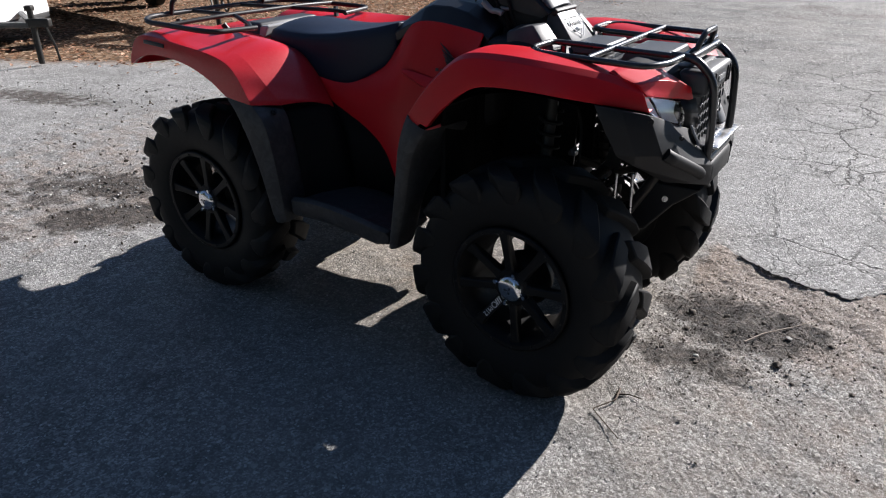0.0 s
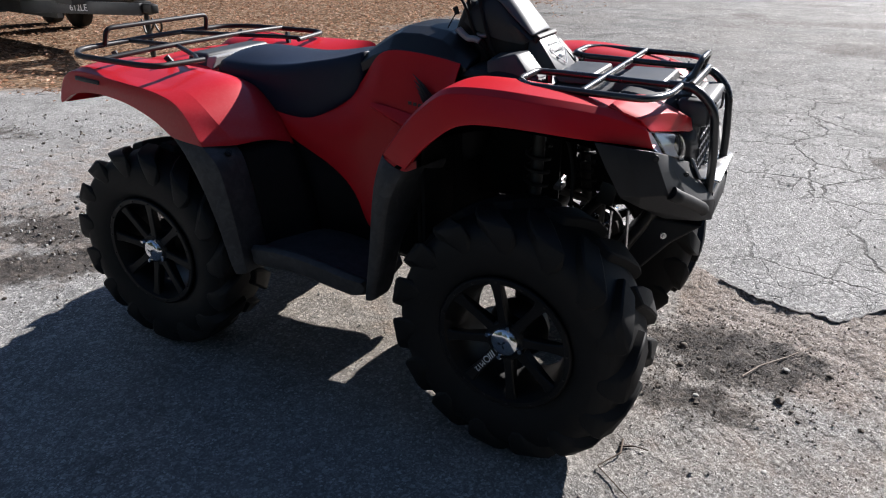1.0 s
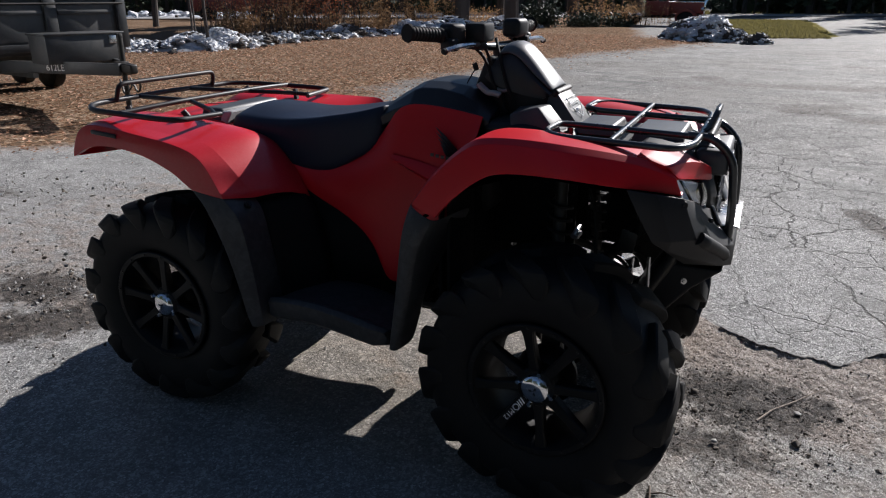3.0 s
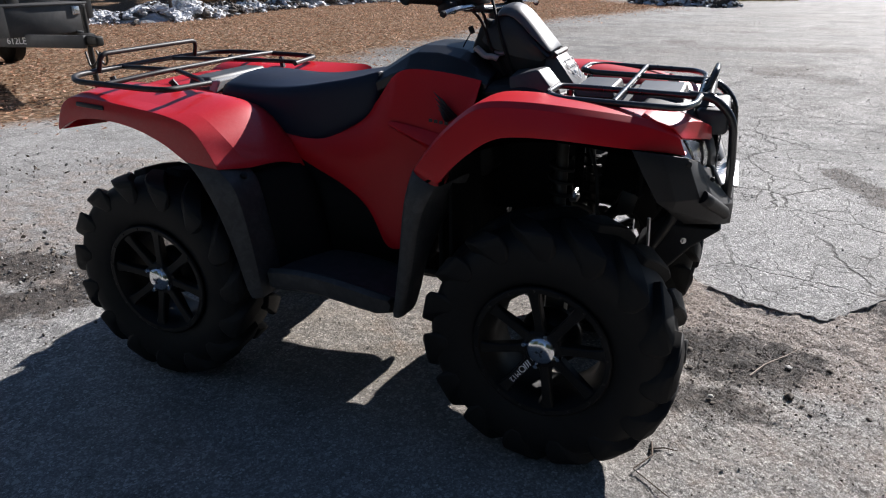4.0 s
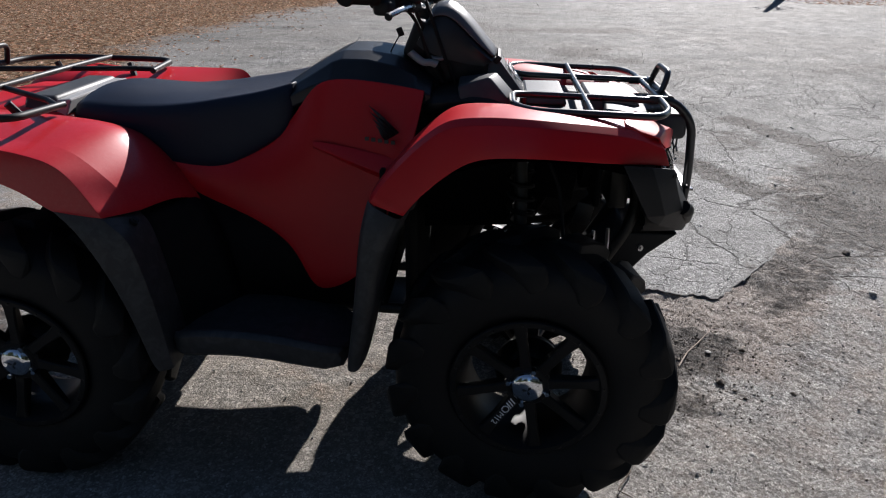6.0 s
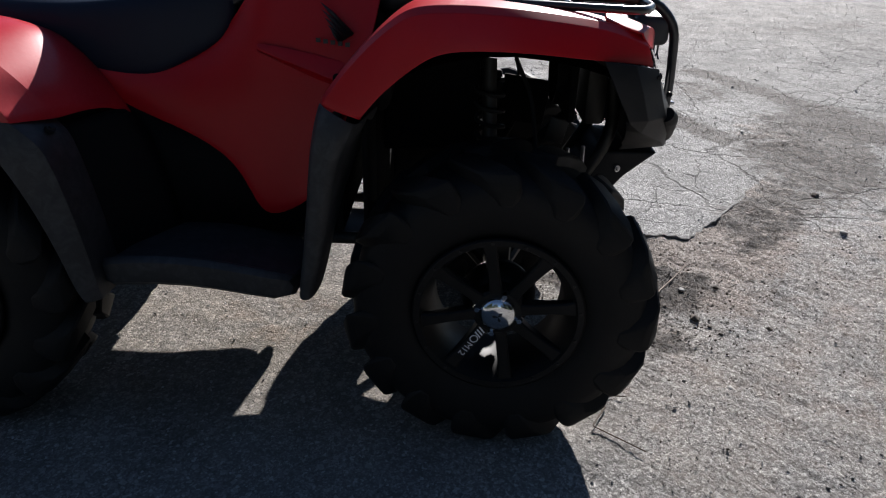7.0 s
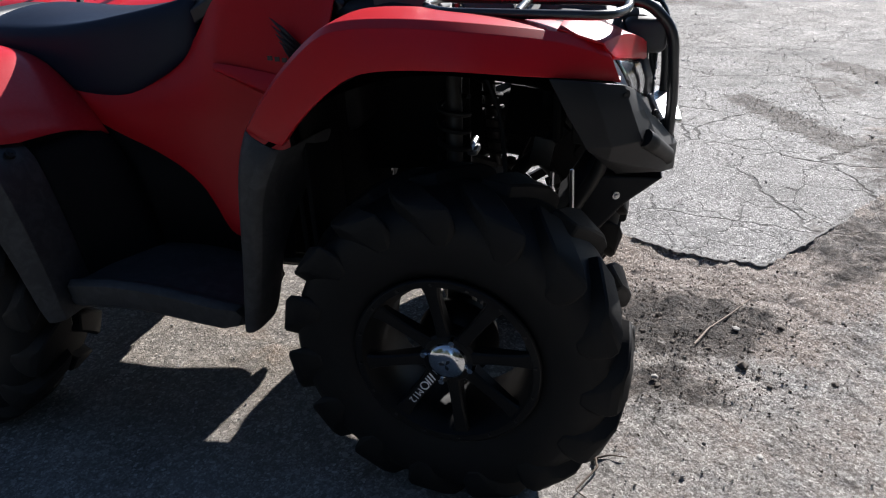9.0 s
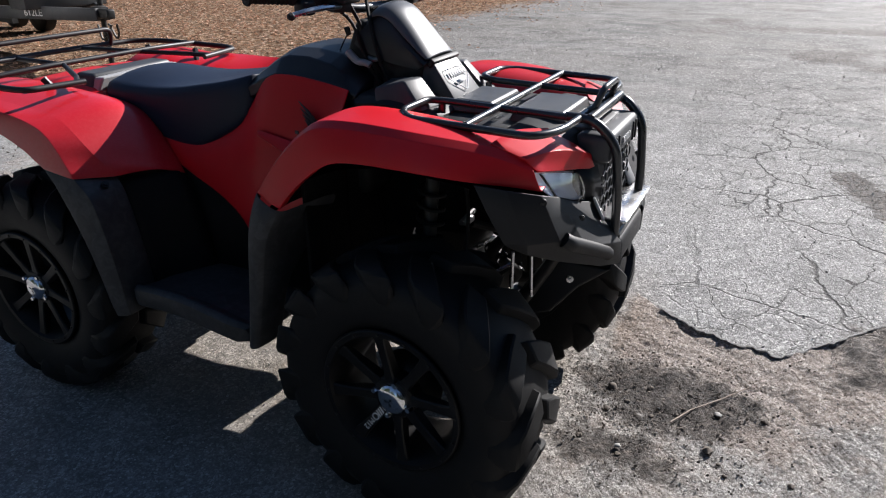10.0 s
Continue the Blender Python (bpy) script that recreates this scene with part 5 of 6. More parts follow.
def draped(verts):
    """Lay the writing on the sloping face of its spoke."""
    for v in verts:
        v.co.y = -(.0840 + (math.hypot(v.co.x, v.co.z) - .04) * .1) - .0008 + v.co.y * .5


marks = []
for k in range(3):
    x = -.060 + .0075 * k
    marks.append(mesh_of([(x, -.009, 0), (x + .0035, -.009, 0), (x + .008, .009, 0), (x + .0045, .009, 0)], [(0, 1, 2, 3)]))
    bm = moved(marks.pop(), on_spoke)
    draped(bm.verts)
    part("spoke_slash", bm, WHITE, wheel, "white painted slash")
bm = moved(tube([(-.028 + .0085 * math.cos(a * math.pi / 6), .0085 * math.sin(a * math.pi / 6), 0) for a in range(12)], .0014, 5, 0, loop=True), on_spoke)
draped(bm.verts)
part("spoke_ring", bm, WHITE, wheel, "white painted ring")
ob = letters("spoke_writing", "M12", .021, .0004, WHITE, wheel, on_spoke @ Matrix.Translation((.003, 0, 0)), "white raised writing")
draped(ob.data.vertices)


# ---- surroundings ----
BARK = surface("bark", (0.034, 0.028, 0.025), (0.095, 0.080, 0.070), (0.8, 0.95), big=4, fine=30, relief=0.6, depth=0.01)
NEEDLE = surface("needles", (0.012, 0.022, 0.010), (0.035, 0.055, 0.022), (0.6, 0.8), big=0.8, fine=6, relief=0)
RUSSET = surface("dry_leaves", (0.22, 0.062, 0.028), (0.46, 0.17, 0.08), (0.6, 0.8), big=1.5, fine=9, relief=0)
FALLEN = surface("fallen_leaf", (0.15, 0.068, 0.040), (0.60, 0.37, 0.25), (0.6, 0.8), big=2.5, fine=22, relief=0)
STRAW = surface("dry_stalks", (0.24, 0.13, 0.06), (0.46, 0.29, 0.15), (0.7, 0.85), big=1.5, fine=9, relief=0)
SNOW = surface("old_snow", (0.45, 0.46, 0.48), (0.80, 0.81, 0.84), (0.5, 0.75), big=2.2, fine=16, relief=0.6, depth=0.03, dust=0.95, dust_colour=(0.07, 0.06, 0.05), dust_scale=2.4)
ROAD = surface("pale_road", (0.20, 0.195, 0.19), (0.27, 0.265, 0.26), (0.75, 0.9), big=0.5, fine=8, relief=0.1)


def knotty():
    """Sawn softwood: long grain, darker streaks and brown knots."""
    m, nt, b = nodes_of("raw_planks")
    tc, mp = nt.nodes.new("ShaderNodeTexCoord"), nt.nodes.new("ShaderNodeMapping")
    mp.inputs["Scale"].default_value = (1.2, 1.2, 14)
    nt.links.new(tc.outputs["Object"], mp.inputs[0])
    g = nt.nodes.new("ShaderNodeTexNoise")
    g.inputs["Scale"].default_value, g.inputs["Detail"].default_value, g.inputs["Roughness"].default_value = 2.2, 8, 0.7
    nt.links.new(mp.outputs[0], g.inputs["Vector"])
    tone = ramp(nt, g.outputs["Fac"], [(0.3, (0.34, 0.26, 0.205)), (0.5, (0.54, 0.44, 0.365)), (0.7, (0.66, 0.56, 0.475))])
    v = nt.nodes.new("ShaderNodeTexVoronoi")
    v.inputs["Scale"].default_value = 4.6
    nt.links.new(tc.outputs["Object"], v.inputs["Vector"])
    tone = mix(nt, ramp(nt, v.outputs["Distance"], [(0.07, 0.9), (0.12, 0.25), (0.2, 0.0)]), tone, (0.085, 0.05, 0.032))
    nt.links.new(tone, b.inputs["Base Color"])
    b.inputs["Roughness"].default_value = 0.7
    bump(nt, b, g.outputs["Fac"], 0.3, 0.004)
    return m


WOOD = knotty()
TRAILER_BLACK = surface("trailer_paint", (0.022, 0.024, 0.026), (0.045, 0.047, 0.05), (0.4, 0.6), big=3, fine=60, relief=0.1, dust=0.3, dust_colour=(0.16, 0.15, 0.14), dust_scale=4)
TRAILER_PANEL = surface("dusty_trailer_paint", (0.05, 0.053, 0.056), (0.085, 0.088, 0.09), (0.5, 0.7), big=3, fine=60, relief=0.1, dust=0.3, dust_colour=(0.14, 0.13, 0.12), dust_scale=6)
TRUCK_RED = surface("faded_red_paint", (0.16, 0.022, 0.02), (0.26, 0.045, 0.035), (0.4, 0.6), big=2, fine=30, relief=0.05, dust=0.4, dust_colour=(0.2, 0.13, 0.1))


def backlit(m, share):
    """Let sunlight glow through thin dead leaves and stalks."""
    nt = m.node_tree
    b, out = nt.nodes["Principled BSDF"], nt.nodes["Material Output"]
    tr, mx = nt.nodes.new("ShaderNodeBsdfTranslucent"), nt.nodes.new("ShaderNodeMixShader")
    nt.links.new(b.inputs["Base Color"].links[0].from_socket, tr.inputs["Color"])
    mx.inputs[0].default_value = share
    nt.links.new(b.outputs[0], mx.inputs[1])
    nt.links.new(tr.outputs[0], mx.inputs[2])
    nt.links.new(mx.outputs[0], out.inputs["Surface"])


backlit(RUSSET, 0.55)
backlit(STRAW, 0.4)
def by_leaf(m):
    """Each leaf its own tone, from dark and rotten to pale and dry."""
    nt = m.node_tree
    b = next(n for n in nt.nodes if n.type == "BSDF_PRINCIPLED")
    own = nt.nodes.new("ShaderNodeNewGeometry").outputs["Random Per Island"]
    tone = ramp(nt, own, [(0.0, (0.35, 0.30, 0.27)), (0.45, (0.8, 0.74, 0.7)), (0.8, (1.15, 1.1, 1.05)), (1.0, (1.9, 1.95, 2.0))])
    nt.links.new(mix(nt, 1.0, b.inputs["Base Color"].links[0].from_socket, tone, "MULTIPLY"), b.inputs["Base Color"])


by_leaf(FALLEN)
backlit(FALLEN, 0.35)


def leaf_cards(points, size, rng, flat=False):
    """One small folded leaf at each point."""
    verts, faces = [], []
    for p in points:
        a, b = rng.uniform(0, 6.28), rng.uniform(-.3, .3) if flat else rng.uniform(-.7, .7)
        u = Vector((math.cos(a) * math.cos(b), math.sin(a) * math.cos(b), math.sin(b)))
        v = u.orthogonal().normalized()
        if flat:
            v = (Vector((0, 0, 1)).cross(u) + Vector((0, 0, rng.uniform(-.6, .6)))).normalized()
        else:
            v.rotate(Matrix.Rotation(rng.uniform(0, 6.28), 3, u))
        k = size * rng.uniform(.6, 1.3)
        w = u.cross(v) * k * .18
        n = len(verts)
        p = Vector(p)
        verts += [p - u * k * .5, p + v * k * .3 + w, p + u * k * .5, p - v * k * .3 + w]
        faces += [(n, n + 1, n + 2), (n, n + 2, n + 3)]
    return verts, faces


def sheet(name, verts, faces, material, parent=None):
    data = bpy.data.meshes.new(name)
    data.from_pydata([tuple(v) for v in verts], [], faces)
    data.materials.append(material)
    ob = new(name, data)
    ob.parent = parent
    return ob


def conifer(seed, height):
    rng = random.Random(seed)
    tree = thing("conifer", (0, -400, 0), "tall dark evergreen conifer at the wood's edge", "tree", "conifers at the wood's edge")
    part("trunk", rod((0, 0, -.3), (rng.uniform(-.2, .2), rng.uniform(-.2, .2), height), .03 * height * .6, 9, .02), BARK, tree)
    verts, faces = [], []
    z = height * .10
    while z < height * .99:
        u = z / height
        reach = height * .24 * (1 - u) ** .8 + .25
        for k in range(rng.randint(5, 7)):
            q = rng.uniform(0, 6.28)
            r = reach * rng.uniform(.55, 1.1)
            way, side = Vector((math.cos(q), math.sin(q), 0)), Vector((-math.sin(q), math.cos(q), 0))
            for j in range(8):
                d = r * (j + 1) / 8
                base = Vector((0, 0, z - .28 * d * (d / r) + .05)) + way * d
                for e in (-1, 1):
                    tip = base + (way * rng.uniform(.1, .4) + side * e * rng.uniform(.5, 1.0)) * (.18 * r + .10) + Vector((0, 0, -rng.uniform(.02, .22)))
                    n = len(verts)
                    wide = .06 * r + .05
                    verts += [base - way * wide, base + way * wide, tip + Vector((0, 0, -.05))]
                    faces.append((n, n + 1, n + 2))
                    verts += [base + Vector((0, 0, .05)), tip, base + Vector((0, 0, -wide * 1.5))]
                    faces.append((n + 3, n + 4, n + 5))
        z += height * rng.uniform(.022, .034)
    sheet("crown", verts, faces, NEEDLE, tree)
    return tree


def branchy(rng, bm_list, start, way, length, radius, depth):
    pts, p, w = [start], Vector(start), Vector(way).normalized()
    n = 4
    for k in range(n):
        w = (w + Vector((rng.uniform(-.25, .25), rng.uniform(-.25, .25), rng.uniform(-.02, .2)))).normalized()
        p = p + w * length / n
        pts.append(p.copy())
    bm_list.append(tube(pts, radius, 6 if depth > 1 else 4, 0, taper=.45))
    if depth > 0:
        for k in range(rng.randint(3, 4)):
            i = rng.randint(1, n)
            q = rng.uniform(0, 6.28)
            out = (w * .6 + Vector((math.cos(q), math.sin(q), rng.uniform(0, .5)))).normalized()
            branchy(rng, bm_list, pts[i], out, length * rng.uniform(.45, .65), radius * .5, depth - 1)
    return pts


def bare_tree(seed, height, girth=.018):
    rng = random.Random(seed)
    tree = thing("bare_tree", (0, -400, 0), "leafless grey-brown deciduous tree at the wood's edge", "tree", "bare trees at the wood's edge")
    trunk = [Vector((0, 0, -.3))]
    for k in range(5):
        trunk.append(trunk[-1] + Vector((rng.uniform(-.15, .15), rng.uniform(-.15, .15), height / 5)))
    part("trunk", tube(trunk, height * girth, 9, 0, taper=.3), BARK, tree)
    limbs = []
    for k in range(9):
        u = rng.uniform(.25, .95)
        i = min(4, int(u * 5))
        base = lerp(trunk[i], trunk[i + 1], u * 5 - i)
        q = rng.uniform(0, 6.28)
        branchy(rng, limbs, base, (math.cos(q), math.sin(q), rng.uniform(.3, 1.0)), height * .32 * (1.15 - u), height * .006, 2)
    part("crown", joined(*limbs), BARK, tree)
    return tree


def woods():
    rng = random.Random(5)
    firs = [conifer(11, 13.0), conifer(12, 10.5), conifer(13, 15.5)]
    bares = [bare_tree(21, 12.0), bare_tree(22, 10.0)]
    spots = []
    # a wood behind the road, seen between a heading far to the left and straight ahead
    for k in range(120):
        q = rng.uniform(-75, 34)
        d = rng.uniform(66, 105)
        spots.append((1 + d * math.sin(radians(q)), -2 + d * math.cos(radians(q)), firs if rng.random() < .62 else bares))
    for q, d, kind in ((-20, 38, bares), (-17, 42, bares), (-29, 34, firs), (-33, 38, firs), (-37, 31, bares), (-46, 36, bares), (-24, 46, bares), (-9.5, 44, bares), (-5, 60, firs), (2, 62, firs), (7, 64, firs), (12, 66, firs), (-40, 60, firs), (-49, 60, firs), (-54, 37, bares), (-58, 42, firs)):
        spots.append((1 + d * math.sin(radians(q)), -2 + d * math.cos(radians(q)), kind))
    # unseen trees added on round the yard to dim sky light and reflections
    for k in range(80):
        q = rng.uniform(62, 285)
        d = rng.uniform(15, 34) if 100 < q < 255 else rng.uniform(26, 42)
        spots.append((1 + d * math.sin(radians(q)), -2 + d * math.cos(radians(q)), firs if rng.random() < .6 else bares))
    for x, y, k in ((-11.1, 26.5, 1.55), (-9.1, 27.3, 1.5), (-8.4, 34.8, 1.5), (-15.5, 30.5, 1.3)):
        copy_thing(bares[0 if k > 1 else 1], pose(x, y, 0, 0, 0, x * 40) @ Matrix.Diagonal((k, k, k, 1)))
    bare_tree(24, 4.0, .042).matrix_basis = pose(8.45, 19.4, 0)
    for x, y, wide, tall in ((-12.3, 12.6, .28, .62), (-13.4, 13.2, .2, .5), (-13.0, 12.9, .16, .42)):
        copy_thing(bares[1], pose(x, y, 0, 0, 0, x * 70) @ Matrix.Diagonal((wide, wide, tall, 1)))
    first = {}
    for x, y, kind in spots:
        src = rng.choice(kind)
        k = rng.uniform(.8, 1.2)
        m = pose(x, y, 0, 0, 0, rng.uniform(0, 360)) @ Matrix.Diagonal((k, k, k * rng.uniform(.9, 1.15), 1))
        if src.name not in first:
            first[src.name] = 1
            src.matrix_basis = m
        else:
            copy_thing(src, m)


woods()


def thicket():
    """The far wood's floor and edge: saplings, brush and low boughs that nobody could count."""
    rng = random.Random(9)
    sv, sf, nv, nf = [], [], [], []
    for k in range(4200):
        q, d = radians(rng.uniform(-80, 40)), rng.uniform(62, 100)
        x, y = 1 + d * math.sin(q), -2 + d * math.cos(q)
        h, r = rng.uniform(3, 13), rng.uniform(.03, .12)
        lean = Vector((rng.uniform(-.6, .6), rng.uniform(-.6, .6), h))
        n = len(sv)
        for z in (0, 1):
            for j in range(3):
                sv.append(Vector((x + r * (1 - .7 * z) * math.cos(j * 2.1), y + r * (1 - .7 * z) * math.sin(j * 2.1), -.2)) + lean * z)
        sf += [(n + j, n + (j + 1) % 3, n + 3 + (j + 1) % 3, n + 3 + j) for j in range(3)]
        for b in range(rng.randint(2, 5)):
            u = rng.uniform(.3, .95)
            p = Vector((x, y, 0)) + lean * u
            a = rng.uniform(0, 6.28)
            t = p + Vector((math.cos(a), math.sin(a), .6)) * rng.uniform(.6, 2.2)
            n = len(sv)
            sv += [p, p + Vector((0, 0, .07)), t]
            sf.append((n, n + 1, n + 2))
    for k in range(26000):
        q, d = radians(rng.uniform(-80, 40)), rng.uniform(64, 108)
        x, y = 1 + d * math.sin(q), -2 + d * math.cos(q)
        top = 5 + 7 * abs(noise.noise((x * .06, y * .06, 0))) + (d - 64) * .14
        p = Vector((x, y, top * rng.random()))
        a = rng.uniform(0, 6.28)
        u = Vector((math.cos(a), math.sin(a), rng.uniform(-.5, .1))) * rng.uniform(.5, 1.5)
        n = len(nv)
        nv += [p, p + u, p + Vector((0, 0, -rng.uniform(.3, .9))) + u * .3]
        nf.append((n, n + 1, n + 2))
    e = tagged(sheet("far_saplings", sv, sf, BARK), "grey-brown tangle of bare saplings across the road", "far wood", kind="stuff")
    e = tagged(sheet("far_evergreens", nv, nf, NEEDLE), "dark evergreen boughs filling the far wood", "far wood", kind="stuff")


thicket()


def lump_shape(seed):
    """Unit lump of refrozen snow or soil."""
    bm = bmesh.new()
    bmesh.ops.create_icosphere(bm, subdivisions=2, radius=1.0)
    shape = [v.co * (1 + .75 * noise.noise(v.co * 1.5 + Vector((seed * 3.1, 0, 0))) + .35 * noise.noise(v.co * 4.2 + Vector((0, seed * 2.3, 0)))) for v in bm.verts]
    tris = [[v.index for v in f.verts] for f in bm.faces]
    bm.free()
    return shape, tris


LUMPS = [lump_shape(k) for k in range(5)]


def snow_bank(name, line, width, height, seed, label, lumps=300, soil=.2, grain=.16):
    rng = random.Random(seed)
    e = thing(name, (*line[0], 0), label, "snow bank", "ploughed snow")
    verts, n, m = [], 220, 34

    def ridge(i):
        u = i / n * (len(line) - 1)
        k = min(int(u), len(line) - 2)
        a, b = Vector((*line[k], 0)), Vector((*line[k + 1], 0))
        way = (b - a).normalized()
        fade = min(1, 7 * min(i / n, 1 - i / n)) ** .6
        h = height * fade * max(.18, .62 + .75 * noise.noise((u * 2.1, seed, 0)) + .25 * noise.noise((u * 5, seed, 2)))
        return a.lerp(b, u - k), Vector((-way.y, way.x, 0)), h

    for i in range(n + 1):
        p, side, h = ridge(i)
        for j in range(m + 1):
            v = j / m * 2 - 1
            q = p + side * v * width * (.8 + .3 * noise.noise((i * .08, v, seed)))
            z = h * (1 - abs(v) ** 1.6) * (.75 + .45 * noise.fractal((q.x * 1.6, q.y * 1.6, seed), .8, 2, 3)) + .04 * noise.noise((q.x * 7, q.y * 7, seed)) * (1 - v * v)
            verts.append((q.x - line[0][0], q.y - line[0][1], z - .04))
    faces = [(i * (m + 1) + j, i * (m + 1) + j + 1, (i + 1) * (m + 1) + j + 1, (i + 1) * (m + 1) + j) for i in range(n) for j in range(m)]
    ob = sheet("drift", verts, faces, SNOW, e)
    ob.data.shade_smooth()
    heaps = {False: ([], []), True: ([], [])}
    for k in range(lumps):
        i = rng.randint(4, n - 4)
        p, side, h = ridge(i)
        v = rng.gauss(0, .42)
        dirty = rng.random() < soil * (1.6 if noise.noise((i * .06, seed, 9)) > 0 else .4)
        r = grain * rng.uniform(.35, 1.0) * min(1, h / height + .3)
        q = p + side * v * width - Vector((*line[0], 0))
        q.z = h * max(0, 1 - abs(v) ** 1.6) * .8 + r * .15
        shape, tris = rng.choice(LUMPS)
        turn = Euler((rng.uniform(0, 6), rng.uniform(0, 6), rng.uniform(0, 6))).to_matrix()
        vs, fs = heaps[dirty]
        c = len(vs)
        for s in shape:
            w = turn @ s * r
            vs.append((q.x + w.x * 1.2, q.y + w.y * 1.2, q.z + w.z * .8))
        fs += [[c + t for t in f] for f in tris]
    for dirty, (vs, fs) in heaps.items():
        if vs:
            ob = sheet("soil_crust" if dirty else "snow_crust", vs, fs, SOIL if dirty else SNOW, e)
            tagged(ob, "dark frozen soil lumps" if dirty else "refrozen snow lumps", kind="stuff")
    return e


SOIL = surface("frozen_soil", (0.030, 0.025, 0.021), (0.11, 0.09, 0.075), (0.8, 0.95), big=3, fine=40, relief=0.5, depth=0.01)
snow_bank("snow_bank", ((-16.5, 9.8), (-12.9, 12.4), (-12.5, 14.4)), 1.0, .60, 3, "dirty ploughed snow bank on brown leaves", 1300, .10, .12)
snow_bank("snow_bank", ((-12.6, 14.2), (-12.6, 16.5), (-12.4, 18.8), (-11.6, 21.8)), .8, .40, 5, "low dirty ploughed snow bank full of soil", 1300, .5, .11)
snow_bank("snow_bank", ((-11.7, 21.2), (-10.9, 24.4), (-10.2, 26.4)), 1.1, .66, 8, "high dirty ploughed snow bank by the trees", 1000, .2, .15)
snow_bank("snow_bank", ((-10.3, 27.0), (-9.6, 28.6), (-8.9, 29.6)), 1.0, .66, 9, "heap of dirty ploughed snow by the trees", 600, .35, .15)
snow_bank("snow_pile", ((-2.0, 23.2), (-.9, 22.3), (-.1, 21.5)), .85, .98, 15, "dirty grey snow pile on the asphalt", 1300, .3, .13)
snow_bank("soil_heap", ((-.5, 22.0), (.2, 21.3), (.9, 20.7)), .45, .34, 17, "dark heap of frozen soil beside the snow", 400, .9, .11)
snow_bank("snow_patch", ((-40, 34), (-34, 36), (-28, 38)), 3.0, .4, 21, "thin snow patch beyond the bushes", 60, .1, .3)


def bush(name, at, spread, height, count, material, seed, label, leaf=.075):
    rng = random.Random(seed)
    e = thing(name, (*at, 0), label, "bush", "bushes behind the snow bank")
    stems, spots = [], []
    for k in range(count):
        q, r = rng.uniform(0, 6.28), spread * math.sqrt(rng.random())
        foot = Vector((math.cos(q) * r, math.sin(q) * r, -.05))
        h = height * rng.uniform(.5, 1.05)
        tip = foot + Vector((rng.uniform(-.35, .35) * h, rng.uniform(-.35, .35) * h, h))
        mid = lerp(foot, tip, .5) + Vector((rng.uniform(-.1, .1), rng.uniform(-.1, .1), 0))
        stems.append(tube([foot, mid, tip], .012, 4, 0, taper=.3))
        for j in range(30):
            u = rng.uniform(-.3, 1.05)
            spots.append(lerp(mid, tip, u) + Vector((rng.gauss(0, .16), rng.gauss(0, .16), rng.gauss(0, .14))))
    tagged(part("brushwood", joined(*stems), STRAW if material is STRAW else BARK, e), kind="stuff")
    v, f = leaf_cards(spots, leaf, rng)
    sheet("foliage", v, f, material, e)


for k, (x, y, s, h, c, mt) in enumerate(((-15.0, 17.0, 1.5, 2.9, 46, RUSSET), (-13.8, 20.2, 1.6, 3.1, 50, RUSSET), (-13.4, 23.5, 1.5, 1.6, 46, STRAW), (-12.2, 26.5, 1.4, 1.5, 40, STRAW), 
                                        (-11.6, 30, 1.2, .8, 30, STRAW), (-6.5, 33, 1.8, 1.2, 44, STRAW), (-17.8, 21.5, 1.8, 3.4, 46, RUSSET), (-4.6, 34, 1.2, 1.1, 36, STRAW), (-14.3, 17.6, .9, 1.3, 44, STRAW), (-13.3, 19.4, .9, 1.0, 40, STRAW), (-12.9, 22.0, 1.0, .9, 40, STRAW), (-14.4, 16.3, .8, 1.1, 44, STRAW), (-13.6, 19.0, 1.1, 2.6, 46, RUSSET))):
    bush("dry_bush", (x, y), s, h, c, mt, 40 + k, "tangled leafless bush with russet dead leaves" if mt is RUSSET else "clump of tall dry straw-coloured weeds")

for x, y, s, h, c in ((-8.4, 29.3, .75, 1.0, 60), (-6.9, 31.0, .8, .55, 40), (-5.6, 32.0, .6, .45, 30)):
    bush("evergreen_shrub", (x, y), s, h, c, NEEDLE, int(60 - x * 3), "dark low evergreen shrub by the road", .14)

# road across the far side
way = Vector((42, 24, 0)).normalized()
nrm = Vector((-way.y, way.x, 0))
c0 = Vector((0, 54.5, 0))
sheet("road", [c0 + way * u + nrm * v + Vector((0, 0, .06 + .004 * k)) for k, (u, v) in enumerate(((-110, -3.4), (110, -3.4), (110, 3.4), (-110, 3.4)))], [(0, 1, 2, 3)], ROAD)
tagged(bpy.data.objects["road"], "pale grey road beyond the yard", "road", kind="structure")


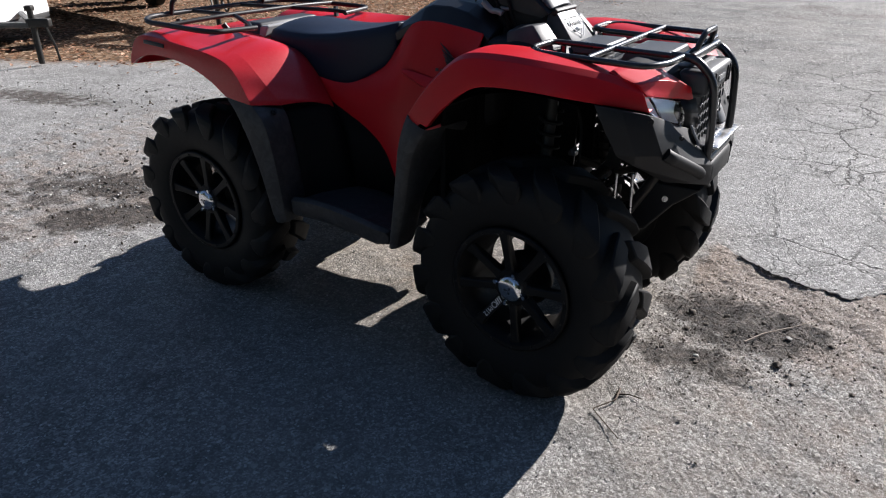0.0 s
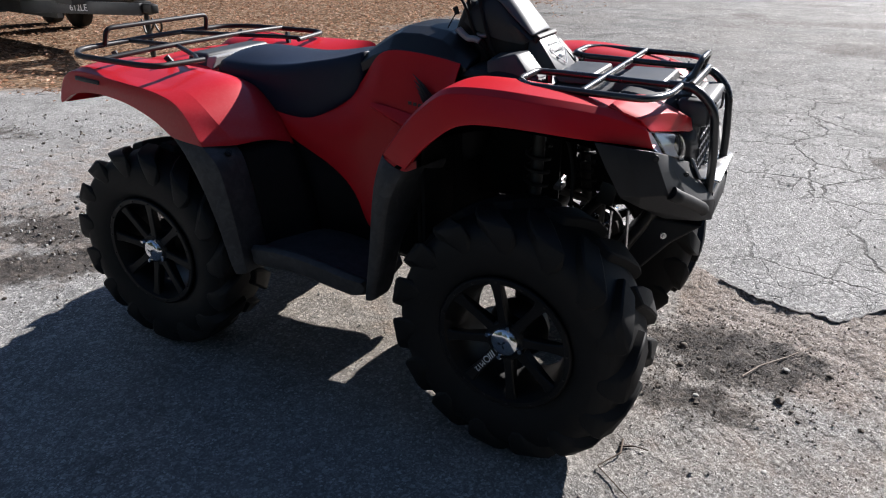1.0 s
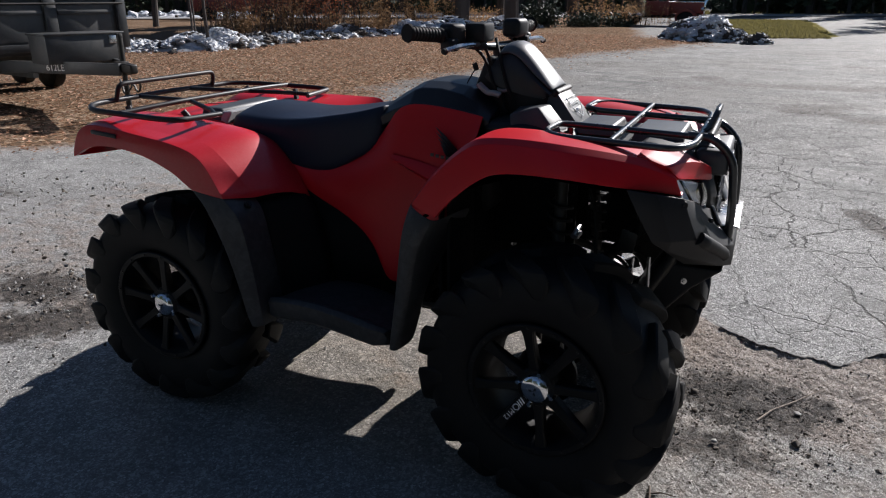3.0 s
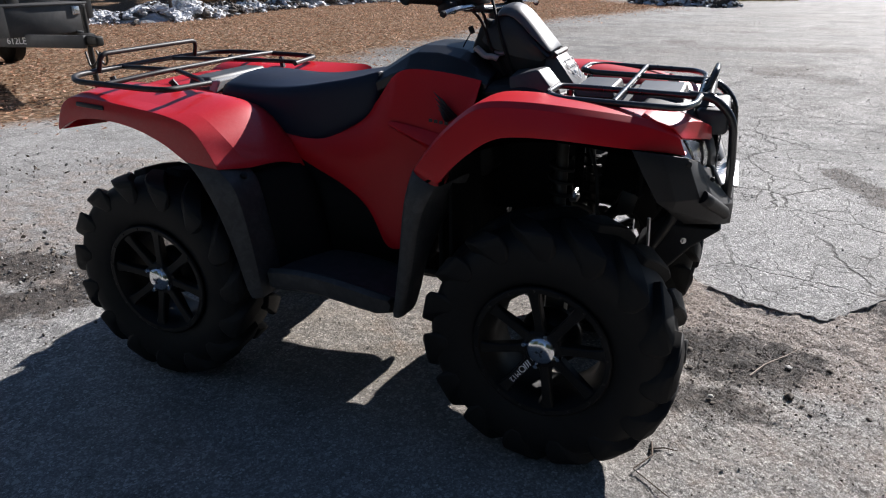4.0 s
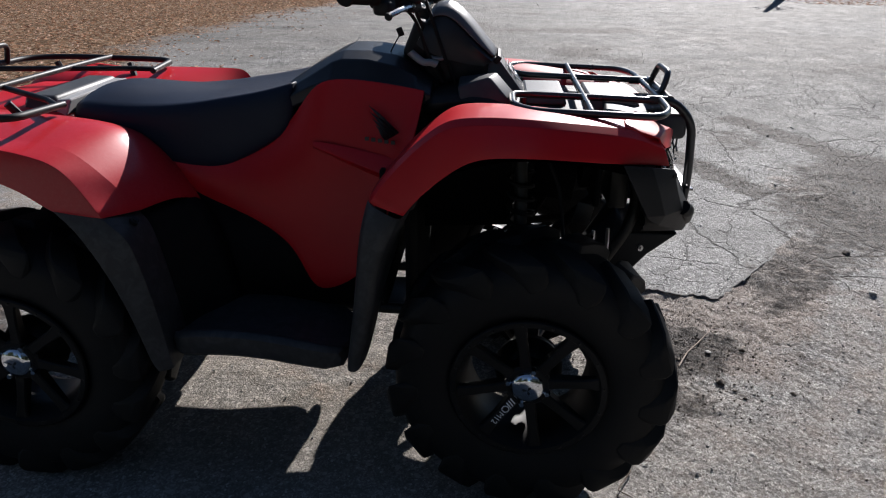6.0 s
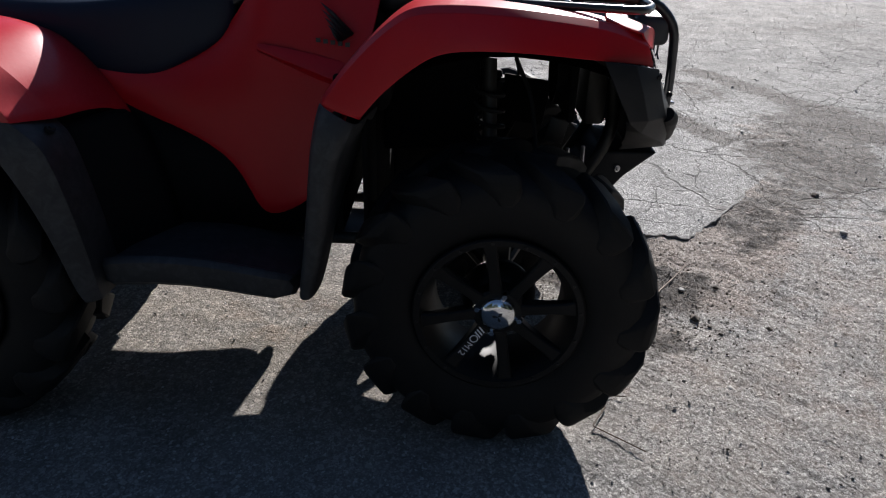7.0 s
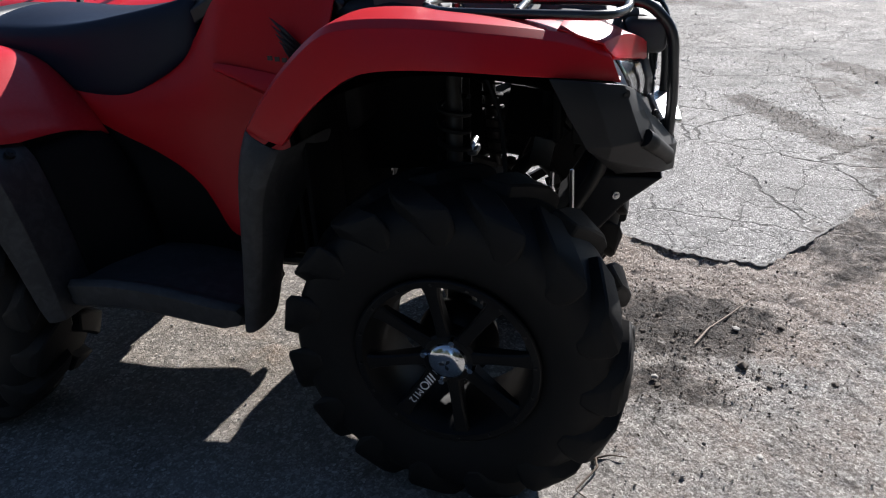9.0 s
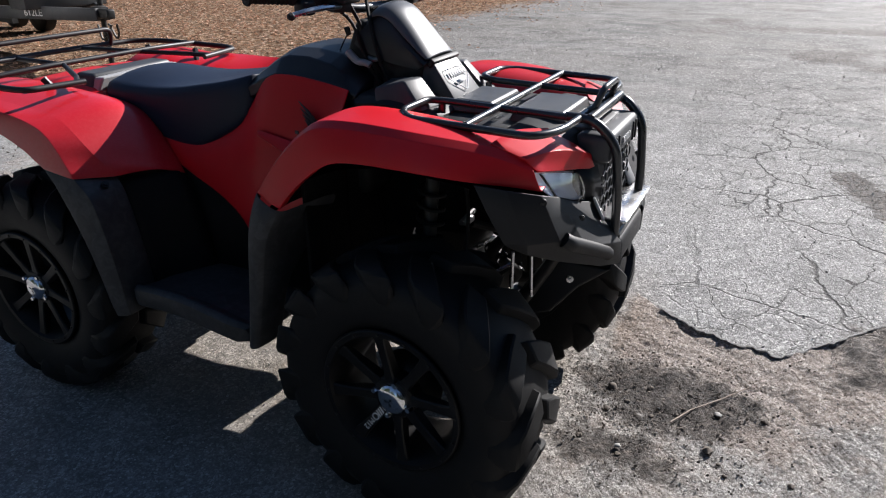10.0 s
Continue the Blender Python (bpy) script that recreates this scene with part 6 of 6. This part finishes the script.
# ---- dump trailer ----
def make_trailer():
    e = thing("dump_trailer", (-6.72, 3.92, 0), "black steel dump trailer with raw plank sideboards, parked on leaves", "trailer", turn=-11.0)
    # x towards the hitch, y to its left, z up; the front wall stands at x = 0
    W, D = .915, .71
    wall = part("front_wall", box(-.03, 0, D + .31, .05, 2 * W, .62, .006), TRAILER_BLACK, e, "black steel front wall")
    for z, tall in ((D + .60, .05), (D + .03, .09)):
        part("rail", box(.012, 0, z, .05, 2 * W, tall, .006), TRAILER_BLACK, wall)
    for y in (-W, W):
        part("upright", box(.01, y * .965, D + .31, .06, .12, .64, .006), TRAILER_BLACK, wall)
    for y in (-.42, .42):
        part("panel", box(.0, y, D + .30, .012, .66, .40, .004), TRAILER_PANEL, wall, "dusty grey recessed panel")
        part("rib", box(.010, y, D + .42, .03, .66, .05, .006), TRAILER_BLACK, wall)
    part("post", box(.012, 0, D + .31, .05, .14, .58, .006), TRAILER_BLACK, wall)
    for k in range(3):
        for y in (-.80, -.05, .72):
            part("carriage_bolt", moved(lathe([(0, -.008), (.010, -.006), (.014, 0)], 12), pose(.022, y + .02 * k, D + .78 + .285 * k, 0, 0, 90)), ALLOY, e, "bright bolt head")
    part("tarp_rod", rod((.06, -W + .02, D + .52), (.06, W - .02, D + .52), .013, 8), STEEL, wall)
    for s in (-1, 1):
        side = part("side_wall", box(-1.86, s * W, D + .31, 3.66, .05, .62, .006), TRAILER_BLACK, e, "black steel side wall")
        for k in range(6):
            part("stake", box(-.2 - .66 * k, s * (W + .03), D + .31, .07, .06, .64, .006), TRAILER_BLACK, side)
        for k in range(3):
            part("plank", box(-1.86, s * (W - .03), D + .76 + .285 * k, 3.68, .04, .270, .005), WOOD, e, "raw knotty plank")
        part("fender", tube([(-1.95, s * (W + .13), .45), (-2.1, s * (W + .13), .80), (-3.6, s * (W + .13), .80), (-3.75, s * (W + .13), .45)], .05, 8, .1), TRAILER_BLACK, e)
        for x in (-2.4, -3.3):
            t = part("wheel", moved(lathe([(.10, -.09), (.19, -.10), (.28, -.095), (.335, -.075), (.345, 0), (.335, .075), (.28, .095), (.19, .10), (.10, .09)], 28), pose(x, s * 1.04, .345)), RUBBER, e, "black trailer tyre")
            part("rim", moved(lathe([(0, -.05), (.10, -.05), (.19, -.08)], 20), pose(x, s * 1.04, .345)), ALLOY, t)
    for k in range(3):
        part("plank", box(.0, 0, D + .76 + .285 * k, .04, 2 * W - .02, .270, .005), WOOD, e, "raw knotty plank")
    part("floor", box(-1.86, 0, D - .02, 3.66, 2 * W, .06), TRAILER_BLACK, e)
    part("chassis", joined(box(-1.7, -.4, .50, 3.9, .06, .14), box(-1.7, .4, .50, 3.9, .06, .14), box(-2.4, 0, .345, .06, 2.0, .06), box(-3.3, 0, .345, .06, 2.0, .06)), TRAILER_BLACK, e)
    for s in (-1, 1):
        a, b = Vector((-.15, s * .62, .56)), Vector((1.42, s * .05, .56))
        q = math.degrees(math.atan2(b.y - a.y, b.x - a.x))
        beam = part("tongue_beam", moved(box(0, 0, 0, (b - a).length, .05, .13, .006), Matrix.Translation((a + b) / 2) @ pose(0, 0, 0, 0, 0, q)), TRAILER_BLACK, e, "black drawbar beam")
        if s < 0:
            letters("size_mark", "612LE", .10, .001, WHITE, e, Matrix.Translation(lerp(a, b, .50)) @ pose(0, 0, 0, 0, 0, q) @ Matrix.Translation((0, -.027, 0)) @ Matrix.Rotation(radians(90), 4, "X"), "white stencilled writing")
    chest = part("tool_box", box(.56, -.02, .755, .38, .90, .31, .012), TRAILER_BLACK, e, "black steel tool box")
    part("lid", box(.56, -.02, .915, .41, .93, .022, .006), TRAILER_BLACK, chest)
    part("latch", box(.754, .30, .84, .012, .09, .09, .006), ALLOY, chest, "bright paddle latch")
    part("coupler", joined(box(1.50, 0, .57, .22, .09, .10, .02, 3), box(1.36, 0, .61, .1, .14, .06, .01)), STEEL, e, "rusty coupler")
    part("jack", joined(rod((1.30, .06, .03), (1.30, .06, .88), .03, 12), box(1.30, .06, .90, .05, .05, .06, .01)), STEEL, e, "steel screw jack")
    part("jack_foot", box(1.30, .06, .012, .16, .16, .02, .004), STEEL, e)
    for k in range(2):
        part("safety_chain", tube([(1.4, -.06 + .12 * k, .46), (1.48, -.08 + .16 * k, .30), (1.58, -.06 + .12 * k, .36), (1.62, -.03 + .06 * k, .47)], .012, 6, .05), STEEL, e, "hanging steel chain")
    part("side_marker", box(-.10, -W - .06, D + .12, .1, .02, .05, .004), AMBER, e, "amber marker lamp")


make_trailer()


# ---- white box trailer beside it ----
def make_box_trailer():
    e = thing("box_trailer", (-6.5, 1.9, 0), "white enclosed box trailer with a jack, parked on leaves", "trailer", turn=33.5)
    # x out of the front face, y along it
    body = part("body", box(-1.52, 0, 1.17, 3.0, 1.80, 1.74, .03, 3), WHITE_PAINT, e, "smooth white sheet body")
    for y in (-.45, .45):
        part("seam", box(-.018, y, 1.17, .008, .02, 1.68, .002), WHITE_PAINT, body)
    part("sill", box(-1.5, 0, .29, 2.96, 1.74, .06, .01), TRAILER_BLACK, e, "black steel sill")
    for s in (-1, 1):
        part("tongue_beam", rod((-.1, s * .5 - .1, .36), (.62, -.72 + s * .04, .38), .03, 8), TRAILER_BLACK, e, "black drawbar beam")
    part("coupler", box(.70, -.74, .40, .22, .08, .08, .015, 3), STEEL, e, "dark steel coupler")
    part("jack", joined(rod((.64, -.74, .02), (.64, -.74, .52), .028, 12), box(.64, -.74, .53, .07, .07, .05, .01)), STEEL, e, "rusty screw jack")
    part("safety_chain", tube([(.72, -.68, .37), (.75, -.63, .16), (.76, -.62, .02)], .012, 6, .04), STEEL, e, "hanging steel chain")
    for s in (-1, 1):
        t = part("wheel", moved(lathe([(0, -.08), (.15, -.08), (.27, -.09), (.32, -.07), (.32, .07), (.27, .09), (0, .08)], 24), pose(-1.7, s * .97, .32)), RUBBER, e, "black trailer tyre")
        part("rim", moved(lathe([(0, -.092), (.08, -.09), (.15, -.082)], 16), pose(-1.7, s * .97, .32, 0, 0, 0 if s < 0 else 180)), WHITE_PAINT, t)


WHITE_PAINT = surface("white_sheet_paint", (0.72, 0.73, 0.74), (0.80, 0.81, 0.82), (0.35, 0.5), big=2, fine=40, relief=0.04, dust=0.15, dust_colour=(0.5, 0.47, 0.42))
make_box_trailer()


# ---- old red lorry and a pickup, far off ----
def make_lorry():
    e = thing("lorry", (-4.2, 36.5, 0), "old faded red conventional lorry parked by the road", "lorry")
    e.matrix_basis = pose(-3.75, 34.0, 0, 0, 0, -14) @ Matrix.Diagonal((.78, .62, .61, 1))
    cab = part("cab", joined(box(-.30, 0, 1.28, 1.40, 1.9, 1.0, .05, 3), box(-.34, 0, 2.42, 1.30, 1.8, .14, .05, 3), box(-.96, 0, 2.05, .09, 1.8, .7, .02)), TRUCK_RED, e, "faded red cab")
    for s in (-1, 1):
        for x, tilt in ((.30, -8), (-.30, 0)):
            part("pillar", moved(box(0, 0, 0, .08, .07, .70, .015), pose(x, s * .87, 2.06, 0, tilt, 0)), TRUCK_RED, cab)
        part("side_window", box(0, s * .87, 2.07, .52, .02, .56, .004), PANE, cab, "clear side window")
        part("side_window", box(-.62, s * .87, 2.07, .56, .02, .56, .004), PANE, cab, "clear side window")
        part("exhaust_stack", tube([(-1.12, s * .90, .7), (-1.12, s * .90, 2.45), (-1.17, s * .90, 2.62)], .085, 12, .05), CHROME, e, "chrome exhaust stack")
        part("air_tank", rod((-1.6, s * .70, .72), (-1.15, s * .70, .72), .17, 14), CHROME, e, "polished tank")
        part("front_wing", moved(lathe([(.5, -.2), (.62, -.2), (.62, .2), (.5, .2)], 20), pose(1.5, s * .9, .62)), TRUCK_RED, e)
        part("bonnet_trim", box(1.38, s * .56, 1.735, 2.05, .05, .06, .01), CHROME, e, "bright bonnet strip")
        part("door_mirror", joined(rod((.30, s * .92, 2.0), (.42, s * 1.12, 2.02), .015, 6), box(.42, s * 1.13, 2.02, .05, .10, .30, .015)), CHROME, cab, "bright door mirror")
        for x in (1.5, -2.4, -3.6):
            part("wheel", moved(lathe([(0, -.12), (.25, -.12), (.45, -.14), (.52, -.1), (.52, .1), (.45, .14), (0, .12)], 24), pose(x, s * .9, .52)), RUBBER, e)
        part("headlamp", moved(lathe([(0, -.12), (.13, -.1), (.14, .05), (0, .08)], 16), pose(2.45, s * .75, 1.25, 0, 0, -90)), CHROME, e)
    part("windscreen", moved(box(0, 0, 0, .02, 1.6, .58, .004), pose(.33, 0, 2.06, 0, -8, 0)), PANE, cab, "bright windscreen")
    for k in range(5):
        part("roof_lamp", box(.15, -.7 + .35 * k, 2.53, .12, .12, .10, .02), AMBER, cab, "amber roof lamp")
    part("bonnet", box(1.38, 0, 1.33, 2.0, 1.15, .78, .08, 3), TRUCK_RED, e, "long faded bonnet")
    part("radiator_shell", box(2.44, 0, 1.36, .13, 1.2, 1.02, .04), CHROME, e, "chrome radiator shell")
    part("chassis", box(-1.4, 0, .72, 7.4, .9, .25, .02), STEEL, e)
    part("bumper", box(2.62, 0, .55, .12, 2.3, .3, .04), CHROME, e)


def make_pickup():
    e = thing("pickup", (-28.6, 33, 0), "dark red pickup parked beyond the bushes", "pickup", turn=35)
    part("body", joined(box(0, 0, .85, 5.2, 1.9, .7, .12, 3)), TRUCK_RED, e)
    part("cab", box(-.2, 0, 1.45, 2.0, 1.7, .65, .15, 3, taper=.8), TRUCK_RED, e)
    for s in (-1, 1):
        part("side_window", box(-.2, s * .80, 1.5, 1.4, .04, .4, .02), PANE, e)
        for x in (-1.6, 1.65):
            part("wheel", moved(lathe([(0, -.1), (.22, -.1), (.34, -.12), (.38, -.09), (.38, .09), (0, .1)], 22), pose(x, s * .88, .38)), RUBBER, e)


make_lorry()
make_pickup()


# ---- small loose things near the vehicle ----
def mixed_stone(name, a, b0, c, d):
    """Chips from tar-black to pale, each with a tone of its own."""
    m, nt, b = nodes_of(name)
    geo = nt.nodes.new("ShaderNodeNewGeometry")
    tone = ramp(nt, geo.outputs["Random Per Island"], [(0.0, a), (0.45, b0), (0.8, c), (1.0, d)])
    nt.links.new(mix(nt, 0.35, tone, ramp(nt, noise_node(nt, 180, 3), [(0.35, 0.1), (0.65, 0.45)])), b.inputs["Base Color"])
    b.inputs["Roughness"].default_value = 0.75
    return m


STONE = mixed_stone("grit", (0.04, 0.039, 0.038), (0.16, 0.155, 0.15), (0.40, 0.385, 0.36), (0.70, 0.68, 0.65))
PALE_STONE = mixed_stone("pale_grit", (0.10, 0.098, 0.095), (0.26, 0.255, 0.245), (0.48, 0.465, 0.44), (0.80, 0.78, 0.75))
EARTH_GRIT = mixed_stone("earth_grit", (0.05, 0.038, 0.03), (0.15, 0.12, 0.098), (0.30, 0.25, 0.21), (0.58, 0.53, 0.48))
CLOD = surface("dark_clods", (0.045, 0.036, 0.029), (0.15, 0.124, 0.10), (0.85, 0.95), big=14, fine=90, relief=0.5)
TWIG = surface("twig_bark", (0.24, 0.18, 0.14), (0.42, 0.34, 0.28), (0.7, 0.85), big=10, fine=120, relief=0.3)


def grit(name, count, place, size, material, seed, label):
    rng = random.Random(seed)
    base = bmesh.new()
    bmesh.ops.create_icosphere(base, subdivisions=1, radius=1.0)
    shape = [v.co.copy() for v in base.verts]
    tris = [[v.index for v in f.verts] for f in base.faces]
    base.free()
    verts, faces = [], []
    done = 0
    while done < count:
        spot = place(rng)
        if spot is None:
            continue
        done += 1
        x, y = spot
        s = size * (.35 + rng.random() ** 6 * 3.0)
        rot = Euler((rng.uniform(0, 6), rng.uniform(0, 6), rng.uniform(0, 6))).to_matrix()
        k = Vector((rng.uniform(.6, 1.5), rng.uniform(.6, 1.2), rng.uniform(.28, .6))) * s
        n = len(verts)
        for p in shape:
            q = rot @ Vector((p.x * k.x, p.y * k.y, p.z * k.z)) * rng.uniform(.8, 1.15)
            verts.append((x + q.x, y + q.y, .001 + q.z * .8 + s * .25))
        faces += [[n + i for i in t] for t in tris]
    ob = sheet(name, verts, faces, material)
    tagged(ob, label, name.replace("_", " "), kind="stuff")


def on_dirt(rng):
    x, y = rng.uniform(.85, 2.4), rng.uniform(-.9, .95)
    return (x, y) if rng.random() < dirt_at(x, y) and y < slab_edge(x) else None


def on_yard(rng):
    y = -1.5 + 9.0 * rng.random() ** 1.7
    x = rng.uniform(-2.8, 2.7 + .6 * max(0, y))
    return (x, y) if x > leaf_line(y) else None


def on_damp(rng):
    return (rng.gauss(1.14, .2), rng.gauss(.32, .16)) if rng.random() < .85 else (rng.gauss(1.1, .18), rng.gauss(0, .09))


def on_near(rng):
    x, y = rng.uniform(.86, 2.3), rng.uniform(-1.0, .95)
    return (x, y) if y < slab_edge(x) - .01 and rng.random() < .25 + dirt_at(x, y) else None


def on_left(rng):
    return rng.gauss(-1.55, .28), rng.gauss(.35, .4)


def on_broken(rng):
    """Worn-out patches beside and behind the rear wheel."""
    cx, cy, sx, sy = rng.choice(((-1.95, .0, .34, .2), (-1.95, .0, .34, .2), (-1.9, -.8, .3, .25), (-4.2, .9, .9, .3), (-3.2, 1.3, .6, .25), (-2.6, .1, .6, .5)))
    x, y = rng.gauss(cx, sx), rng.gauss(cy, sy)
    return (x, y) if x < -1.2 else None


grit("loose_gravel", 30000, on_yard, .0017, STONE, 61, "scattered dark and pale gravel grains on the asphalt")
grit("earth_crumbs", 1700, on_dirt, .0015, CLOD, 62, "dark crumbs of earth beside the broken asphalt")
grit("damp_crumbs", 7000, on_damp, .0015, CLOD, 64, "dark crumbs of damp earth by the wheel")
grit("earth_grit", 13000, on_near, .0011, EARTH_GRIT, 66, "coarse brown grit pressed into the bare ground")
grit("broken_stones", 2600, on_broken, .0034, STONE, 67, "coarse grey and pale stones in the broken asphalt")
grit("dark_clods", 1400, on_broken, .0042, CLOD, 68, "dark clods of earth in the broken asphalt")
grit("dirt_crumbs", 900, on_left, .0040, CLOD, 63, "dark crumbs of earth on the asphalt")


def far_place(rng):
    """Stones of a size that tells at a distance."""
    y = rng.uniform(2.0, 17)
    x = rng.uniform(-3.4, 3.5 + .55 * y)
    return (x, y) if x > leaf_line(y) and rng.random() < .35 + .65 * smooth_step(-.15, .25, noise.noise((x * .5, y * .9, 31))) else None


grit("yard_stones", 16000, far_place, .0030, PALE_STONE, 69, "scattered stones on the worn asphalt")


def grass_patch():
    """Short winter grass beside the far drive."""
    rng = random.Random(73)
    verts, faces = [], []
    while len(faces) < 16000:
        y = 23.5 + 20 * rng.random() ** 1.5
        x = rng.uniform(-2.2, 4.0)
        if x > 2.7 - .02 * (y - 25) + .5 * noise.noise((y * .5, 0, 4)) or x < -.6 - .06 * (y - 24) or y < 24.2 + .6 * abs(x - .8) * rng.random():
            continue
        a = rng.uniform(0, 6.28)
        w, h = rng.uniform(.02, .05), rng.uniform(.03, .11)
        d = Vector((math.cos(a) * w, math.sin(a) * w, 0))
        p = Vector((x, y, .01 + .05 * noise.noise((x * .2, y * .2, 3))))
        n = len(verts)
        verts += [p - d, p + d, p + Vector((rng.uniform(-.05, .05), rng.uniform(-.05, .05), h))]
        faces.append((n, n + 1, n + 2))
    tagged(sheet("winter_grass", verts, faces, TURF), "short yellow-green winter grass beside the drive", "grass", kind="stuff")


TURF = surface("winter_grass", (0.09, 0.085, 0.028), (0.26, 0.22, 0.09), (0.6, 0.8), big=1.2, fine=9, relief=0)
backlit(TURF, 0.4)
grass_patch()


def on_hollow(rng):
    (x0, y0), (x1, y1), wide, power = rng.choice(WET_LINES[:5])
    u = rng.uniform(-.1, 1.1)
    return x0 + u * (x1 - x0) + rng.gauss(0, wide * .8), y0 + u * (y1 - y0) + rng.gauss(0, wide * .8)


grit("hollow_crumbs", 9000, on_hollow, .0014, CLOD, 91, "dark crumbs of soil in the worn hollows")
grit("hollow_stones", 3500, on_hollow, .0016, PALE_STONE, 92, "pale stones in the worn hollows")


def fallen_leaves():
    rng = random.Random(71)
    spots = []
    while len(spots) < 38000:
        y = rng.uniform(-1, 24)
        x = rng.uniform(-16, 0)
        if x < leaf_line(y) + rng.gauss(0, .7):
            spots.append((x, y, .012 + rng.random() * .02))
    while len(spots) < 47000:
        x, y = 7.2 + abs(rng.gauss(0, 3.2)), rng.uniform(16, 34)
        if x > 8.3 + .03 * (y - 22) + rng.gauss(0, .3):
            spots.append((x, y, .012 + rng.random() * .03))
    v, f = leaf_cards(spots, .05, rng, True)
    ob = sheet("fallen_leaves", v, f, FALLEN)
    tagged(ob, "curled brown fallen leaves lying on the soil", "leaves", kind="stuff")


fallen_leaves()


DARK_TWIG = surface("dark_twig_bark", (0.05, 0.034, 0.024), (0.12, 0.085, 0.06), (0.7, 0.85), big=10, fine=120, relief=0.3)


def twig(pts, r, label, bark=None):
    p0 = Vector((*pts[0], 0))
    e = thing("twig", (p0.x, p0.y, 0), label, "twig", "twigs on the ground")
    part("stem", tube([Vector((x, y, r + .002 + .004 * (k % 2))) - p0 for k, (x, y) in enumerate(pts)], r, 6, .006, taper=.5), bark or TWIG, e)
    return e


twig(((1.189, .188), (1.235, .271), (1.31, .372), (1.382, .470)), .0027, "thin dry reddish twig on bare earth")
twig(((.926, -.285), (.935, -.35), (.891, -.421), (1.0, -.511)), .003, "thin dark forked twig on asphalt", DARK_TWIG)
twig(((.923, -.321), (.96, -.305), (1.0, -.301)), .0028, "thin dark dry twig on asphalt", DARK_TWIG)


def clod(x, y, size, seed):
    rng = random.Random(seed)
    bm = bmesh.new()
    bmesh.ops.create_icosphere(bm, subdivisions=2, radius=1.0)
    for v in bm.verts:
        k = 1 + .45 * noise.noise(v.co * 1.6 + Vector((seed, 0, 0))) + rng.uniform(-.08, .08)
        v.co = Vector((v.co.x * 1.2, v.co.y, v.co.z * .75)) * size * k
    ob = link("earth_clod", bm, CLOD)
    ob.matrix_basis = pose(x, y, size * .45 - .006, 0, 0, rng.uniform(0, 360))
    tagged(ob, "dark lump of earth on the broken ground", "clod", "clods of earth")


rng = random.Random(77)
for k, (x, y, z) in enumerate(((1.305, .111, .018), (.988, .30, .016), (1.05, .24, .011), (1.10, .34, .012), (1.20, .24, .009), (1.0, .18, .012), (1.13, .20, .010), (.96, .02, .012), (1.08, -.01, .010), (1.22, .36, .009), (1.441, .322, .013), (1.481, .297, .010), (1.522, .065, .011), (1.147, .293, .012), (1.34, .07, .008), (1.36, .03, .008), (2.19, 1.22, .022))):
    clod(x, y, z * .78, 80 + k)


def broken_edge():
    """The raw vertical face where the tarmac has broken away."""
    rows = []
    for k in range(130):
        x = 1.03 + k * .0065
        j = noise.noise((x * 40, 0, 7)) * .012 + noise.noise((x * 95, 0, 7)) * .008
        y = slab_edge(x) - .004 + j
        deep = .006 * smooth_step(1.03, 1.10, x) * (1 - smooth_step(1.15, 1.45, x)) + .003
        rows.append([(x, y + .012, .0015), (x, y + .004, .0028), (x, y - .002, .001), (x, y + .003, -deep * .5), (x, y, -deep - .012)])
    ob = link("broken_tarmac_edge", loft(rows), EDGE)
    tagged(ob, "dark raw broken edge of the asphalt", "tarmac edge", kind="structure")


EDGE = surface("raw_tarmac", (0.09, 0.088, 0.085), (0.26, 0.255, 0.245), (0.8, 0.95), big=20, fine=140, relief=0.8, depth=0.006)
broken_edge()


def pebble(x, y, size, seed):
    bm = bmesh.new()
    bmesh.ops.create_icosphere(bm, subdivisions=2, radius=1.0)
    for v in bm.verts:
        k = 1 + .3 * noise.noise(v.co * 1.3 + Vector((seed, 2, 0)))
        v.co = Vector((v.co.x * 1.2, v.co.y * .9, v.co.z * .6)) * size * k
    ob = link("pale_stone", bm, PEBBLE)
    ob.matrix_basis = pose(x, y, size * .4, 0, 0, seed * 50)
    tagged(ob, "pale rounded stone on the bare earth", "stone", "pale stones")


PEBBLE = surface("pale_stone", (0.30, 0.285, 0.26), (0.48, 0.46, 0.43), (0.7, 0.9), big=20, fine=120, relief=0.3)
for k, (x, y, z) in enumerate(((1.312, .288, .010), (1.073, .019, .008), (1.29, -.247, .008), (2.115, .806, .014))):
    pebble(x, y, z, k + 3)
